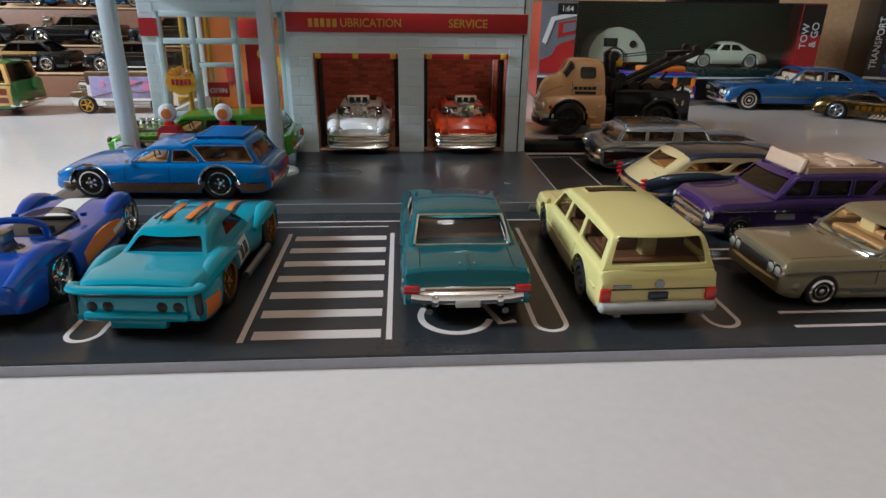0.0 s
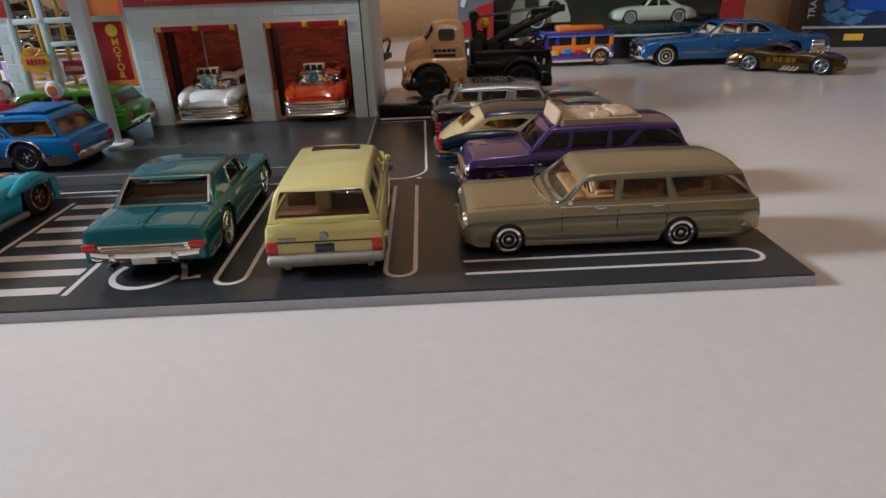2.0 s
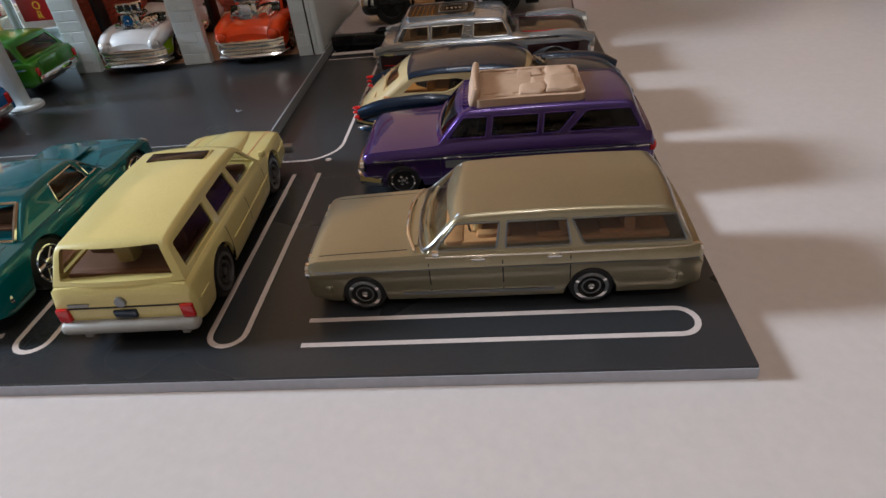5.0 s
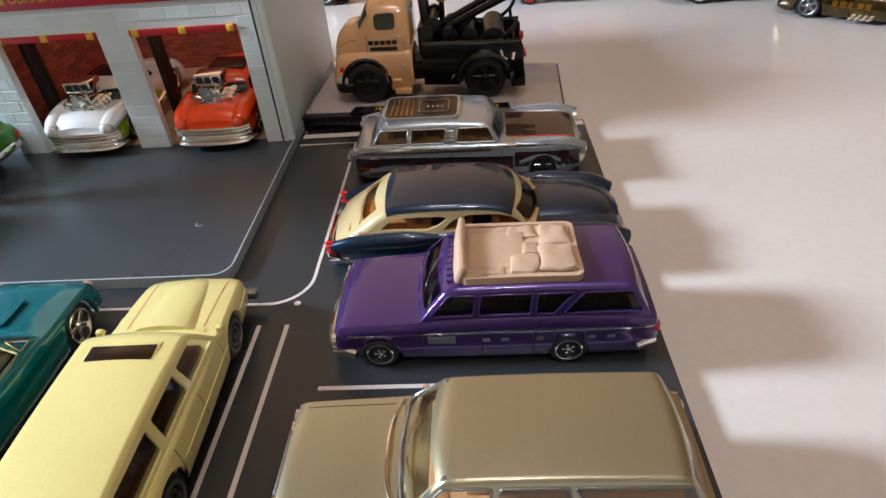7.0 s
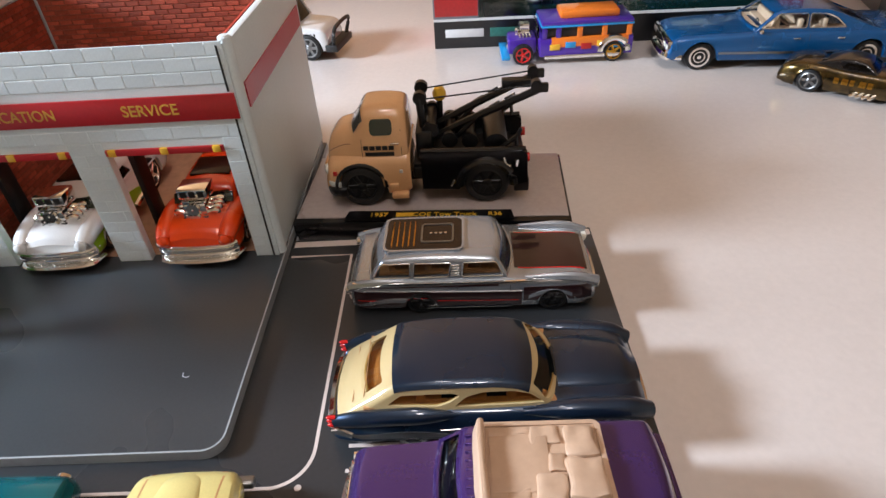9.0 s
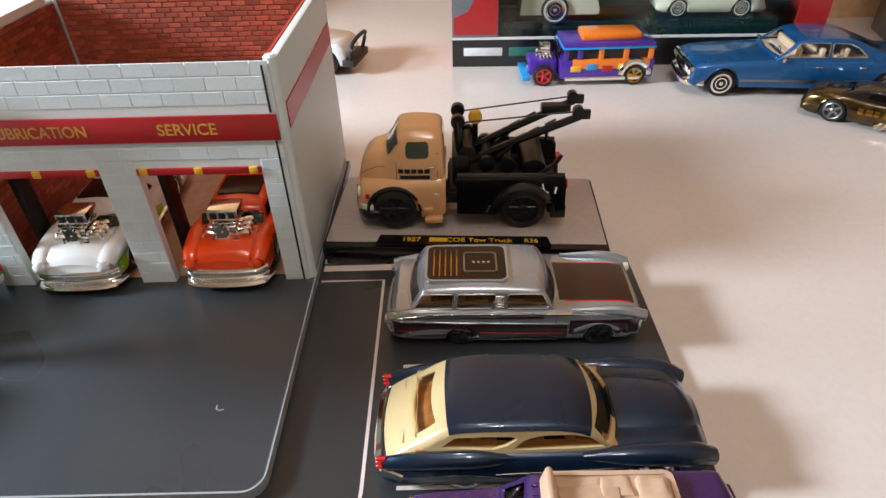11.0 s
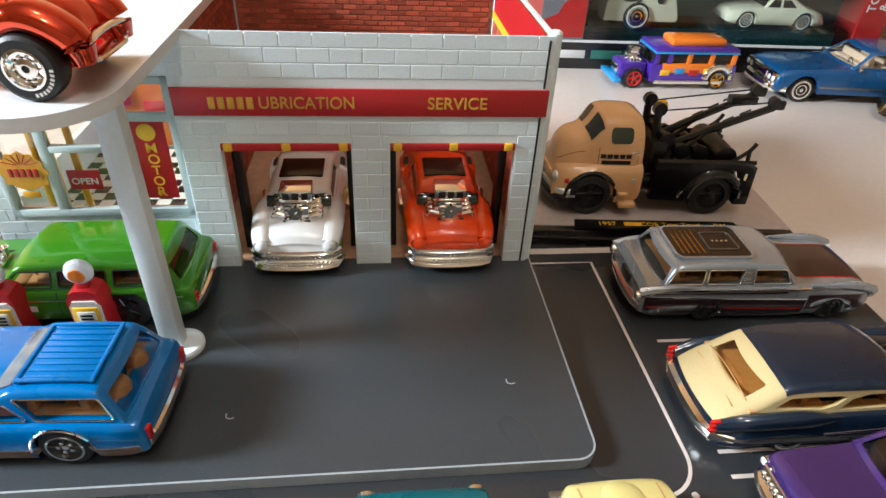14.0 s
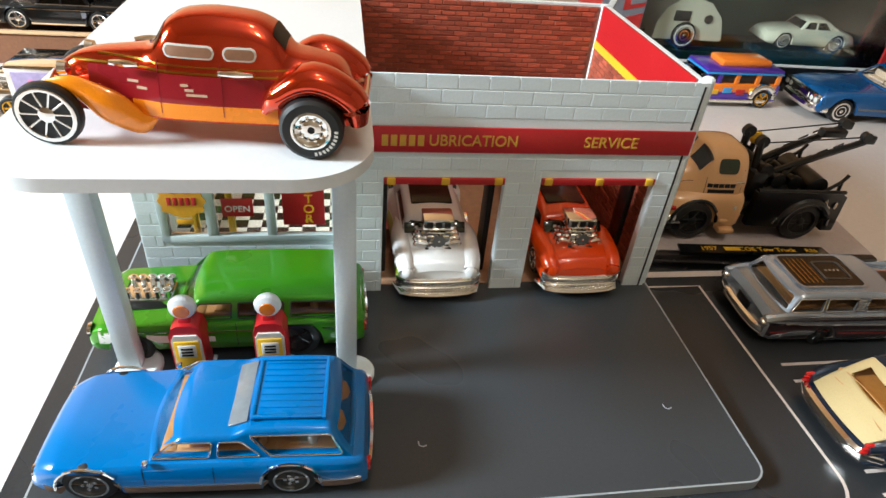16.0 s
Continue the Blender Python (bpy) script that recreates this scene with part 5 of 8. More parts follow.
def build_navy():
    L = 77.0
    c = Car("navy_custom", (68.5, -62.5, 0, 0), "navy and cream low custom die-cast car with tail fins", P["navy"], L,
            ends(L, 6.0, 8.2, [(-37, 6.8), (-31, 9.2), (-24, 11.2), (-10, 11.8), (12, 11.8), (19, 12.2), (30, 11.8), (36, 10.4)]), taper(L, 15.2, 0.88, 0.82, 8), 2.2, (-19, 25.5), (5.0, 3.6), style="white", arch=1.08, shoulder=2.6, crown=1.0, bulge=0.8, skirt=True)
    # cream cabin with a long sloping tailgate, and the navy roof skin over it
    win = [[(-24.6, 13.0), (-12.4, 12.7), (-9.6, 13.6), (-6.8, 15.6), (-8.6, 16.2), (-15, 16.2), (-21.2, 15.8)], [(-8.4, 12.5), (13.2, 12.6), (9.6, 15.4), (6.0, 16.3), (-1.5, 16.3), (-5.4, 15.2)]]
    top = [(-38.6, 7.6), (-36, 9.6), (-32, 12.2), (-28, 14.8), (-24.6, 17.0), (-21.5, 18.3), (-12, 19.0), (0, 18.9), (7, 18.2), (11, 16.8), (14.5, 14.4), (19.0, 11.2)]
    c.greenhouse(7.4, top, 14.2, 11.4, win, [(12.2, 13.0), (10.2, 16.5)], [(8.6, 13.2), (8.0, 16.6)], P["cream"], "glass_amber", "tan", 2.4, 0.9, (2.0, 3.0), 0.8, 0.6, [(-38.6, 0.8), (-32, 0.9), (-22, 0.97), (-10, 1.0), (8, 0.99), (19, 0.95)], (-30.5, 14.0), 11.4)
    c.roof_panel("roof_skin", lambda v: -23.4 + 1.6 * v * v, lambda v: 11.2 - 1.4 * v * v, 9, 35, P["navy"], 0.18, "navy metallic roof skin")
    for x in (-33.5, -30.5):
        part("tailgate_seam", tube(bmesh.new(), [(x + 0.35 * (1 - v * v), 9.4 * v, c.gh.top(x) + 0.55 * (1 - v * v) + 0.12) for v in [i / 4 - 1 for i in range(9)]], 0.12, 5), "tan", c.ob)
    for s in (-1, 1):
        part("tail_fin", tube(bmesh.new(), [(-38, s * 12.4, 8.0), (-30, s * 13.4, 9.8), (-18, s * 13.8, 10.6), (-6, s * 13.8, 10.4)], 2.0, 12, 2.4, [0.7, 1.0, 1.0, 0.3]), P["navy"], c.ob)
        part("front_fender", tube(bmesh.new(), [(39, s * 12.0, 7.4), (33, s * 12.8, 9.4), (22, s * 13.4, 10.6), (8, s * 13.8, 10.8)], 3.0, 12, 3.0, [0.75, 1.0, 0.9, 0.3]), P["navy"], c.ob)
        for z in (7.0, 8.5, 9.8):
            part("tail_light", lathe(bmesh.new(), [(0, -1.0), (0.4, -0.6), (0.6, 0.2), (0.6, 1.5)], "x", 10, (-39.0, s * 12.6, z)), "tail_red", c.ob)
        part("headlight", lathe(bmesh.new(), [(1.7, -1.0), (1.7, 0.3), (1.0, 0.9), (0, 1.1)], "x", 14, (38.4, s * 12.0, 7.6)), "amber", c.ob)
    c.side("side_trim", -12, 33, lambda x: 7.4 + 0.03 * x, lambda x: 7.9 + 0.03 * x, "chrome", 0.2, 20)
    c.side("lower_spear", -36, -4, 5.0, lambda x: 5.0 + 2.2 * math.sin(max(0, min(1, (x + 36) / 32)) * math.pi), "steel", 0.12, 14)
    c.bar("front_bumper", L / 2 - 0.5, 4.6, 13.4, 1.2, 1.5, "chrome", 1.5, 5)
    c.bar("rear_bumper", -L / 2 + 0.2, 4.6, 14.2, 1.7, 2.2, "chrome", 1.2, 5, -1)
    part("hood_bulge", tube(bmesh.new(), [(38.0, 0, 9.0), (33, 0, 11.2), (25, 0, 12.4), (17, 0, 12.4)], 8.8, 20, 2.2, [0.62, 0.95, 1, 1]), P["navy"], c.ob)
    part("grille", box(L / 2 - 0.4, 0, 6.4, 0.9, 12, 2.2, 0.3), "chrome", c.ob)


def build_silver():
    L = 74.0
    c = Car("silver_wagon", (66.6, -15.6, 0, -1.5), "silver die-cast two-door wagon with maroon side graphics", P["silver"], L,
            ends(L, 10.4, 9.4, [(-35, 12.6), (-20, 13.2), (12, 13.0), (16, 12.6), (30, 12.4), (36, 11.2)]), taper(L, 14.6, 0.94, 0.9), 2.4, (-15.8, 24.5), (4.6, 3.8), style="six", rim="gloss_black", arch=0.94, shoulder=1.4)
    win = [[(-2.8, 13.6), (9.4, 13.6), (7.2, 17.9), (-2.4, 17.9)], [(-17.4, 13.6), (-7.0, 13.6), (-6.0, 17.9), (-17.0, 17.9)], [(-29.6, 13.6), (-18.6, 13.6), (-18.2, 17.9), (-27.0, 17.9)]]
    c.greenhouse(12.6, profile(12.6, 19.2, -32.6, -27.6, 8.4, 13.4, 0.6), 13.2, 11.2, win, [(12.0, 13.6), (10.2, 17.9)], [(11.4, 13.6), (9.6, 17.6)], pane="glass_smoke", seats="tan", r=2.0, corner=0.6, bow=(2.0, 2.6))
    for o in win:
        c.frame_trim(o, 0.2, "chrome", corner=0.6)
    sun = part("roof_panel", prism(bmesh.new(), rounded(-26, -8.2, -2.6, 8.2, 2.2), 19.4, 20.5), "smoked_amber", c.ob, "smoked amber roof panel with chrome slats")
    part("panel_frame", ribbon(bmesh.new(), rounded(-26.3, -8.5, -2.3, 8.5, 2.4), 0.7, 19.4, 20.6, True), P["silver"], sun)
    # chrome slats; the lamp's golden reflection is put into their colour
    for i in range(5):
        part("roof_rib", box(-24.0 + 1.7 * i, 0, 20.5, 0.45, 13, 0.4, 0.15), "gold", sun)
    part("roof_hatch", ribbon(bmesh.new(), rounded(-15, -4.6, -5.4, 4.6, 1.0), 0.5, 20.3, 20.8, True), "steel", sun)
    for i in range(4):
        part("roof_rivet", box(-12.2 + 1.5 * i, 0, 20.55, 0.9, 0.8, 0.5, 0.2), "chrome", sun)
    for i in range(5):
        for sd in (-1, 1):
            z = 14.0 + 0.8 * i
            part("pillar_vent", box(-4.9, sd * (c.gh.yside(-4.9, z) + 0.1), z, 2.6, 0.5, 0.35, 0.1), "chrome", c.ob)
    c.side("side_graphic", -36, 15, 3.0, lambda x: 9.7 - 0.02 * (x + 33), P["flame"], 0.1, 40, label="maroon side graphic")
    c.side("red_pinstripe", -35, 14, lambda x: 6.2 - 0.02 * (x + 33), lambda x: 6.45 - 0.02 * (x + 33), "tail_red", 0.16, 30)
    c.side("fender_flash", -34, -12, lambda x: 4.0 + 1.4 * math.sin(math.pi * (x + 34) / 22), lambda x: 5.0 + 2.2 * math.sin(math.pi * (x + 34) / 22), P["silver"], 0.3, 20, label="silver rear fender flash")
    c.side("fender_flash", 17, 30, lambda x: 4.2 + 3.6 * math.sin(math.pi * (x - 14) / 20), lambda x: 5.2 + 4.0 * math.sin(math.pi * (x - 14) / 20), P["silver"], 0.3, 20)
    c.side("belt_chrome", -36, 34, 12.0, 12.5, "chrome", 0.25, 20)
    c.side("pinstripe", -36, 15, lambda x: 9.7 - 0.02 * (x + 33), lambda x: 10.1 - 0.02 * (x + 33), "chrome", 0.16, 20)
    c.side("body_groove", -35, 8, 11.0, lambda x: 11.2 + 0.012 * (x + 35), P["flame"], 0.08, 20)
    c.side("side_graphic", 15.5, 36, 5.0, 10.2, P["flame"], 0.1, 24)
    c.top("hood_graphic", 13, 35, -9, 9, P["flame"], 0.12, 14, "maroon hood graphic with red outline")
    for y in (-9.0, 9.0):
        c.top("pinstripe", 14, 34, y - 0.15, y + 0.15, "tail_red", 0.18)
    for s in (-1, 1):
        part("fender_ridge", tube(bmesh.new(), [(37.5, s * 12.8, 10.6), (30, s * 13.2, 12.6), (16, s * 13.4, 13.0)], 1.5, 8, 1.7, [1, 1, 0.3]), P["silver"], c.ob)
        part("tail_fin", tube(bmesh.new(), [(-37.5, s * 12.8, 10.6), (-30, s * 13.4, 12.2), (-18, s * 13.6, 12.6)], 1.5, 8, 1.6, [1, 0.9, 0.2]), P["silver"], c.ob)
        part("tail_light", lathe(bmesh.new(), [(0, -0.9), (1.3, -0.5), (1.6, 0.4), (1.6, 1.4)], "x", 14, (-38, s * 12.4, 9.2)), "chrome", c.ob)
        part("headlight", lathe(bmesh.new(), [(1.8, -1), (1.8, 0.4), (1.0, 0.9), (0, 1.0)], "x", 14, (37.4, s * 11.8, 9.4)), "lamp_white", c.ob)
        part("side_pipe", tube(bmesh.new(), [(-14, s * 14.0, 2.9), (12, s * 14.0, 2.9)], 0.7, 8), "chrome", c.ob)
    c.bar("front_bumper", L / 2 - 0.5, 5.2, 14.0, 1.3, 1.7, "chrome", 1.4, 6)
    c.bar("rear_bumper", -L / 2 + 0.4, 5.2, 14.4, 1.3, 1.8, "chrome", 1.4, 6, -1)
    part("number_plate", box(-L / 2 - 0.1, 0, 8.4, 0.7, 7, 3, 0.2), "gloss_black", c.ob)
    c.seams((-4.4, 11.5), 4.0, 12)


def build_teal():
    L = 69.0
    c = Car("teal_coupe", (-41.2, -123.0, 0, 90), "teal metallic die-cast two-door hardtop coupe", P["teal"], L,
            ends(L, 10.0, 9.6, [(-33.4, 12.4), (-26, 13.0), (-10, 13.2), (10, 13.2), (14, 12.6), (30, 12.0), (33.5, 11.0)]), taper(L, 14.4, 0.97, 0.95), 3.2, (-17.5, 23.5), (5.8, 4.4), style="five", rim="chrome", arch=1.1, shoulder=1.2)
    win = [[(-5.6, 14.0), (6.4, 14.0), (4.4, 18.2), (-4.6, 18.2)], [(7.2, 14.0), (10.6, 14.0), (6.4, 17.7)]]
    c.greenhouse(12.9, profile(12.9, 19.3, -20.6, -12.8, 6.6, 13.8, 0.4), 12.8, 11.0, win, [(11.2, 14.0), (9.8, 18.2)], [(11.2, 13.7), (10.2, 18.3)], pane="glass_smoke", seats="brown_in", r=1.6, corner=0.5, bow=(0.6, 1.4))
    for o in win:
        c.frame_trim(o, 0.25, "chrome", corner=0.4)
    part("window_surround", box(-20.2, 0, 13.5, 0.9, 22.6, 0.6, 0.25), "chrome", c.ob)
    part("window_surround", box(-13.5, 0, 18.75, 0.8, 20.4, 0.5, 0.2), "chrome", c.ob)
    for s in (-1, 1):
        part("window_surround", tube(bmesh.new(), [(-20.0, s * 11.4, 13.5), (-16.8, s * 10.8, 16.3), (-13.4, s * 10.2, 18.7)], 0.42, 6), "chrome", c.ob)
        part("tail_light", box(-L / 2 - 0.2, s * 12.4, 8.6, 1.2, 3.4, 1.8, 0.3), "tail_red", c.ob)
    c.bar("rear_bumper", -L / 2 + 0.2, 6.6, 14.2, 1.1, 1.6, "chrome", 0.8, 4, -1)
    part("tail_panel", box(-L / 2 - 0.1, 0, 8.6, 0.8, 21, 1.3, 0.2), "chrome", c.ob)
    part("tail_groove", box(-L / 2 - 0.35, 0, 8.6, 0.6, 19, 0.5, 0.1), "brown_in", c.ob)
    plate(c, -L / 2 - 1.4, 5.6, w=5.5, h=1.8)
    c.bar("front_bumper", L / 2 - 0.2, 6.0, 14.0, 1.1, 1.5, "chrome", 0.8, 4)
    c.lamps("headlight", L / 2 - 0.2, (-11.4, 11.4), 9.0, 1.5, "lamp_white", 1, 0.6, rim="chrome")
    c.side("rocker_trim", -10, 16, 3.6, 4.3, "chrome", 0.15, 10)
    c.side("waist_crease", -33, 32, 10.6, 10.9, P["teal"], 0.3, 20)
    c.seams((-4.0, 12.8), 4.6, 12.2)
    for y in (-10.4, 10.4):
        c.top("deck_seam", -33.6, -21.5, y - 0.1, y + 0.1, "dark_in", 0.03)
    c.top("deck_crease", -33.6, -21.5, -0.25, 0.25, P["teal"], 0.25)
    for y in (-1.6, 1.6):
        part("deck_badge", box(-31.5, y, 13.5, 0.5, 0.5, 0.3, 0.1), "chrome", c.ob)
    for s in (-1, 1):
        part("bumper_guard", box(-L / 2 - 1.2, s * 7.2, 6.2, 1.2, 1.6, 2.4, 0.4), "chrome", c.ob)
        part("exhaust_tip", tube(bmesh.new(), [(-L / 2 + 3, s * 8.5, 3.6), (-L / 2 - 0.8, s * 8.5, 3.4)], 0.8, 10), "chrome", c.ob)
    c.top("hood_scoop", 16, 25, -3, 3, P["teal"], 0.8)


def build_yellow():
    L = 71.0
    c = Car("yellow_wagon", (0.4, -124.5, 0, 90.9), "pale yellow die-cast estate car with grey rear bumper", P["yellow"], L,
            ends(L, 11.2, 9.6, [(-34.4, 13.0), (-20, 13.4), (10, 13.2), (14, 12.8), (30, 11.8), (34.2, 10.8)]), [(-L / 2, 12.9), (-L / 2 + 1, 13.3), (-22, 13.5), (0, 13.2), (20, 12.4), (33, 11.4), (L / 2, 10.4)], 3.2, (-21.4, 20.0), (5.4, 4.0), style="disc", rim="steel", arch=1.12, shoulder=1.2)
    win = [[(-1.4, 14.0), (10.2, 14.0), (5.8, 18.9), (-2.0, 18.9)], [(-14.4, 14.0), (-3.2, 14.0), (-3.7, 18.9), (-14.0, 18.9)], [(-31.4, 14.0), (-16.4, 14.0), (-16.0, 18.9), (-30.4, 18.9)]]
    c.greenhouse(13.0, profile(13.0, 20.5, -35.0, -32.4, 6.4, 13.4, 0.5), 12.7, 10.2, win, [(10.8, 14.0), (9.2, 19.1)], [(10.9, 14.1), (9.3, 19.95)], pane="glass_smoke", seats="brown_in", r=1.3, corner=0.6)
    part("seat_divider", box(-27.0, 0.4, 16.2, 4.0, 3.6, 5.6, 0.9), P["yellow"], c.ob)
    part("load_floor", box(-26.0, 0, 13.7, 12.0, 21, 0.8, 0.3), "brown_in", c.ob)
    part("hood_bulge", tube(bmesh.new(), [(34.6, 0, 10.2), (31, 0, 11.5), (24, 0, 12.2), (14.5, 0, 12.9)], 5.2, 16, 1.3, [0.7, 1, 1.15, 1.3]), P["yellow"], c.ob)
    for s in (-1, 1):
        c.top("hood_groove", 15.5, 33.5, s * 8.6 - 0.2, s * 8.6 + 0.2, "tan", 0.04)
    part("wiper_tray", box(14.2, 0, 13.0, 1.2, 19, 0.5, 0.2), P["yellow"], c.ob)
    part("sunroof_frame", box(0.4, 0, 20.8, 5.8, 14.2, 0.5, 0.25), P["yellow"], c.ob)
    part("sunroof", box(0.4, 0, 21.1, 3.8, 13.0, 0.5, 0.2), "smoked_amber", c.ob, "dark sunroof panel")
    part("rear_bumper", box(-L / 2 - 0.3, 0, 4.8, 3.0, 27.0, 2.6, 1.2, seg=4), "bumper_grey", c.ob, "grey rear bumper")
    part("front_bumper", box(L / 2 + 0.2, 0, 4.8, 2.6, 27, 2.4, 0.7), "steel", c.ob)
    for s in (-1, 1):
        part("tail_light", box(-L / 2 - 0.1, s * 12.0, 7.6, 1.2, 2.4, 3.0, 0.3), "tail_red", c.ob)
        part("mirror", box(13.5, s * 13.2, 14.2, 1.4, 1.6, 1.6, 0.4), P["yellow"], c.ob)
    part("number_plate", box(-L / 2 - 0.2, 0, 7.4, 0.8, 4.4, 1.7, 0.2), P["navy"], c.ob, "blue-grey number plate")
    part("rear_valance", box(-L / 2 + 1.2, 0, 3.2, 2.4, 22.0, 1.4, 0.4), "bumper_grey", c.ob)
    for y in (-10.2, 9.0):
        part("bumper_mount", box(-L / 2 - 0.2, y, 3.0, 1.4, 1.6, 1.2, 0.3), "bumper_grey", c.ob)
    part("tailgate_badge", lathe(bmesh.new(), [(1.0, -0.5), (1.1, 0.2), (0.7, 0.3), (0.6, 0), (0, 0)], "x", 16, (-L / 2 - 0.1, 0, 10.2)), "steel", c.ob)
    part("badge_bar", box(-L / 2 - 0.1, 8.4, 9.7, 0.5, 4.0, 0.6), "steel", c.ob)
    part("tailgate_seam", box(-L / 2 - 0.05, 0, 8.9, 0.3, 22, 0.25), "dark_in", c.ob)
    c.seams((11.5, -2.6, -15.4), 4.2, 12.4)
    c.side("side_trim", -33, 33, 8.2, 8.6, P["yellow"], 0.25, 20)
    c.lamps("headlight", L / 2 - 0.8, (-8.0, 8.0), 8.6, 1.6, "lamp_white", 1, 0.6, rim="chrome")


def build_cyan():
    L = 70.0
    c = Car("turquoise_racer", (-108.5, -126.0, 0, 86), "turquoise die-cast racing coupe with orange stripes and round numbers", P["cyan"], L,
            ends(L, 9.0, 6.5, [(-34, 11.8), (-28, 12.6), (-16, 12.8), (-6, 11.2), (8, 11.0), (18, 12.4), (26, 11.0), (33, 8.2)]), [(-L / 2, 12.4), (-L / 2 + 2, 13.4), (-26, 14.2), (-17, 14.0), (-8, 12.2), (4, 11.4), (12, 12.4), (20, 13.8), (27, 13.0), (L / 2, 9.6)], 2.6, (-18.5, 18.8), (6.2, 4.6), style="ring", rim="gold", arch=1.1, shoulder=2.4, crown=0.6, bulge=0.5)
    win = [[(-7.0, 12.6), (6.2, 12.6), (1.6, 16.0), (-5.4, 16.0)]]
    c.greenhouse(11.2, profile(11.2, 17.2, -22.5, -13.0, 2.4, 10.0, 0.7), 10.6, 7.8, win, [(8.8, 12.2), (6.8, 16.0)], [(9.2, 12.2), (7.2, 15.9)], pane="glass_dark", seats="brown_in", r=2.2, crown=0.7, bow=(1.2, 2.4), corner=0.9)
    part("tail_panel", box(-L / 2 - 0.1, 0, 7.6, 0.8, 21.5, 4.4, 0.5), P["cyan"], c.ob)
    part("tail_recess", box(-L / 2 + 0.1, 0, 9.9, 0.9, 22.0, 0.7, 0.2), "dark_in", c.ob)
    for y in (-9.0, -5.6, 5.6, 9.0):
        c.lamps("tail_light", -L / 2 - 0.5, (y,), 7.6, 1.15, "dark_in", -1, 0.4)
    for y in (-3.4, 3.4):
        c.top("racing_stripe", 10, 34, y - 0.9, y + 0.9, P["stripe"], 0.12)
        part("racing_stripe", box(-5.0, y * 0.8, 18.5, 12, 1.7, 0.3, 0.1), P["stripe"], c.ob)
    part("tail_lip", tube(bmesh.new(), [(-L / 2 + 2.0, -13.4, 11.4), (-L / 2 - 0.2, -11.5, 11.2), (-L / 2 - 0.8, 0, 11.5), (-L / 2 - 0.2, 11.5, 11.2), (-L / 2 + 2.0, 13.4, 11.4)], 1.5, 10, 0.8), P["cyan"], c.ob)
    part("tail_bumper", box(-L / 2 - 0.4, 0, 5.4, 1.8, 22.0, 2.2, 0.8), P["cyan"], c.ob)
    for y in (-1.0, 1.0):
        part("stripe_edge", box(-5.0, y * 5.0, 18.5, 12, 0.7, 0.3, 0.1), "gloss_black", c.ob)
        c.top("stripe_edge", 10, 34, y * 5.2 - 0.5, y * 5.2 + 0.5, "gloss_black", 0.12)
    part("rear_skirt", box(-L / 2 + 0.4, 0, 3.6, 2.0, 12, 2.4, 0.5), P["cyan"], c.ob)
    for s in (-1, 1):
        part("quarter_vent", box(-L / 2 + 0.4, s * 13.0, 8.0, 1.4, 1.4, 5.0, 0.4), "dark_in", c.ob)
        part("side_exhaust", tube(bmesh.new(), [(-10, s * 14.8, 3.6), (10, s * 14.8, 3.6)], 0.9, 8), "steel", c.ob)
        part("rear_haunch", tube(bmesh.new(), [(-33, s * 11.8, 9.8), (-19, s * 12.2, 11.6), (-6, s * 12.0, 9.4)], 2.8, 10, 2.4, [0.6, 1, 0.3]), P["cyan"], c.ob)
        part("front_haunch", tube(bmesh.new(), [(30, s * 11.0, 8.4), (19, s * 12.0, 11.2), (8, s * 12.0, 9.0)], 2.8, 10, 2.4, [0.5, 1, 0.3]), P["cyan"], c.ob)
    c.side("door_roundel", -6.5, 2.5, 4.6, 9.8, "tile_white", 0.15, 10, label="white number roundel")
    c.side("number_bar", -5.0, -2.4, 5.6, 8.8, "gloss_black", 0.25, 4)
    c.side("number_bar", -1.4, 1.2, 5.6, 8.8, "gloss_black", 0.25, 4)
    c.side("flank_stripe", -33, -27, 4.0, 8.0, P["stripe"], 0.12, 8)


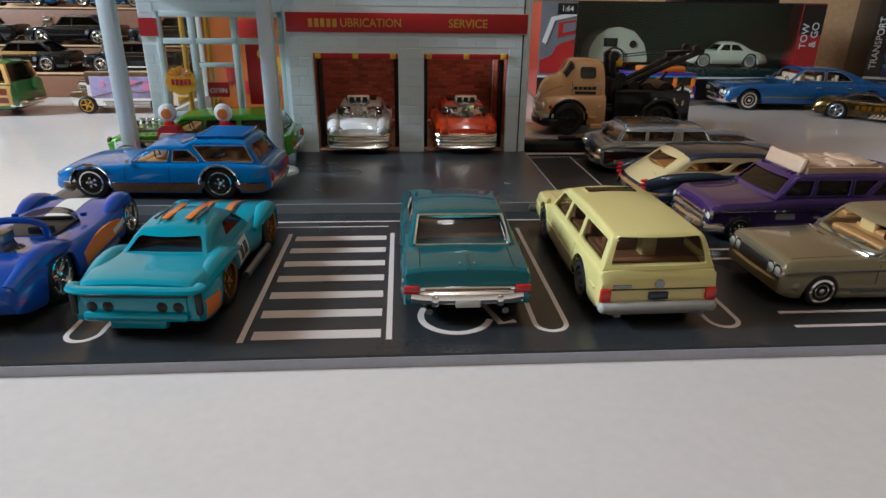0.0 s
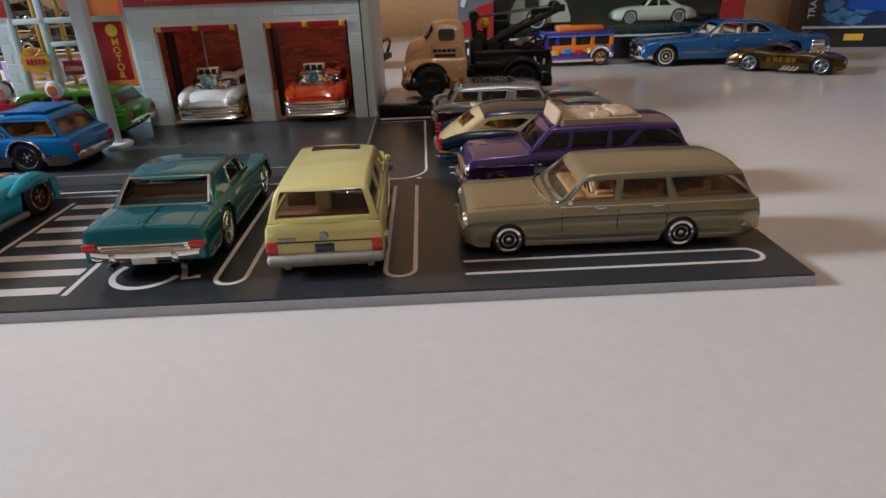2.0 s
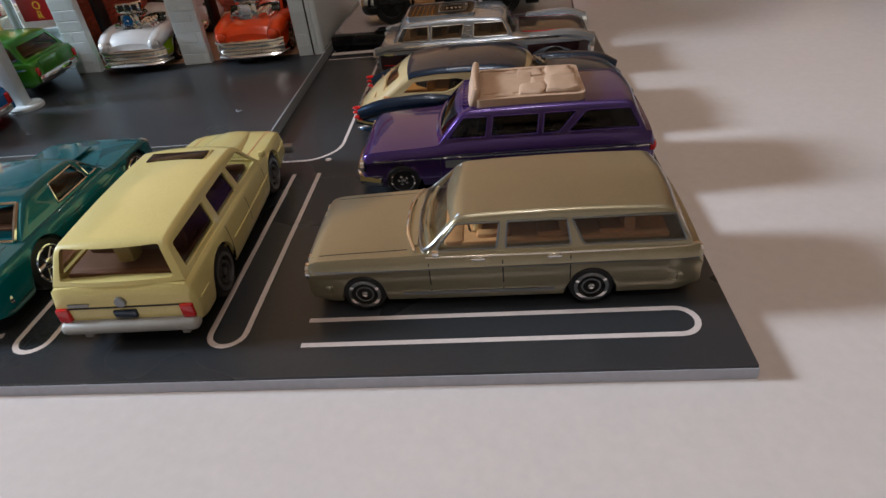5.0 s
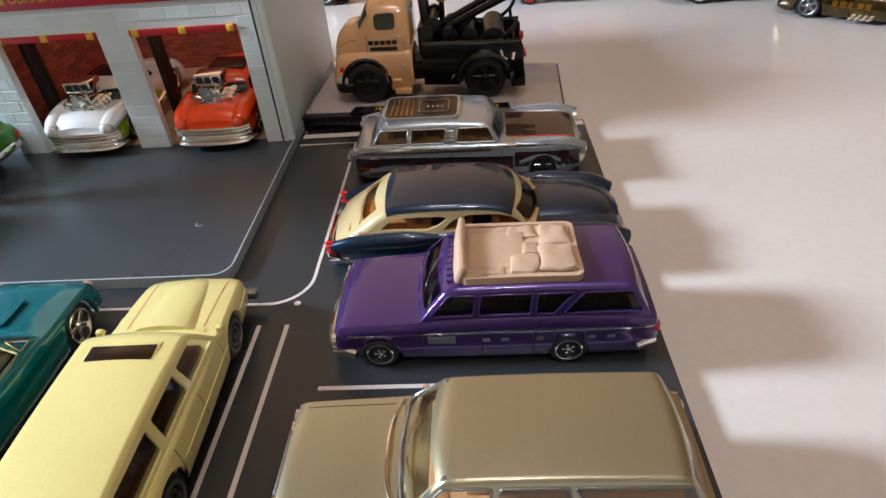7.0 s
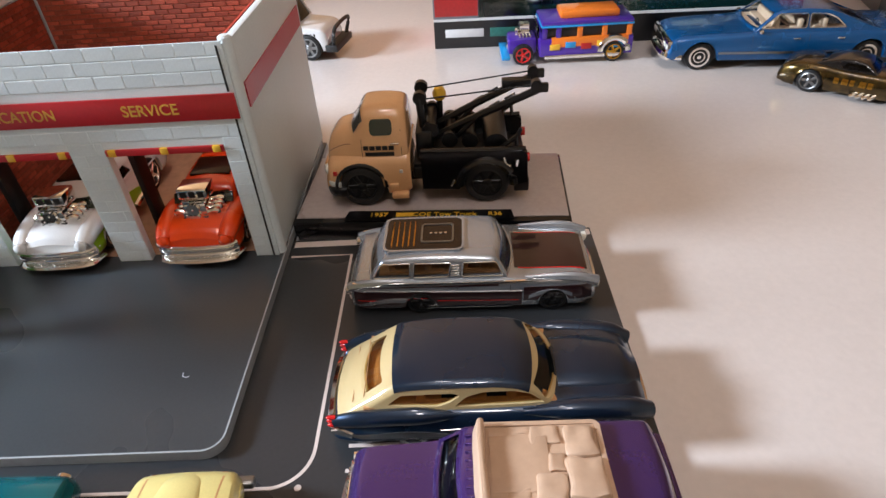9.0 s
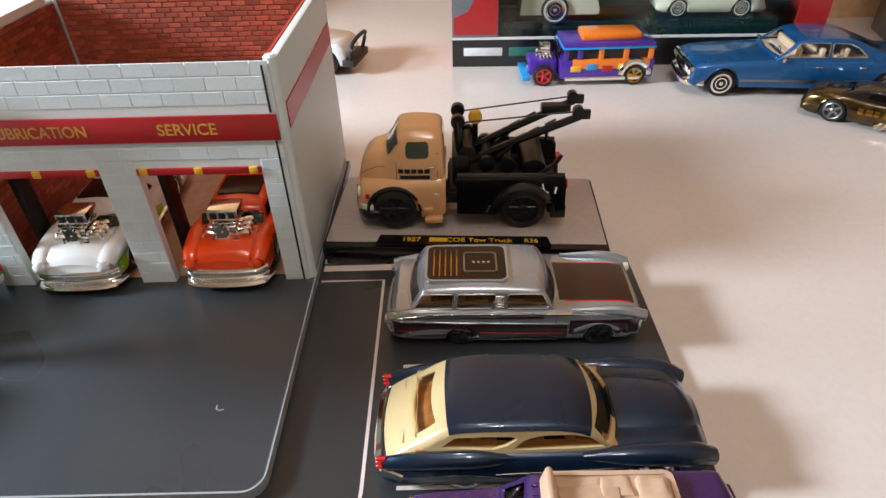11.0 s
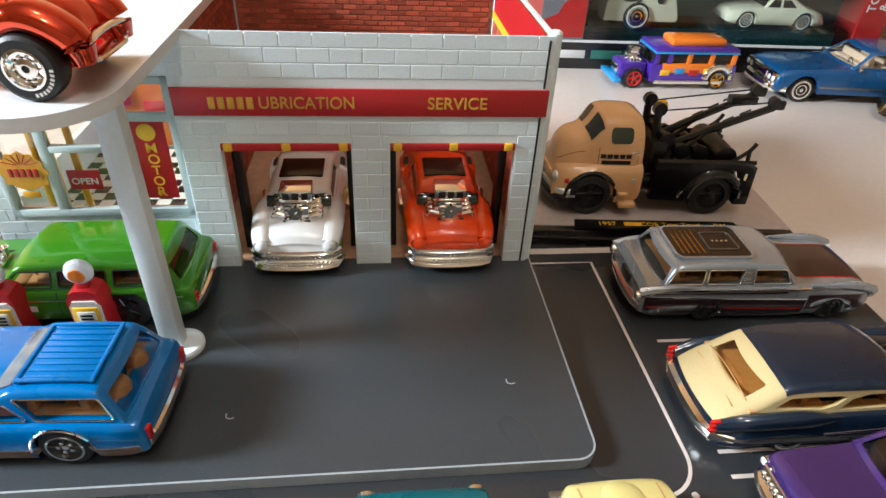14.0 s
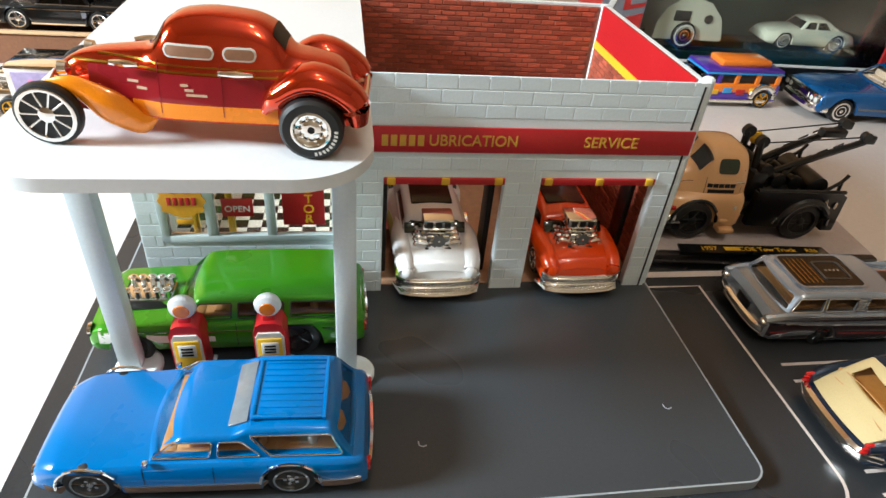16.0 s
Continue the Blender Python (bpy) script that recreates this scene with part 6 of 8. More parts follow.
def build_roadster():
    L = 72.0
    c = Car("blue_roadster", (-151, -121, 0, 92), "blue die-cast open racer with orange and white graphics", P["blue"], L,
            ends(L, 7.0, 6.0, [(-34, 9.6), (-24, 11.8), (-12, 11.0), (6, 10.2), (22, 11.2), (30, 9.4)]), taper(L, 14.8, 0.8, 0.7, 10), 2.4, (-21, 23), (6.2, 5.0), style="five", rim="chrome", arch=1.1, shoulder=2.6, crown=0.4)
    part("cockpit", box(0, 0, 10.7, 14, 15, 1.6, 0.8), "dark_in", c.ob)
    part("seat", box(-5, -3.5, 11.8, 2.4, 6, 3.2, 0.8), "black", c.ob)
    part("roll_hoop", tube(bmesh.new(), [(-9, -7, 10), (-9, -6, 15), (-9, 0, 16.2), (-9, 6, 15), (-9, 7, 10)], 0.9, 8), P["blue"], c.ob)
    part("windscreen", tube(bmesh.new(), [(5, -8, 10.6), (8.5, -5, 12.2), (9.5, 0, 12.8), (8.5, 5, 12.2), (5, 8, 10.6)], 0.3, 6, 1.0), "glass_smoke", c.ob)
    c.engine(-17, 10.5, 0.7, "steel")
    c.top("racing_stripe", 10, 34, -3.5, 3.5, "tile_white", 0.1)
    c.top("racing_stripe", -34, -24, -3.5, 3.5, "tile_white", 0.1)
    for s in (-1, 1):
        part("rear_haunch", tube(bmesh.new(), [(-34, s * 9.8, 8.4), (-21, s * 11.6, 11.8), (-8, s * 11.8, 9.6)], 3.2, 10, 2.6, [0.6, 1, 0.3]), P["blue"], c.ob)
        part("front_haunch", tube(bmesh.new(), [(33, s * 9.6, 7.6), (23, s * 11.6, 11.2), (10, s * 11.8, 9.0)], 3.2, 10, 2.6, [0.5, 1, 0.3]), P["blue"], c.ob)
    c.side("flame_graphic", -10, 14, lambda x: 4.4 + 0.05 * (x + 10), lambda x: 9.4 - 0.02 * (x - 4) ** 2 / 2, P["stripe"], 0.15, 16, label="orange flame graphic")
    trim_roadster(c)


def trim_roadster(c):
    for s in (-1, 1):
        c.side("white_flash", 8, 24, lambda x: 6.0 + 0.1 * (x - 8), lambda x: 7.2 + 0.1 * (x - 8), "tile_white", 0.2, 10, sides=(s,))
        part("side_pipe", tube(bmesh.new(), [(-10, s * 15.0, 3.4), (0, s * 15.2, 3.2), (10, s * 14.8, 3.4)], 0.8, 8), "steel", c.ob)
        part("mirror", box(6.5, s * 8.8, 12.4, 1.2, 1.6, 1.2, 0.4), c.paint, c.ob)
    part("dash_panel", box(5.2, 0, 11.6, 1.4, 13, 1.6, 0.4), "black", c.ob)
    part("tail_panel", box(-c.L / 2 + 0.2, 0, 6.4, 0.8, 16, 2.6, 0.3), "dark_in", c.ob)
    for y in (-6, -3.5, 3.5, 6):
        part("tail_light", lathe(bmesh.new(), [(0, -0.8), (1.0, -0.6), (1.0, 0.4)], "x", 12, (-c.L / 2, y, 6.6)), "tail_red", c.ob)


def build_olds():
    L = 73.0
    c = Car("blue_wagon", (-136.2, -57.3, 3.3, 177.5), "bright blue die-cast wagon with raised roof and wood trim", P["olds"], L,
            ends(L, 9.6, 8.0, [(-35.2, 12.0), (-20, 12.6), (10, 12.4), (15, 12.0), (30, 11.2), (35.2, 9.4)]), taper(L, 14.8, 0.94, 0.86, 7), 2.4, (-19.3, 24.0), (5.8, 4.2), style="ring", rim="chrome", arch=1.1, shoulder=1.6)
    win = [[(-2.0, 12.9), (10.4, 12.9), (5.2, 16.8), (-2.8, 16.8)], [(-13.0, 12.9), (-3.6, 12.9), (-4.2, 16.8), (-9.0, 16.8)], [(-31.0, 12.9), (-15.0, 12.9), (-10.7, 18.25), (-28.2, 18.25)]]
    top = [(-34.0, 12.0), (-32.2, 14.6), (-29.6, 18.4), (-28.0, 19.6), (-20, 20.0), (-10.6, 19.7), (-6.6, 18.2), (0, 18.1), (4.4, 17.7), (6.0, 16.9), (9.6, 14.4), (13.6, 12.0)]
    c.greenhouse(11.8, top, 13.2, 11.2, win, [(11.6, 12.9), (10.0, 16.7)], [(11.4, 13.0), (9.9, 18.1)], seats="tan", r=1.3, corner=0.7, bow=(0.8, 2.4))
    for o in win:
        c.frame_trim(o, 0.22, "chrome", corner=0.7)
    vis = part("vista_roof", box(-19.0, 0, 20.3, 15.6, 17.0, 0.7, 0.3), P["olds"], c.ob, "raised ribbed rear roof")
    for i in range(9):
        part("roof_rib", box(-19.2, -7.6 + 1.9 * i, 20.7, 14.0, 0.7, 0.5, 0.2), P["olds"], vis)
    for s in (-1, 1):
        part("roof_rail", box(-19.0, s * 8.6, 20.8, 16.4, 0.9, 0.8, 0.3), P["olds"], c.ob)
        part("mirror", box(11.0, s * 14.4, 13.2, 1.2, 1.4, 1.2, 0.3), "chrome", c.ob)
    part("roof_rail", box(-26.8, 0, 20.8, 1.0, 18.6, 0.9, 0.35), P["olds"], c.ob)
    part("roof_rail", box(-11.2, 0, 20.6, 1.0, 18.6, 0.9, 0.35), P["olds"], c.ob)
    part("vista_window", box(-8.2, 0, 19.3, 4.6, 18.2, 0.6, 0.25, Matrix.Translation((-8.6, 0, 18.7)) @ Matrix.Rotation(radians(20), 4, "Y") @ Matrix.Translation((8.6, 0, -18.7))), "skylight", c.ob, "pale skylight strip")
    for x, y, r in ((-29, -5, 3.0), (-28, 4, 3.4), (-23, -4, 2.8), (-22, 5, 3.0)):
        part("luggage_lump", lathe(bmesh.new(), [(r, 0), (r * 0.9, 1.8), (r * 0.6, 3.0), (0, 3.6)], "z", 10, (x, y, 12.8)), "tan", c.ob)
    c.side("wood_trim", -35, 33.5, 2.8, 6.0, P["wood"], 0.12, 24, label="wood-grain lower trim")
    c.side("chrome_moulding", -35, 33.5, 6.0, 6.4, "chrome", 0.18, 24)
    c.seams((12, -2.8, -14.5), 6.8, 11.6)
    for s in (-1, 1):
        for a, r in ((-19.3, 5.6), (24.0, 5.6)):
            part("arch_trim", tube(bmesh.new(), [(a + r * 1.2 * math.cos(u), s * (c.width(a) + 0.3), r + r * 1.2 * math.sin(u)) for u in [math.pi * i / 12 for i in range(13)]], 0.35, 6), "chrome", c.ob)
    c.bar("rear_bumper", -L / 2 + 0.2, 5.0, 14.0, 1.0, 1.5, "chrome", 0.8, 5, -1)
    c.bar("front_bumper", L / 2 - 0.4, 4.8, 13.2, 1.0, 1.4, "chrome", 0.8, 5)
    c.lamps("headlight", L / 2 - 0.8, (-11, -8.4, 8.4, 11), 7.6, 1.2, "lamp_white", 1, 0.6, rim="chrome")
    c.lamps("tail_light", -L / 2 + 0.1, (-12, 12), 8.0, 1.0, "tail_red", -1, 0.8, (1.8, 3.6))


def build_green():
    L = 73.5
    c = Car("green_wagon", (-136.5, -14.5, 3.3, 180), "lime green die-cast drag wagon with exposed chrome engine", P["green"], L,
            ends(L, 12.6, 11.0, [(-35.5, 13.6), (-20, 14.0), (10, 13.8), (16, 13.4), (33, 12.6), (35.5, 11.4)]), taper(L, 14.2, 0.94, 0.92), 4.6, (-17.5, 26), (5.4, 3.6), (6.8, 4.6), style="five", rim="gloss_black", arch=1.12, shoulder=1.3)
    win = [[(-0.6, 14.6), (11.4, 14.6), (7.4, 19.1), (-1.0, 19.1)], [(-14.4, 14.6), (-2.4, 14.6), (-2.6, 19.1), (-14.8, 19.1)], [(-31.4, 14.6), (-16.4, 14.6), (-16.6, 19.1), (-28.8, 19.1)]]
    c.greenhouse(13.5, profile(13.5, 20.6, -34.4, -29.8, 8.2, 14.8, 0.5), 13.1, 11.1, win, [(11.4, 14.6), (10.0, 19.2)], [(10.8, 14.6), (9.6, 19.0)], pane="glass_smoke", seats="tan", r=1.5, corner=0.6)
    for o in win:
        c.frame_trim(o, 0.2, "dark_in", corner=0.6)
    part("engine_bay", box(23, 0, 13.2, 15, 14, 1.2, 0.4), "black", c.ob)
    block = part("engine_block", box(23, 0, 13.6, 13, 8.0, 2.6, 0.6), "chrome", c.ob)
    for i in range(5):
        for y in (-3.0, 3.0):
            part("intake_trumpet", lathe(bmesh.new(), [(0.9, 0), (0.8, 2.0), (1.3, 3.0), (0.9, 3.0), (0.5, 1.5), (0, 1.4)], "z", 12, (17.8 + 2.6 * i, y, 14.4)), "chrome", block)
    c.side("silver_graphic", 4, 34, lambda x: 8.0, lambda x: 9.8 + 0.05 * (x - 4), "tile_white", 0.1, 12, label="white graphic")
    c.side("side_trim", -34, 34, 11.2, 11.6, "chrome", 0.12, 24)
    c.seams((-1.8, -15.5, 12.8), 6.0, 13.8)
    c.bar("rear_bumper", -L / 2 + 0.2, 7.0, 13.4, 1.0, 1.4, "chrome", 0.8, 4, -1)
    c.bar("front_bumper", L / 2 - 0.2, 7.0, 13.2, 1.0, 1.4, "chrome", 0.8, 4)
    c.lamps("headlight", L / 2, (-10.8, 10.8), 10.4, 1.6, "lamp_white", 1, 0.6, rim="chrome")
    c.lamps("tail_light", -L / 2, (-12, 12), 10.0, 1.0, "tail_red", -1, 0.6, (1.6, 3.0))
    part("tailgate", box(-L / 2 + 0.1, 0, 11.0, 0.8, 19, 5.2, 0.4), P["green"], c.ob)


def build_gasser(name, x, y, paint_mat, label, flames=None):
    L = 72.0
    c = Car(name, (x, y, 3.3, -90), label, paint_mat, L,
            ends(L, 8.0, 9.5, [(-34, 11.0), (-20, 13.0), (8, 14.0), (14, 14.2), (28, 13.6), (34, 12.0)]), taper(L, 13.6, 0.85, 0.9, 8), 4.0, (-18, 22), (5.4, 3.8), (6.8, 4.6), style="five", rim="chrome", arch=1.1, shoulder=3.6, crown=2.0, bulge=0.8)
    win = [[(-8.0, 14.6), (17.0, 14.6), (14.0, 18.2), (-5.5, 18.2)]]
    c.greenhouse(13.4, profile(13.4, 19.6, -25.0, -11.0, 15.4, 21.4, 0.8), 11.6, 9.0, win, [(10.2, 14.5), (8.4, 18.2)], [(8.2, 14.8), (7.2, 17.8)], paint_mat, "glass_green", "dark_in", 2.6, 0.8, (2.0, 1.6))
    part("roof_window", box(3.0, 0, 20.7, 13.0, 14.6, 1.0, 0.45), "smoked_amber", c.ob, "dark smoked roof window")
    for s in (-1, 1):
        part("front_fender", tube(bmesh.new(), [(35, s * 10.4, 10.4), (30, s * 11.0, 12.2), (20, s * 11.6, 13.0), (6, s * 11.8, 12.2)], 3.4, 12, 3.0, [0.85, 1.0, 1.0, 0.3]), paint_mat, c.ob)
        part("headlight", lathe(bmesh.new(), [(2.0, -0.8), (2.0, 0.5), (1.3, 1.2), (0, 1.5)], "x", 16, (36.4, s * 10.4, 10.6)), paint_mat, c.ob)
        part("side_pipe", tube(bmesh.new(), [(4, s * 14.4, 5.2), (-3, s * 15.0, 6.6), (-4.5, s * 15.2, 7.0)], 1.3, 8), "chrome", c.ob)
    for s in (-1, 1):
        part("screen_pane", box(19.2, s * 7.8, 17.0, 0.9, 5.2, 3.8, 0.35, Matrix.Translation((19.2, 0, 17)) @ Matrix.Rotation(radians(-38), 4, "Y") @ Matrix.Translation((-19.2, 0, -17))), "bottle_green", c.ob, "dark green windscreen pane")
    c.engine(23.6, 14.8, 1.22)
    part("hood_hole", box(24.2, 0, 14.8, 11, 9, 1.2, 0.5), "black", c.ob)
    part("hood_bulge", tube(bmesh.new(), [(34.5, 0, 10.6), (30, 0, 12.8), (22, 0, 13.6), (14, 0, 14.2)], 5.6, 16, 2.6, [0.7, 1, 1, 0.8]), paint_mat, c.ob)
    c.bar("front_bumper", L / 2 + 0.4, 3.4, 14.0, 1.5, 0.8, "chrome", 1.6, 5)
    gr = part("grille", tube(bmesh.new(), [(L / 2 - 2.2, -13.2, 6.0), (L / 2 - 0.2, -10, 6.0), (L / 2 + 0.5, 0, 6.0), (L / 2 - 0.2, 10, 6.0), (L / 2 - 2.2, 13.2, 6.0)], 1.0, 10, 2.6), "chrome", c.ob, "chrome toothed grille")
    for zz, rr in ((8.5, 0.7), (5.9, 0.4)):
        part("grille_bar", tube(bmesh.new(), [(L / 2 - 1.5, -13.6, zz), (L / 2 + 0.8, -10, zz), (L / 2 + 1.5, 0, zz), (L / 2 + 0.8, 10, zz), (L / 2 - 1.5, 13.6, zz)], rr, 8), "chrome", gr)
    for i in range(18):
        yy = -10.6 + 1.25 * i
        for zz in (7.1, 4.7):
            part("grille_tooth", lathe(bmesh.new(), [(0, 1.5), (0.4, 1.35), (0.62, 0.9), (0.5, 0)], "x", 10, (L / 2 + 0.5 - 0.012 * yy * yy, yy, zz)), "chrome", gr)
    if flames:
        c.side("flame_graphic", -4, 33, 5.0, lambda x: 12.4 - 0.006 * (x - 18) ** 2, flames, 0.15, 16, label="green flame graphic")
    return c


def build_rod():
    t = thing("hot_rod", -128.4, -35.5, 78.6, 176, "candy red and orange die-cast hot rod coupe on the canopy", "toy car")
    t.matrix_world = t.matrix_world @ Matrix.Scale(0.87, 4)
    h = Hull("body", t, P["rod"], [(-31.0, 10), (-29.4, 15.0), (-26.0, 18.2), (-20.5, 19.4), (-17.4, 19.8), (-15.2, 22.2), (-13, 25.0), (-8.5, 26.8), (-1, 27.4), (5, 26.8), (8.6, 25.2), (11.5, 21.4), (13.6, 19.4), (28, 17.0), (34, 13.6), (36.5, 10.5)],
             [(-31.0, 6.8), (-27, 9.4), (-18, 10.2), (-2, 10.2), (9, 9.6), (18, 7.6), (30, 5.6), (36.5, 2.6)], 5.6, 3.2, 0.16)
    h.strip("maroon_flank", -20, 26, 9.2, 15.4, P["maroon"], 0.18, 24, label="maroon flank band")
    h.strip("orange_flank", -14, 17, 6.0, 9.3, P["rod_orange"], 0.22, 20, label="orange lower flank")
    h.strip("belt_line", -20, 30, 15.8, 16.2, "gold", 0.25, 24)
    h.strip("belt_line", -20, 24, 17.2, 17.5, "gold", 0.25, 24)
    for x0, x1 in ((-1.2, 8.6), (-9.8, -3.6)):
        h.window("window_surround", x0 - 0.4, x1 + 0.4, 18.9, 21.6, 1.3, "lamp_white", 0.2)
        h.window("side_window", x0, x1, 19.25, 21.25, 1.0, "brown_in", 0.32)
    h.over("windscreen", 9.2, 11.4, 52, 128, "glass_dark", 0.15)
    h.over("rear_window", -15.8, -13.4, 66, 114, "dark_in", 0.15)
    for x in (-2.6, 10.6):
        h.strip("door_seam", x, x + 0.2, 7, 18.0, P["maroon"], 0.27, 1)
    for s in (-1, 1):
        part("rear_fender", tube(bmesh.new(), [(-31.4, s * 9.6, 7.0), (-29.8, s * 9.6, 12.6), (-22.0, s * 9.6, 16.4), (-14.6, s * 9.4, 12.6), (-11.0, s * 9.0, 8.4)], 5.0, 20, 3.6, [0.6, 0.95, 1, 0.8, 0.3]), P["rod"], t)
        part("front_fender", tube(bmesh.new(), [(33, s * 9.4, 12.6), (27, s * 9.6, 12.0), (21, s * 9.6, 8.0), (16, s * 9.2, 4.6), (12.5, s * 8.6, 5.2)], 1.8, 14, 3.4, [0.2, 0.7, 1.1, 0.8, 0.15]), P["rod_orange"], t)
        part("headlight", lathe(bmesh.new(), [(0, -1.6), (1.4, -1.0), (1.7, 0.6), (0, 1.0)], "x", 14, (30, s * 7.0, 15.0)), "chrome", t)
        part("door_handle", tube(bmesh.new(), [(-9.4, s * 10.0, 16.6), (-6, s * 10.3, 16.8), (-2.4, s * 10.3, 16.8)], 0.8, 8, 0.7, [0.5, 1, 0.7]), "chrome", t)
        part("hood_scoop", tube(bmesh.new(), [(14.0, s * 8.8, 17.2), (17.0, s * 8.4, 17.2), (20.0, s * 7.6, 17.0)], 0.9, 8, 0.8, [0.5, 1, 0.7]), "chrome", t)
        for x0, x1, z0 in ((4.4, 6.0, 13.2), (3.4, 5.2, 12.2), (0.6, 5.0, 11.2), (15.2, 17.6, 12.8), (13.4, 15.6, 11.6)):
            h.strip("script_bar", x0, x1, z0, z0 + 0.5, P["luggage"], 0.3, 4, sides=(s,))
        w = add_wheel(t, -21.5, s * 12.4, 7.0, 7.0, 6.0, "dish", "chrome")
        for i in range(9):
            q = Matrix.Rotation(radians(100 + 10 * i), 4, "Y")
            part("tyre_lettering_bar", box(5.4, 3.02, 0, 0.8, 0.12, 0.55, 0, q), "tile_white", w)
        add_wheel(t, 33.0, s * 11.6, 6.8, 6.8, 3.0, "wire", "chrome")
    part("rear_bumper", tube(bmesh.new(), [(-29, -7, 8), (-32.4, -7.5, 7.0), (-32.8, -7.5, 11.5), (-32.8, 7.5, 11.5), (-32.4, 7.5, 7.0), (-32.8, -7.2, 7.0)], 0.7, 8), "chrome", t)
    part("front_axle", tube(bmesh.new(), [(33.0, -11, 6.8), (33.0, 11, 6.8)], 0.8, 8), "chrome", t)
    part("rear_axle", tube(bmesh.new(), [(-21.5, -11, 7.0), (-21.5, 11, 7.0)], 1.0, 8), "black", t)
    part("grille", box(34.6, 0, 9.0, 1.2, 6.6, 5.0, 0.6), "gold", t)


for build in (build_grey, build_purple, build_navy, build_silver, build_teal, build_yellow, build_cyan, build_roadster, build_olds, build_green, build_rod):
    build()
build_gasser("white_gasser", -74.8, 32.0, P["white"], "pearl white die-cast hot rod with chrome engine in a repair bay", P["lime"])
build_gasser("orange_gasser", -25.8, 32.0, P["orange"], "orange die-cast hot rod with chrome engine in a repair bay")


M["window_green"] = material("dark_green_glazing", "1c2c22", 0.12, coat=0.8, vary=0.2)
M["plinth_top"] = material("grey_printed_plinth", "a89b96", 0.3, coat=0.4, vary=0.1, blotch=25)


# ---- tow truck on its display base ----
def build_tow_truck():
    b = thing("truck_plinth", 54.2, 37.2, -3, -3.6, "grey-topped black display base with yellow printed plate", "plinth")
    part("base_block", box(0, 0, 4.2, 102, 49, 8.4, 0.8), "gloss_black", b)
    part("base_top", box(0, 1.2, 8.6, 100, 46, 0.5, 0.2), "plinth_top", b, "grey printed top")
    pl = part("name_plate", prism(bmesh.new(), [(-31.5, -24.2), (30.5, -24.2), (29.5, -18.6), (-30.5, -18.6)], 8.86, 9.5), "gloss_black", b)
    m = Matrix.Translation((-0.5, -21.4, 9.5))
    text_mesh("lettering", "1957", 2.5, 0.06, "sign_yellow", pl, m @ Matrix.Translation((-18.5, 0, 0.06)))
    part("lettering_bar", box(-9.0, 0, 0.1, 6.2, 2.3, 0.2, 0, m), "sign_yellow", pl)
    text_mesh("lettering", "COE Tow Truck", 2.5, 0.06, "sign_yellow", pl, m @ Matrix.Translation((5.6, 0, 0.06)))
    text_mesh("lettering", "R36", 2.3, 0.06, "sign_yellow", pl, m @ Matrix.Translation((24, 0, 0.06)))
    L = 32.0
    tan = P["tan"]
    c = Car("tow_truck", (31.0, 39.5, 5.9, 178.5), "tan and black die-cast tow truck on a display plinth", tan, L,
            ends(L, 19.6, 13.0, [(-14.5, 20.2), (0, 20.0), (5.0, 19.2), (11, 18.2), (14.6, 16.6)]),
            [(-L / 2, 14.6), (-L / 2 + 1, 15.0), (2, 15.2), (9, 14.8), (13.5, 13.8), (15.2, 12.2), (L / 2, 11.4)], 5.2, (-43.5, 2.5), (8.2, 5.4), style="six", rim="black", arch=1.14, shoulder=3.0, crown=1.0, bulge=0.4, track=15.4, category="toy truck")
    t = c.ob
    h = Hull("cab_shell", t, tan, [(-15.4, 33.0), (-14.6, 35.4), (-11.5, 36.5), (-5, 36.9), (-0.6, 36.5), (1.0, 35.3), (2.6, 32.6), (4.4, 30.0), (6.2, 28.8), (9.6, 28.0), (12.8, 25.6), (14.8, 21.6), (16.0, 14.0)],
             [(-15.4, 13.8), (-12, 14.6), (-2, 14.5), (3, 13.6), (6.5, 12.4), (10, 11.2), (13, 9.4), (16.0, 6.4)], 8.0, 4.2, 0.15, 64, label="rounded tan cab and hood")
    h.window("window_surround", -10.9, -1.9, 27.2, 33.6, 1.8, P["tan"], 0.16)
    h.window("door_window", -10.4, -2.4, 27.7, 33.1, 1.5, "window_green", 0.28)
    h.strip("hood_seam", 5.4, 14.6, lambda x: 23.6 - 0.05 * (x - 5) ** 2, lambda x: 23.85 - 0.05 * (x - 5) ** 2, "brown_in", 0.05, 12)
    # opaque grey under the glass; the windscreen's pale reflection is put into its colour
    for a0, a1 in ((47, 88), (92, 133)):
        h.over("windscreen", lambda a: 1.0 - 2.2 * abs(math.cos(a)) ** 2, lambda a: 4.9 - 2.2 * abs(math.cos(a)) ** 2, a0, a1, "skylight", 0.12)
        h.over("windscreen_glass", lambda a: 1.0 - 2.2 * abs(math.cos(a)) ** 2, lambda a: 4.9 - 2.2 * abs(math.cos(a)) ** 2, a0, a1, "glass_smoke", 0.3)
    h.strip("door_seam", -13.3, -13.1, 9, 36, "dark_in", 0.03, 1)
    h.strip("door_seam", 1.0, 1.2, 17, 26, "dark_in", 0.03, 1)
    for k in (0, 1):
        for s in (-1, 1):
            n = 5 if k == 0 else 1
            for i in range(n):
                w = 1.9 if k == 0 else 10.5
                h.patch("door_print", [(-10.6 + 2.3 * i, 22.4 - 2.2 * k), (-10.6 + 2.3 * i + w, 22.4 - 2.2 * k), (-10.6 + 2.3 * i + w, 23.9 - 2.3 * k), (-10.6 + 2.3 * i, 23.9 - 2.3 * k)], "black", 0.25, sides=(s,))
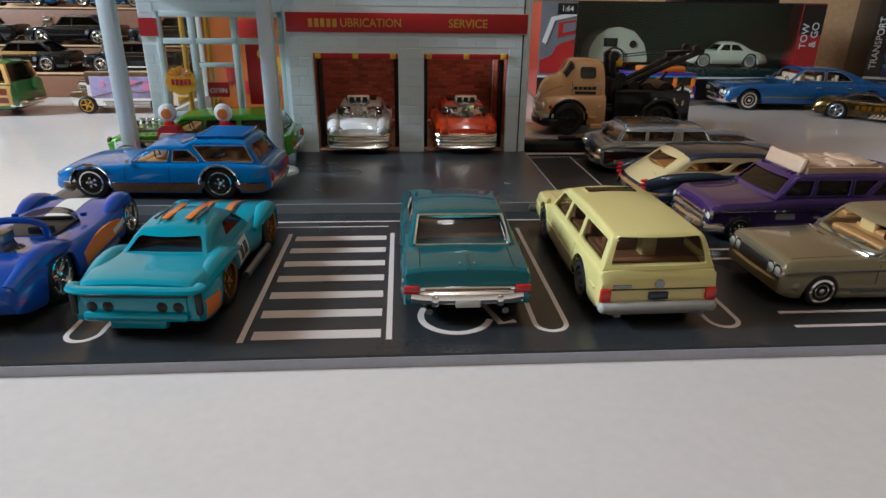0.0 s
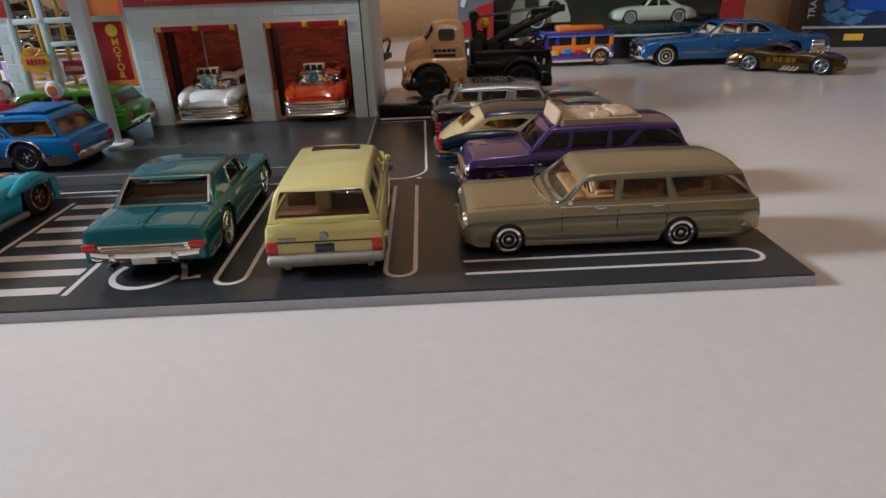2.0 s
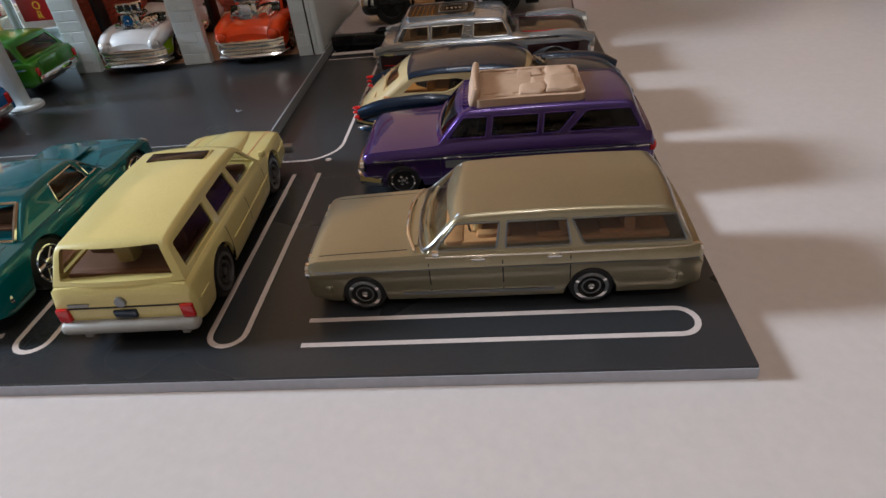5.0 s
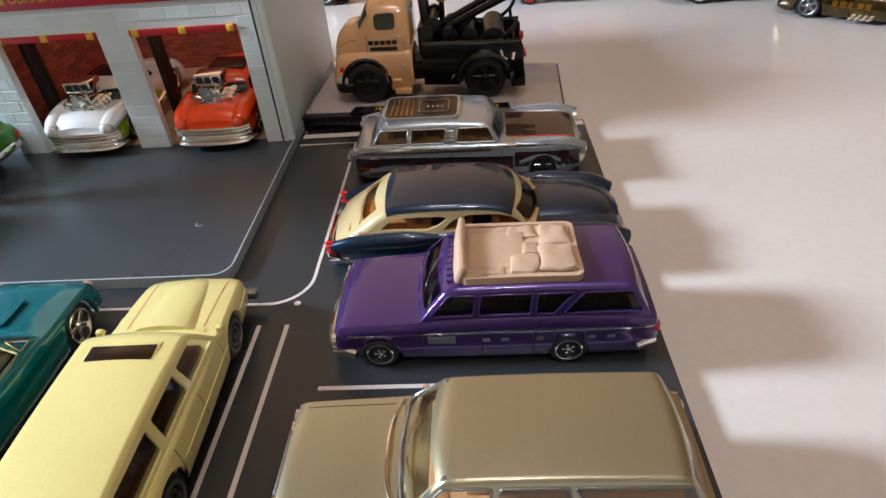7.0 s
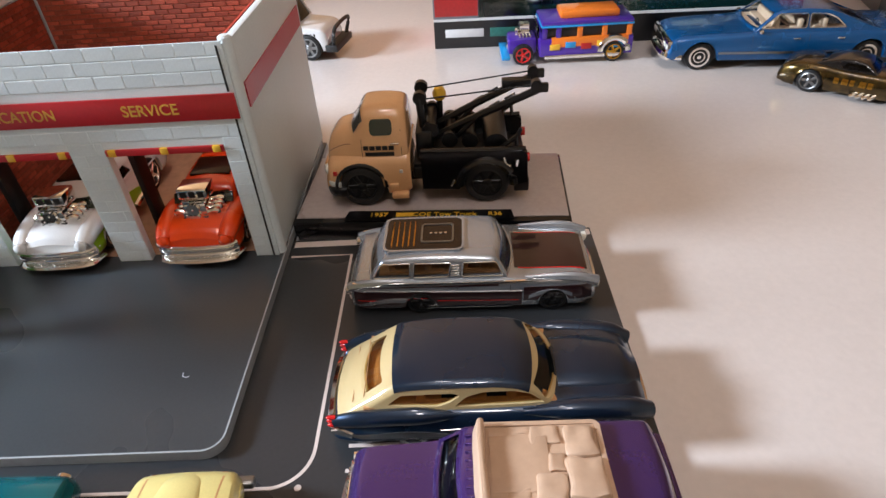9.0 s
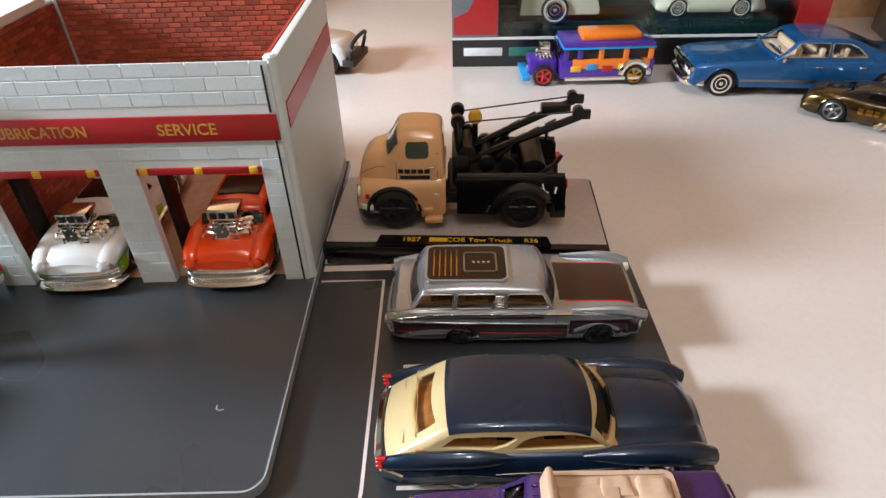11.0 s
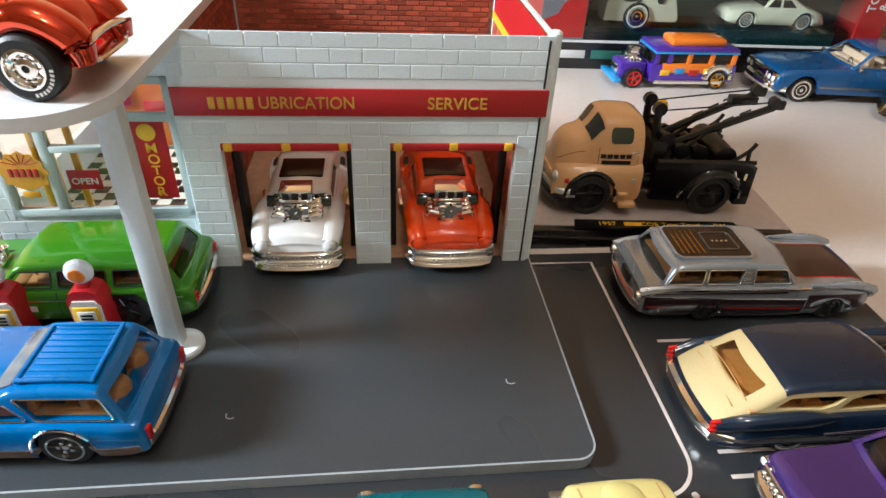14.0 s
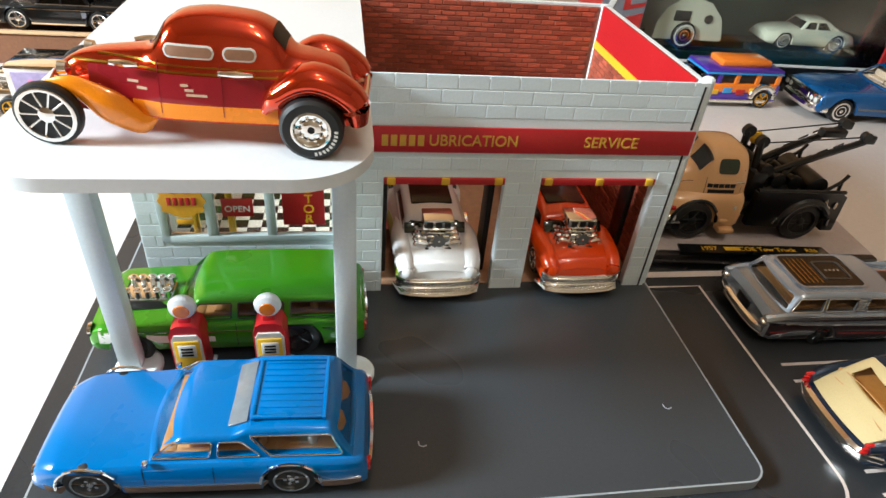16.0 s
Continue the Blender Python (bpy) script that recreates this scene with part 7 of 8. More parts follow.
    part("front_bumper", tube(bmesh.new(), [(8, -15.4, 6.6), (14, -13.5, 6.4), (17.2, 0, 6.4), (14, 13.5, 6.4), (8, 15.4, 6.6)], 1.1, 8, 2.0), "gloss_black", t)
    part("bumper_strip", tube(bmesh.new(), [(10, -15.0, 9.6), (14.4, -13.0, 9.6), (17.0, 0, 9.6), (14.4, 13.0, 9.6), (10, 15.0, 9.6)], 0.6, 8, 1.2), "lamp_white", t)
    part("grille", box(16.2, 0, 13.0, 1.2, 15, 4.2, 0.8), tan, t)
    for s in (-1, 1):
        part("headlight", lathe(bmesh.new(), [(2.1, -1.6), (2.1, 0.4), (1.3, 1.0), (0, 1.2)], "x", 14, (15.0, s * 10.6, 14.0)), "lamp_white", t)
        part("marker_lamp", box(11.8, s * 14.6, 14.0, 1.6, 0.8, 1.8, 0.3), "tail_red", t)
        part("step", box(-11.6, s * 15.6, 5.0, 6.5, 3.4, 2.2, 0.6), tan, t)
        part("step", box(-9.6, s * 15.4, 9.0, 3.6, 2.4, 1.6, 0.5), tan, t)
        part("door_handle", box(-11.2, s * 14.5, 25.4, 3.2, 0.9, 0.6, 0.2), "chrome", t)
        part("hinge", box(-12.6, s * 15.2, 14.6, 1.2, 1.0, 1.4, 0.2), "lamp_white", t)
        part("arch_trim", tube(bmesh.new(), [(2.5 + 9.4 * math.cos(u), s * 15.2, 8.2 + 9.4 * math.sin(u)) for u in [math.pi * i / 12 for i in range(13)]], 0.7, 8), "gloss_black", t)
    k = Matrix.Translation((-25.6, 0, 0)) @ Matrix.Scale(1.22, 4)

    def rig(name, bm, mat, parent=None, label=""):
        bm.transform(k)
        return part(name, bm, mat, parent or t, label)

    rig("frame_rail", box(-6, 0, 6.0, 40, 10, 3.0, 0.4), "gloss_black")
    bed = rig("truck_bed", box(-9.5, 0, 9.6, 34, 20, 4.0, 0.8), "black")
    for s in (-1, 1):
        side = Matrix(((1, 0, 0, 0), (0, 0, 1, 0), (0, 1, 0, 0), (0, 0, 0, 1)))
        arch = [(-14.6 + 7.4 * math.cos(u), 6.4 + 7.4 * math.sin(u)) for u in [math.pi * i / 12 for i in range(13)]]
        rig("bed_side", prism(bmesh.new(), [(4.6, 5.6), (4.6, 17.4), (3.2, 18.0), (-24.5, 17.6), (-26.5, 16.4), (-26.8, 6.8), (-23, 6.0)] + arch[::-1] + [(-6.4, 5.0)], min(s * 10.2, s * 12.6), max(s * 10.2, s * 12.6), side), "gloss_black", bed)
        rig("bed_fender", tube(bmesh.new(), [(-14.6 + 8.0 * math.cos(u), s * 12.8, 6.6 + 8.0 * math.sin(u)) for u in [math.pi * i / 12 for i in range(13)]], 1.3, 8), "gloss_black")
        rig("bed_rail", tube(bmesh.new(), [(4.4, s * 11.6, 18.0), (-26, s * 11.6, 17.6)], 0.7, 8), "gloss_black")
        rig("tail_grab", tube(bmesh.new(), [(-18.5, s * 11, 17.5), (-23, s * 11, 21.0), (-24.6, s * 11, 23.6)], 0.6, 6), "black")
        rig("tail_grab_leg", tube(bmesh.new(), [(-23.6, s * 11, 17.0), (-23.2, s * 11, 21.5)], 0.6, 6), "black")
        rig("mast", tube(bmesh.new(), [(3.0, s * 5, 14), (4.5, s * 4.0, 31)], 1.2, 8), "black")
        rig("boom", tube(bmesh.new(), [(0, s * 4.0, 19), (-12, s * 4.6, 24.8), (-29.5, s * 5.4, 32.6)], 0.8, 6, 1.2), "black")
        for q in range(4):
            rig("boom_slot", box(-8.5 - 4.4 * q, s * (4.6 + 0.28 * q) - 0.85 * 1, 23.6 + 2.35 * q, 3.4, 0.25, 0.7, 0.1, Matrix.Translation((-8.5 - 4.4 * q, 0, 23.6 + 2.35 * q)) @ Matrix.Rotation(radians(28), 4, "Y") @ Matrix.Translation((8.5 + 4.4 * q, 0, -23.6 - 2.35 * q))), "steel")
        rig("boom_brace", tube(bmesh.new(), [(-3, s * 4.2, 15.5), (-12, s * 4.8, 24.5)], 0.7, 6), "black")
        rig("cable", tube(bmesh.new(), [(4, s * 4.0, 30.5), (-28.5, s * 5.4, 34)], 0.25, 5), "black")
        rig("hook_head", box(-30.0, s * 5.4, 33.2, 5.0, 1.6, 2.8, 0.5), "black")
        rig("pulley", lathe(bmesh.new(), [(0, -1), (2.0, -1), (2.0, 1), (0, 1)], "y", 14, (4.2, s * 4, 31.0)), "black")
        rig("pulley", lathe(bmesh.new(), [(0, -1), (1.5, -1), (1.5, 1), (0, 1)], "y", 14, (-29, s * 5.4, 34.2)), "black")
        rig("rear_lamp", lathe(bmesh.new(), [(0, -0.8), (1.4, -0.5), (1.4, 0.8)], "x", 12, (-27.0, s * 8.5, 13.0)), "tail_red")
        rig("tow_hook", tube(bmesh.new(), [(-19.5, s * 12.8, 15.5), (-20.2, s * 13.1, 13.4), (-21.5, s * 12.9, 12.6)], 0.5, 6), "chrome")
        rig("tow_hook", tube(bmesh.new(), [(-23.5, s * 12.8, 14.6), (-23.2, s * 13.1, 12.6)], 0.5, 6), "chrome")
        rig("side_cleat", box(-4.5, s * 12.9, 7.6, 0.7, 0.7, 2.4, 0.2, Matrix.Translation((-4.5, 0, 7.6)) @ Matrix.Rotation(radians(-30), 4, "Y") @ Matrix.Translation((4.5, 0, -7.6))), "chrome")
        rig("rear_step", box(-25.0, s * 9.5, 5.6, 4.5, 6, 4.2, 0.5), "black")
    rig("spreader_plate", box(-24.0, -2.5, 31.8, 8.5, 3.2, 2.6, 0.5), "black")
    for x, z in ((1.5, 22.5), (-4, 19.2), (-10, 18.6)):
        rig("winch_drum", lathe(bmesh.new(), [(0, -8), (2.4, -8), (2.4, -6.5), (1.6, -6.5), (1.6, 6.5), (2.4, 6.5), (2.4, 8), (0, 8)], "y", 14, (x, 0, z)), "black")
    rig("bed_well", box(-8, 0, 12.0, 30, 19, 1.2, 0.3), "rubber", bed)
    rig("winch_box", box(3.5, 0, 18, 5, 18, 9, 0.8), "black")
    rig("rear_roll", lathe(bmesh.new(), [(0, -9), (3.6, -9), (3.6, 9), (0, 9)], "y", 20, (-17.5, 0, 17.6)), "black")
    rig("beacon_post", tube(bmesh.new(), [(-1.0, -6.5, 18), (-1.0, -6.5, 26.4)], 0.9, 8), "black")
    rig("beacon", lathe(bmesh.new(), [(1.6, 0), (2.1, 1.0), (2.1, 2.2), (1.4, 3.5), (0, 3.9)], "z", 18, (-1.0, -6.5, 26.0)), "sign_yellow", None, "amber beacon")


build_tow_truck()


# ---- behind the board ----
def build_impala():
    L = 118.0
    c = Car("blue_sedan", (248.4, 175.2, -3, 174.5), "large metallic blue die-cast sedan with cream interior", P["impala"], L,
            ends(L, 12.5, 12.5, [(-56, 16.6), (-40, 17.6), (-20, 18.0), (18, 18.0), (25, 17.6), (50, 16.4), (57, 14.8)]), taper(L, 18.8, 0.93, 0.96, 9), 5.0, (-34, 43.5), (6.8, 5.0), style="disc", arch=1.15, shoulder=2.4, crown=0.8, bulge=0.7)
    win = [[(-4.2, 19.4), (16.6, 19.4), (8.6, 25.6), (-4.4, 25.6)], [(-22.5, 19.4), (-5.6, 19.4), (-5.6, 25.6), (-13.5, 25.2), (-17.5, 23.6)]]
    top = [(-40.5, 17.8), (-34, 20.0), (-26, 23.0), (-19, 25.6), (-13, 27.0), (-4, 27.5), (5, 27.2), (9.5, 26.2), (16, 21.8), (22.5, 17.8)]
    c.ob.matrix_world = c.ob.matrix_world @ Matrix.Scale(1.1, 4)
    c.greenhouse(17.4, top, 16.8, 13.2, win, [(14.6, 19.2), (11.6, 25.6)], [(13.0, 19.6), (11.0, 25.2)], seats="beige_in", r=2.2, corner=1.0, bow=(1.5, 3.0), seat_span=(-28, 17))
    for o in win:
        c.frame_trim(o, 0.3, "chrome", corner=1.0)
    c.side("flank_trim", -26, 35, 8.4, 9.5, "steel", 0.2, 12)
    part("front_surround", box(L / 2 - 0.9, 0, 11.4, 3.0, 35.0, 6.4, 1.2), "chrome", c.ob)
    for s in (-1, 1):
        part("vent_post", tube(bmesh.new(), [(12.4, s * (c.gh.yside(12, 19.4) + 0.1), 19.2), (9.2, s * (c.gh.yside(9, 25) + 0.1), 25.2)], 0.35, 6), "chrome", c.ob)
    c.seams((20, -6), 7.0, 17)
    c.bar("front_bumper", L / 2 - 0.2, 7.0, 18.2, 2.0, 2.4, "chrome", 1.8, 7)
    c.lamps("headlight", L / 2 - 0.2, (-15.4, -11.4, 11.4, 15.4), 11.6, 1.9, "lamp_white", 1, 1.2, rim="steel")
    part("grille", box(L / 2 + 0.4, 0, 11.4, 1.6, 17, 4.0, 0.5), "chrome", c.ob)
    c.bar("rear_bumper", -L / 2 + 0.4, 7.0, 17.8, 1.6, 2.2, "chrome", 1.6, 8, -1)
    for s in (-1, 1):
        part("mirror", box(17, s * 18.6, 18.8, 2.0, 2.4, 1.6, 0.5), "chrome", c.ob)
        for x in (0, -20):
            part("door_handle", box(x, s * 19.2, 15.4, 3.4, 0.8, 0.7, 0.3), "chrome", c.ob)


def build_gold():
    L = 70.0
    gold_paint = material("gold_and_black_plated", "4c3c18", 0.24, 0.85, coat=0.8, vary=0.9, grain=420, blotch=190, bump=0.12)
    c = Car("gold_racer", (265, 122, -3, -38), "black and gold plated die-cast hot rod with chrome engine", gold_paint, L,
            ends(L, 8.0, 6.0, [(-33, 11.8), (-26, 13.6), (-18, 13.8), (-6, 12.8), (10, 12.6), (26, 11.4), (33, 9.0)]), taper(L, 12.8, 0.86, 0.7, 10), 2.6, (-20, 22), (5.6, 4.0), (5.8, 4.8), style="five", rim="steel", tyre="rubber", arch=1.1, shoulder=2.6, crown=0.8, bulge=0.6)
    win = [[(-8.0, 13.6), (5.0, 13.6), (1.2, 16.4), (-6.4, 16.4)]]
    c.greenhouse(12.4, profile(12.4, 17.4, -24, -10.5, 1.6, 9.0, 0.3), 10.2, 8.0, win, [(8.6, 13.4), (6.8, 16.4)], [(8.0, 13.6), (6.6, 16.0)], "gloss_black", "glass_dark", "dark_in", 1.8, 0.4)
    c.engine(17.5, 11.6, 1.05)
    for k, x in enumerate((-9.5, -6.0, -2.5, 1.5, 5.0)):
        c.side("flank_print", x, x + (2.2, 2.8, 2.0, 2.8, 2.2)[k], 7.2, 10.0, "gold", 0.06, 4)
    for s in (-1, 1):
        for i in range(4):
            part("exhaust_pipe", tube(bmesh.new(), [(10 - 2.6 * i, s * 11.8, 5.0), (8.4 - 2.6 * i, s * 13.8, 3.4), (6.8 - 2.6 * i, s * 14.4, 2.8)], 0.9, 8), "chrome", c.ob)
    c.bar("rear_bumper", -L / 2 + 0.4, 5.4, 10.8, 0.8, 1.2, "gold", 0.8, 4, -1)
    c.lamps("headlight", L / 2 - 1.2, (-6.4, 6.4), 7.0, 1.5, "lamp_white", 1, 0.6, rim="gold")
    return c


def build_jeepney():
    t = thing("jeepney", 131, 194, -3, 180, "purple and orange die-cast jeepney bus with chrome engine", "toy bus")
    part("lower_body", box(-10, 0, 9.5, 54, 26, 11, 1.4), P["jeep"], t)
    part("hood", box(26, 0, 9.5, 17, 17, 9.5, 2.2), P["jeep"], t)
    part("orange_flank", box(-12, 0, 12.5, 44, 26.6, 5.4, 0.4), P["stripe"], t)
    part("window_band", box(-10, 0, 18.5, 46, 23, 7, 0.4), "dark_in", t)
    for x in (-34, -20, -6, 6, 14):
        for s in (-1, 1):
            part("window_post", box(x, s * 12.2, 18.5, 3.0, 1.4, 7.4, 0.3), P["stripe"] if x < 0 else P["jeep"], t)
    part("roof", box(-10, 0, 23.2, 52, 26.6, 2.2, 0.9), P["jeep"], t)
    part("roof_pod", box(-12, 0, 26.2, 34, 17, 4.4, 1.6), P["stripe"], t)
    part("blue_stripe", box(-10, 0, 21.6, 52.4, 26.9, 1.0, 0.2), P["blue_print"], t)
    part("chrome_step", box(-8, 0, 4.4, 44, 28, 2.4, 0.6), "chrome", t)
    part("front_bumper", box(36, 0, 4.6, 5, 26, 2.4, 0.6), P["blue_print"], t)
    part("grille", box(34.6, 0, 9, 0.8, 11, 6, 0.4), "chrome", t)
    part("windscreen", box(17.4, 0, 18.2, 0.8, 22, 6.6, 0.2), "glass_smoke", t)
    for s in (-1, 1):
        for i in range(5):
            part("side_print", box(-28 + 9 * i, s * 13.4, 10 + (i % 2), 6, 0.4, 3.4, 0.2), (P["blue_print"], "sign_yellow", "sign_red")[i % 3], t)
        part("rear_fender", tube(bmesh.new(), [(-26 + 8 * math.cos(u), s * 13, 6.4 + 7.6 * math.sin(u)) for u in [math.pi * i / 10 for i in range(11)]], 2.0, 8), "chrome", t)
        add_wheel(t, 26, s * 11, 6.0, 6.0, 4.0, "five", "tail_red")
        add_wheel(t, -26, s * 12, 6.0, 6.0, 4.4, "five", "gold")
    c = Kit(t)
    c.engine(25, 14.0, 0.9)


build_impala()
build_gold()
build_jeepney()


# ---- packaging behind the cars ----
M["box_black"] = material("black_printed_card", "121315", 0.3, coat=0.4, vary=0.2, blotch=30)
M["box_green"] = material("dark_green_card", "2f665c", 0.45, vary=0.25, blotch=12)
M["box_floor"] = material("dark_green_gloss_card", "16302c", 0.2, coat=0.5, vary=0.2, blotch=20)
M["box_red"] = material("red_printed_card", "a02020", 0.35, coat=0.4, vary=0.2, blotch=30)
M["box_white"] = material("white_printed_card", "cfcfcf", 0.35, coat=0.4, vary=0.06)
M["box_grey"] = material("grey_printed_card", "6c6e76", 0.35, coat=0.4, vary=0.2, blotch=40)
M["sea_print"] = material("pale_blue_print", "3f6f9c", 0.4, coat=0.4, vary=0.5, grain=150, blotch=40)
M["box_blue"] = material("blue_printed_card", "122c5e", 0.35, coat=0.4, vary=0.75, grain=60, blotch=22)
M["film"] = glass("clear_film", "f4f8f6", 0.97, 0.04)


def build_box():
    b = thing("model_box", 165, 236, -3, -2.5, "black window box holding a white caravan and coupe", "toy packaging")
    w, d, h = 222, 46, 74
    part("box_back", box(0, d / 2, h / 2, w, 1, h), "box_green", b)
    part("box_base", box(0, 0, 0.6, w, d, 1.2), "box_black", b)
    part("box_top", box(0, 0, h - 0.6, w, d, 1.2), "box_black", b)
    part("box_side", box(-w / 2 + 0.6, 0, h / 2, 1.2, d, h - 2.4), "box_red", b)
    part("box_side", box(w / 2 - 0.6, 0, h / 2, 1.2, d, h - 2.4), "box_red", b)
    low = part("box_lower_panel", box(0, -d / 2, 9.2, w, 1.0, 16), "box_black", b)
    part("box_white_line", box(0, -d / 2 - 0.1, 17.6, w, 1.2, 1.4), "box_white", b)
    part("logo_bar", box(-92, -d / 2 - 0.6, 9.5, 24, 0.5, 5.0, 0.2), "box_white", low)
    part("logo_bar", box(-66, -d / 2 - 0.6, 9.5, 20, 0.5, 5.4, 0.2), "box_green", low)
    art = part("box_art_panel", box(-w / 2 + 14, -d / 2, 46, 28, 1.0, 55), "box_grey", b, "printed red and grey van picture")
    flat = Matrix(((1, 0, 0, 0), (0, 0, 1, 0), (0, 1, 0, 0), (0, 0, 0, 1)))
    x0, y0 = -w / 2, -d / 2
    part("art_shape", prism(bmesh.new(), [(x0 + 1, 20), (x0 + 27.5, 20), (x0 + 27.5, 46), (x0 + 17, 43), (x0 + 13, 40), (x0 + 10, 34), (x0 + 1, 30)], y0 - 0.8, y0 - 0.5, flat), "box_red", art)
    part("art_shape", prism(bmesh.new(), [(x0 + 14, 47), (x0 + 27.5, 50), (x0 + 27.5, 60), (x0 + 14, 58)], y0 - 0.8, y0 - 0.5, flat), "box_red", art)
    part("art_window", prism(bmesh.new(), [(x0 + 18, 50.5), (x0 + 27.3, 52.5), (x0 + 27.3, 58.5), (x0 + 18, 57)], y0 - 1.1, y0 - 0.7, flat), "box_grey", art)
    part("art_shape", prism(bmesh.new(), [(x0 + 2, 44), (x0 + 8, 62), (x0 + 27.5, 66), (x0 + 27.5, 63), (x0 + 11, 59.5), (x0 + 5, 42)], y0 - 1.0, y0 - 0.6, flat), "box_white", art)
    part("art_shape", box(-w / 2 + 20, -d / 2 - 0.9, 68, 15, 0.3, 8, 0.1), "box_black", art)
    text_mesh("lettering", "1:64", 4.0, 0.08, "box_white", art, pose(-w / 2 + 20, -d / 2 - 1.2, 68, 90))
    strip = part("box_name_strip", box(w / 2 - 9, -d / 2, 46, 18, 1.0, 55), "box_red", b)
    part("strip_shade", box(w / 2 - 9, -d / 2 - 0.5, 62, 18, 0.3, 22), "box_black", strip)
    for word, dx, dz in (("TOW", 13.0, 50.0), ("& GO", 5.4, 51.0)):
        text_mesh("lettering", word, 5.6, 0.1, "box_white", strip, Matrix.Translation((w / 2 - dx, -d / 2 - 0.75, dz)) @ Matrix.Rotation(radians(90), 4, "X") @ Matrix.Rotation(radians(90), 4, "Z"))
    pane = part("window_film", box(5, -d / 2 + 0.2, 45.5, w - 46, 0.3, 56), "film", b)
    pane.visible_shadow = False
    part("inner_shelf", box(4, 4, 18.8, w - 54, 34, 11.0), "box_floor", b)
    # caravan
    t = thing("caravan", 119, 238, 20.4, 178, "small white die-cast teardrop caravan in a box", "toy caravan")
    t.matrix_world = t.matrix_world @ Matrix.Scale(1.3, 4)
    out = [(18, 4), (17.5, 12), (14, 19), (7, 23.5), (0, 24.5), (-9, 22), (-16, 15), (-19, 6), (-18.5, 4)]
    m = Matrix(((1, 0, 0, 0), (0, 0, 1, 0), (0, 1, 0, 0), (0, 0, 0, 1)))
    part("shell", prism(bmesh.new(), out, -11, 11, m), P["pale"], t)
    for s in (-1, 1):
        part("window", box(5, s * 11.1, 15.5, 8.5, 0.5, 5, 0.3), "dark_in", t)
        part("porthole", lathe(bmesh.new(), [(0, -0.3), (2.2, -0.3), (2.2, 0.3), (0, 0.3)], "y", 14, (-9, s * 11.1, 14.5)), "dark_in", t)
        add_wheel(t, 2, s * 10.6, 6.4, 6.4, 3.6, "white", "chrome")
    part("tow_bar", tube(bmesh.new(), [(18, 0, 5), (27, 0, 5)], 0.8, 6), "black", t)
    L = 66
    c = Car("ivory_coupe", (213, 238, 21.4, 176), "ivory die-cast coupe displayed in a window box", P["pale"], L,
            ends(L, 6.5, 7.0, [(-31, 9.6), (-20, 12.4), (-6, 12.8), (10, 12.6), (20, 12.0), (30, 9.8)]), taper(L, 13.2, 0.85, 0.85, 8), 3.0, (-18, 20), (5.4, 3.8), style="white", arch=1.1, shoulder=3.0, crown=1.2, bulge=0.8)
    c.greenhouse(11.8, [(-24, 11.9), (-17, 15.4), (-10, 18.6), (-5, 19.6), (0, 19.6), (4, 18.8), (7, 16.4), (11, 12.0)], 11.4, 8.8, [[(-1.6, 13.4), (7.0, 13.4), (3.6, 17.8), (-1.8, 17.8)], [(-12.5, 13.4), (-2.8, 13.4), (-2.8, 17.8), (-8.0, 17.8)]], [(9.4, 13.2), (7.4, 17.8)], [(8.0, 14.0), (6.6, 17.6)], pane="glass_dark", seats="dark_in", r=2.2, crown=0.8, bow=(2.0, 2.0), seat_span=(-12, 8))


build_box()


def build_side_box():
    b = thing("transporter_box", 402, 240, -3, -14, "black and blue printed model packaging standing on the table", "toy packaging")
    w, d, h = 120, 40, 78
    part("box_body", box(0, 0, h / 2, w, d, h, 0.6), "box_black", b)
    pic = part("box_art_panel", box(6, -d / 2 - 0.2, 46, w - 14, 0.8, 60), "box_blue", b)
    part("art_shape", prism(bmesh.new(), [(-30, 30), (10, 26), (40, 30), (46, 42), (30, 52), (-6, 62), (-28, 48)], -d / 2 - 1.2, -d / 2 - 0.6, Matrix(((1, 0, 0, 0), (0, 0, 1, 0), (0, 1, 0, 0), (0, 0, 0, 1)))), P["blue"], pic)
    for cx, cz, rx, rz in ((-34, 25, 12, 5), (-24, 22, 9, 4), (-40, 33, 7, 6), (-16, 30, 9, 4)):
        part("art_shape", prism(bmesh.new(), [(cx + rx * math.cos(u) * (1 + 0.18 * math.sin(5 * u)), cz + rz * math.sin(u) * (1 + 0.2 * math.cos(4 * u))) for u in [2 * math.pi * i / 24 for i in range(24)]], -d / 2 - 0.9, -d / 2 - 0.55, Matrix(((1, 0, 0, 0), (0, 0, 1, 0), (0, 1, 0, 0), (0, 0, 0, 1)))), "sea_print", pic)
    part("art_shape", box(-12, -d / 2 - 1.3, 56, 16, 0.3, 7, 0.1), "box_grey", pic)
    part("art_shape", lathe(bmesh.new(), [(0, -0.2), (9, -0.2), (9, 0.2), (0, 0.2)], "y", 20, (20, -d / 2 - 1.3, 28)), "box_black", pic)
    text_mesh("lettering", "TRANSPORT", 5.4, 0.1, "box_white", b, Matrix.Translation((-w / 2 + 5.5, -d / 2 - 0.4, 44)) @ Matrix.Rotation(radians(90), 4, "X") @ Matrix.Rotation(radians(90), 4, "Z"))
    part("box_white_line", box(0, -d / 2 - 0.3, 16, w, 0.6, 2), "box_white", b)
    part("logo_bar", box(-20, -d / 2 - 0.3, 8, 14, 0.6, 5), "sign_yellow", b)
    part("logo_bar", box(18, -d / 2 - 0.3, 8, 26, 0.6, 5.5), "box_white", b)


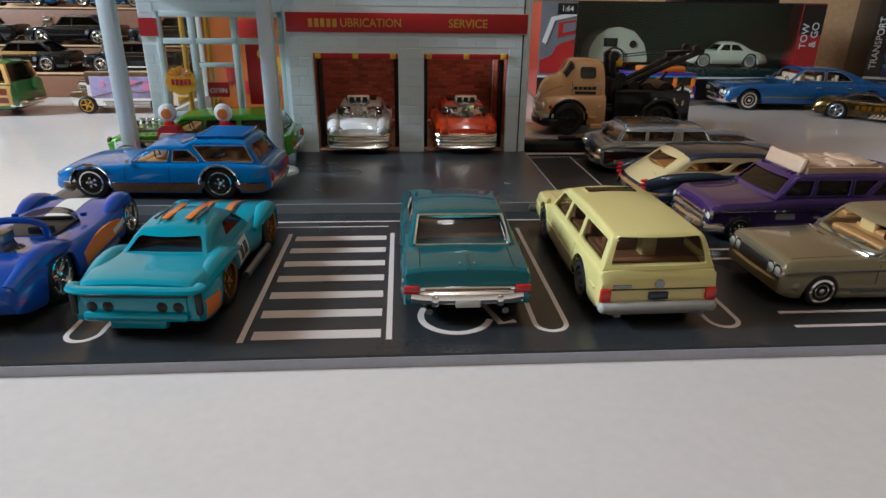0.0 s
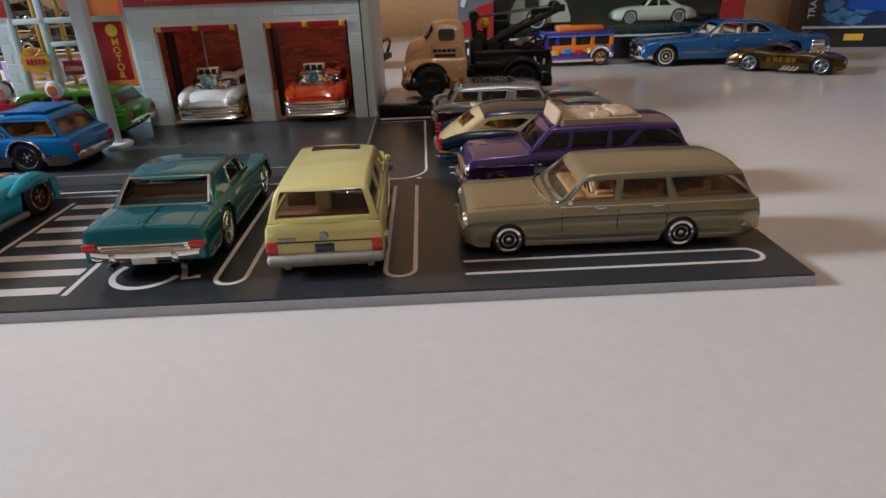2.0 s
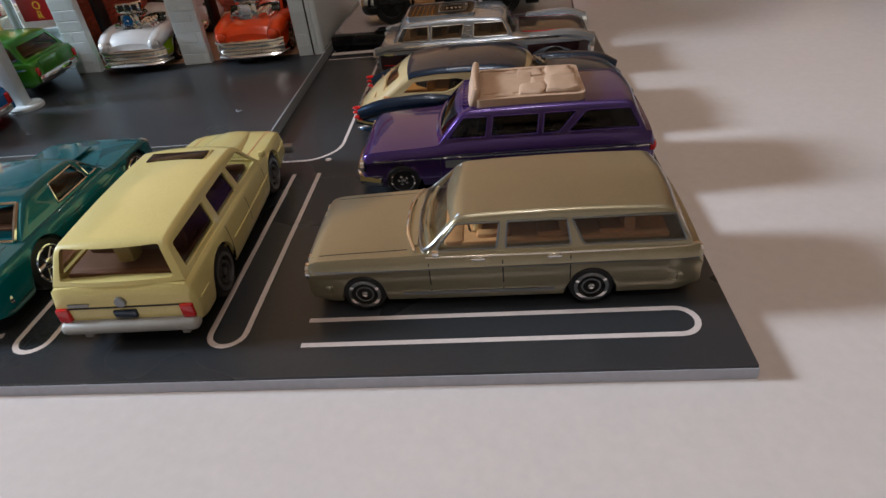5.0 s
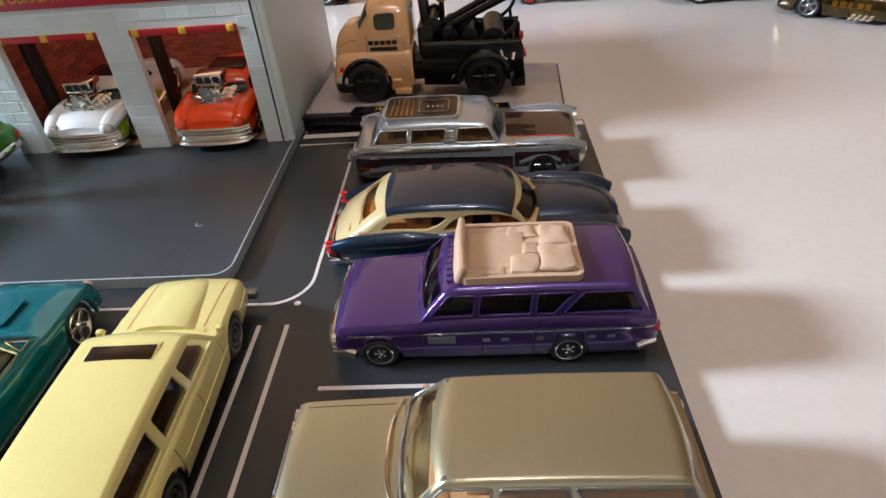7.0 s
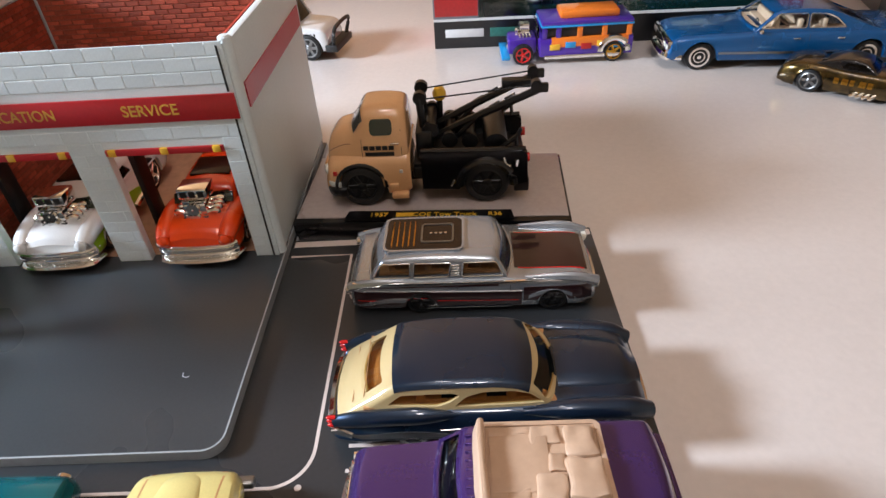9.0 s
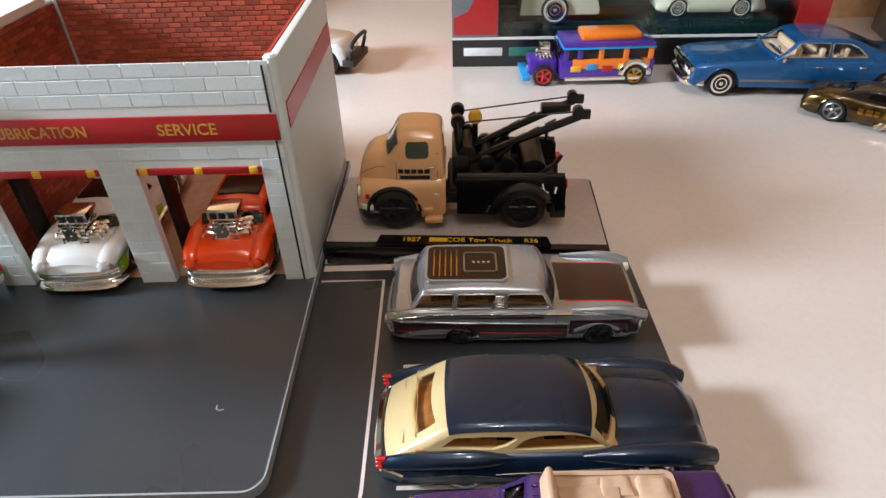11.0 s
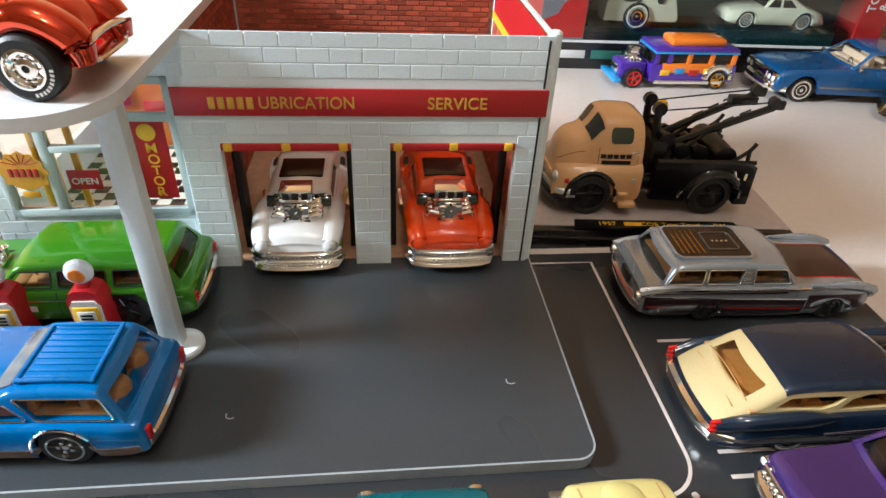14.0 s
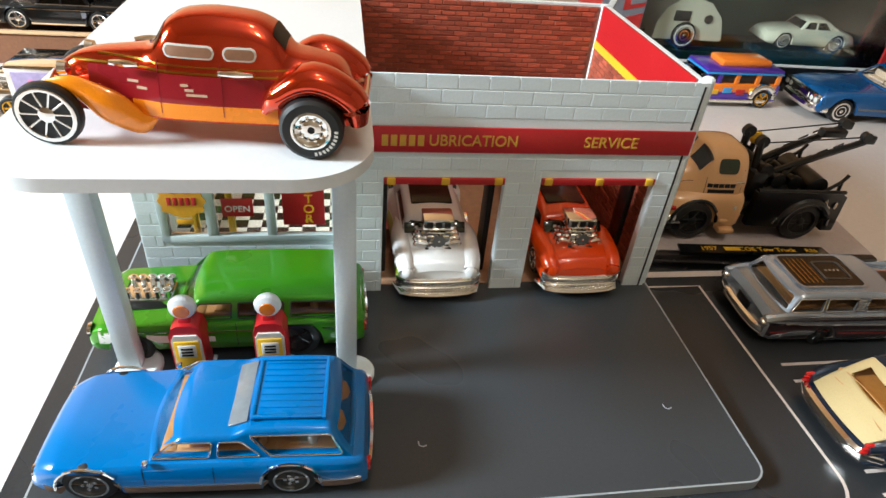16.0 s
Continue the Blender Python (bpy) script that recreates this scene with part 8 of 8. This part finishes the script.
build_side_box()
lid = thing("black_box", 205, 240, 71.0, 0, "flat black box lying on the window box", "toy packaging")
part("carton", box(0, 0, 8, 76, 40, 16, 0.6), "box_black", lid)
part("carton_band", box(0, -20.2, 5, 70, 0.6, 2, 0.2), "steel", lid)
wt = Car("white_truck", (-40, 226, -3, -12), "white die-cast truck with dark grey bumper behind the station", P["white"], 62,
         ends(62, 20, 15, [(-29, 22), (4, 22), (10, 21), (26, 19.5), (30, 17.5)]), taper(62, 14.5, 0.95, 0.92), 6.0, (-16, 18), (8.0, 5.0), style="six", rim="steel", arch=1.12, shoulder=1.6)
wt.cabin(22, 33, 13.4, 12.2, [(-12, -11, 3.0), (11, 6, 1.6)], seats="dark_in", pane="glass_dark", rail=1)
part("bumper_step", box(33, 0, 8.0, 8, 29, 4.5, 0.8), "dark_in", wt.ob)
part("bull_bar", tube(bmesh.new(), [(34, -12, 10), (36.5, -12, 20), (36.5, 12, 20), (34, 12, 10)], 1.2, 8), "dark_in", wt.ob)
for i in range(5):
    wt.side("hood_louvre", 14 + 2.2 * i, 15 + 2.2 * i, 13.5, 17.0, "dark_in", 0.05, 2)
bm = bmesh.new()
rbox(bm, 310, 300, 120, 300, 2, 246)
tagged(part("brown_paper_sheet", bm, "cardboard"), "brown kraft paper standing behind the boxes", "paper backdrop")


# ---- display cabinet and cars at the far left ----
M["red_wood"] = material("red_brown_wood_print", "6a2c1c", 0.4, coat=0.5, vary=0.3, grain=500, blotch=150)
M["pale_wood"] = material("pale_wood_print", "c79a55", 0.4, coat=0.5, vary=0.2, grain=500, blotch=150)


def build_left():
    L = 74
    c = Car("green_woody", (-345, 149, -3, 180), "green die-cast estate with light wood panels", paint("dark_green_paint", "2f6a34", 0.1, 0.25), L,
            ends(L, 12, 10, [(-35, 16.5), (8, 16.5), (14, 15.5), (30, 14), (35, 12)]), taper(L, 14.2, 0.94, 0.9), 4.0, (-20, 22), (6.4, 4.2), style="white", arch=1.1, shoulder=1.6)
    c.ob.matrix_world = c.ob.matrix_world @ Matrix.Scale(1.25, 4)
    c.cabin(16.4, 26.5, 13.4, 11.8, [(-34, -32, 2.0), (-16, -16, 1.6), (-1, -2, 1.4), (12, 8, 1.4)], seats="tan", pane="glass_smoke", rail=1, frame_mat=M["pale_wood"])
    for x in (-34, -18, -3, 10):
        c.side("wood_frame", x - 0.8, x + 0.8, 6.0, 15.4, M["pale_wood"], 0.35, 3)
    c.side("wood_frame", -35, 11, 5.6, 6.8, M["pale_wood"], 0.3, 14)
    board_pts = [(x, 3.8 * math.sin(math.pi * (x + 44) / 84) ** 0.5) for x in range(-43, 40, 4)]
    part("surfboard", prism(bmesh.new(), [(x, -2 - y) for x, y in board_pts] + [(x, y - 2) for x, y in board_pts[::-1]], 29.6, 30.8), M["pale_wood"], c.ob, "pale wooden surfboard on the roof")
    for x in (-20, 4):
        part("roof_bar", tube(bmesh.new(), [(x, -10, 27.2), (x, -9, 29.2), (x, 9, 29.2), (x, 10, 27.2)], 0.5, 6), "chrome", c.ob)
    c.side("wood_panel", -34, 10, 6.5, 14.5, M["red_wood"], 0.15, 14)
    c.side("wood_frame", -35, 11, 14.0, 15.4, M["pale_wood"], 0.3, 14)
    c.side("wood_frame", -35, 11, 9.6, 10.8, M["pale_wood"], 0.3, 14)
    c.bar("rear_bumper", -L / 2, 6, 13.8, 1.2, 1.6, "chrome", 1.0, 4, -1)
    part("spare_wheel", lathe(bmesh.new(), [(0, -1.4), (3.4, -1.2), (4.0, 0), (3.4, 1.2), (0, 1.4)], "x", 18, (-L / 2 - 1.2, -4.5, 14.5)), c.paint, c.ob)
    t = thing("chrome_bus", -240, 156, -3, 180, "chrome bus with pale pink blossom panels", "toy bus")
    part("bus_body", box(-8, 0, 16, 58, 25, 22, 1.2), "chrome", t)
    for s in (-1, 1):
        p = part("blossom_panel", box(-8, s * 12.7, 17, 52, 0.6, 14, 0.3), material("lilac_print", "9486a8", 0.35, coat=0.4, vary=0.3, grain=400, blotch=150), t)
        part("branch_print", tube(bmesh.new(), [(18, s * 13.0, 11), (6, s * 13.0, 14), (-6, s * 13.0, 18), (-16, s * 13.0, 21)], 0.6, 5, 0.3), P["wood"], p)
        part("branch_print", tube(bmesh.new(), [(0, s * 13.0, 16), (-14, s * 13.0, 14), (-26, s * 13.0, 17)], 0.5, 5, 0.3), P["wood"], p)
        add_wheel(t, 22, s * 11.5, 5.8, 5.8, 4.2, "five", "gold")
        add_wheel(t, -24, s * 11.5, 5.8, 5.8, 4.2, "five", "gold")
    part("bus_nose", box(27, 0, 9, 14, 20, 10, 2), "chrome", t)
    cc = Kit(t)
    cc.engine(27, 13, 0.9)
    for s in (-1, 1):
        for i in range(4):
            part("side_bar", box(-8, s * 12.9, 4.6 + 1.1 * i, 40, 0.7, 0.6, 0.2), "chrome", t)
        for x, z, r, mm in ((-18, 18, 3.0, "blossom"), (-10, 20, 2.2, "blossom"), (-2, 15, 1.8, "blossom"), (-27, 14, 4.2, "wave"), (-22, 12, 2.6, "wave"), (10, 19, 1.6, "blossom")):
            part("print_disc", lathe(bmesh.new(), [(0, -0.2), (r, -0.2), (r, 0.2), (0, 0.2)], "y", 12, (x, s * 13.1, z)), BUS[mm], t)
    # stepped display behind, with black models on it
    cab = thing("display_steps", -330, 236, -3, 0, "dark stepped display stand holding glossy black cars", "display stand")
    # stand is dark; its bright warm reflections are put into brown and tan colours
    part("stand_back", box(0, 96, 75, 330, 3, 150), "cardboard", cab)
    for k, (y, z, d) in enumerate(((0, 18, 34), (34, 36, 34), (72, 64, 40))):
        part("riser", box(0, y, z / 2 - 0.7, 330, d - 1, z - 1.4, 0.4), "brown_in", cab)
        part("step_edge", box(0, y - d / 2 + 2, z - 0.2, 330, 5, 1.2, 0.3), "cardboard", cab, "step edge with warm reflected light put into its pale colour")
    rows = ((-262, 236, 15.6, 1), (-345, 236, 15.6, 0), (-318, 268, 33.6, 2), (-238, 268, 33.6, 3), (-398, 268, 33.6, 1), (-300, 306, 61.6, 0), (-222, 306, 61.6, 1), (-380, 306, 61.6, 4))
    for i, (x, y, z, k) in enumerate(rows):
        LL = 74
        blue = k == 4 or i == 5
        q = Car("blue_coupe" if blue else ("black_pickup" if k % 2 else "black_coupe"), (x, y, z, 180), "dark blue die-cast model on the display stand" if blue else "glossy black die-cast model on the display stand", P["impala"] if blue else "gloss_black", LL,
                ends(LL, 12, 11, [(-35, 14.5), (10, 14.5), (16, 14), (34, 12.6)]), taper(LL, 14.2), 3.4, (-20, 23), (6.0, 4.2), style="five", rim="chrome", arch=1.1)
        q.cabin(14.4, 21.8, 12.8, 10.8, [(-16 if k % 2 else -26, -12 if k % 2 else -16, 2.0), (-1, -1.5, 1.2), (12, 6, 1.3)], seats="dark_in", pane="glass_dark", rail=2)
        if k != 0:
            q.engine(22, 13.4, 0.9)
        q.bar("front_bumper", LL / 2 - 0.4, 5.4, 13.6, 1.0, 1.4, "chrome", 1.0, 5)
        q.bar("rear_bumper", -LL / 2 + 0.4, 5.4, 13.6, 1.0, 1.4, "chrome", 1.0, 5, -1)
        q.side("sill_trim", -12, 16, 3.6, 4.6, "chrome", 0.2, 8)
        q.side("belt_trim", -34, 33, 11.8, 12.2, "chrome", 0.12, 16)
        for n in range(4):
            q.side("side_lettering_bar", -26 + 4 * n, -23.4 + 4 * n, 8.0, 11.0, "box_grey", 0.15, 3)


BUS = dict(blossom=material("pink_print", "c8749c", 0.4, coat=0.4, vary=0.2), wave=material("grey_wave_print", "6c7484", 0.4, coat=0.4, vary=0.3))
build_left()
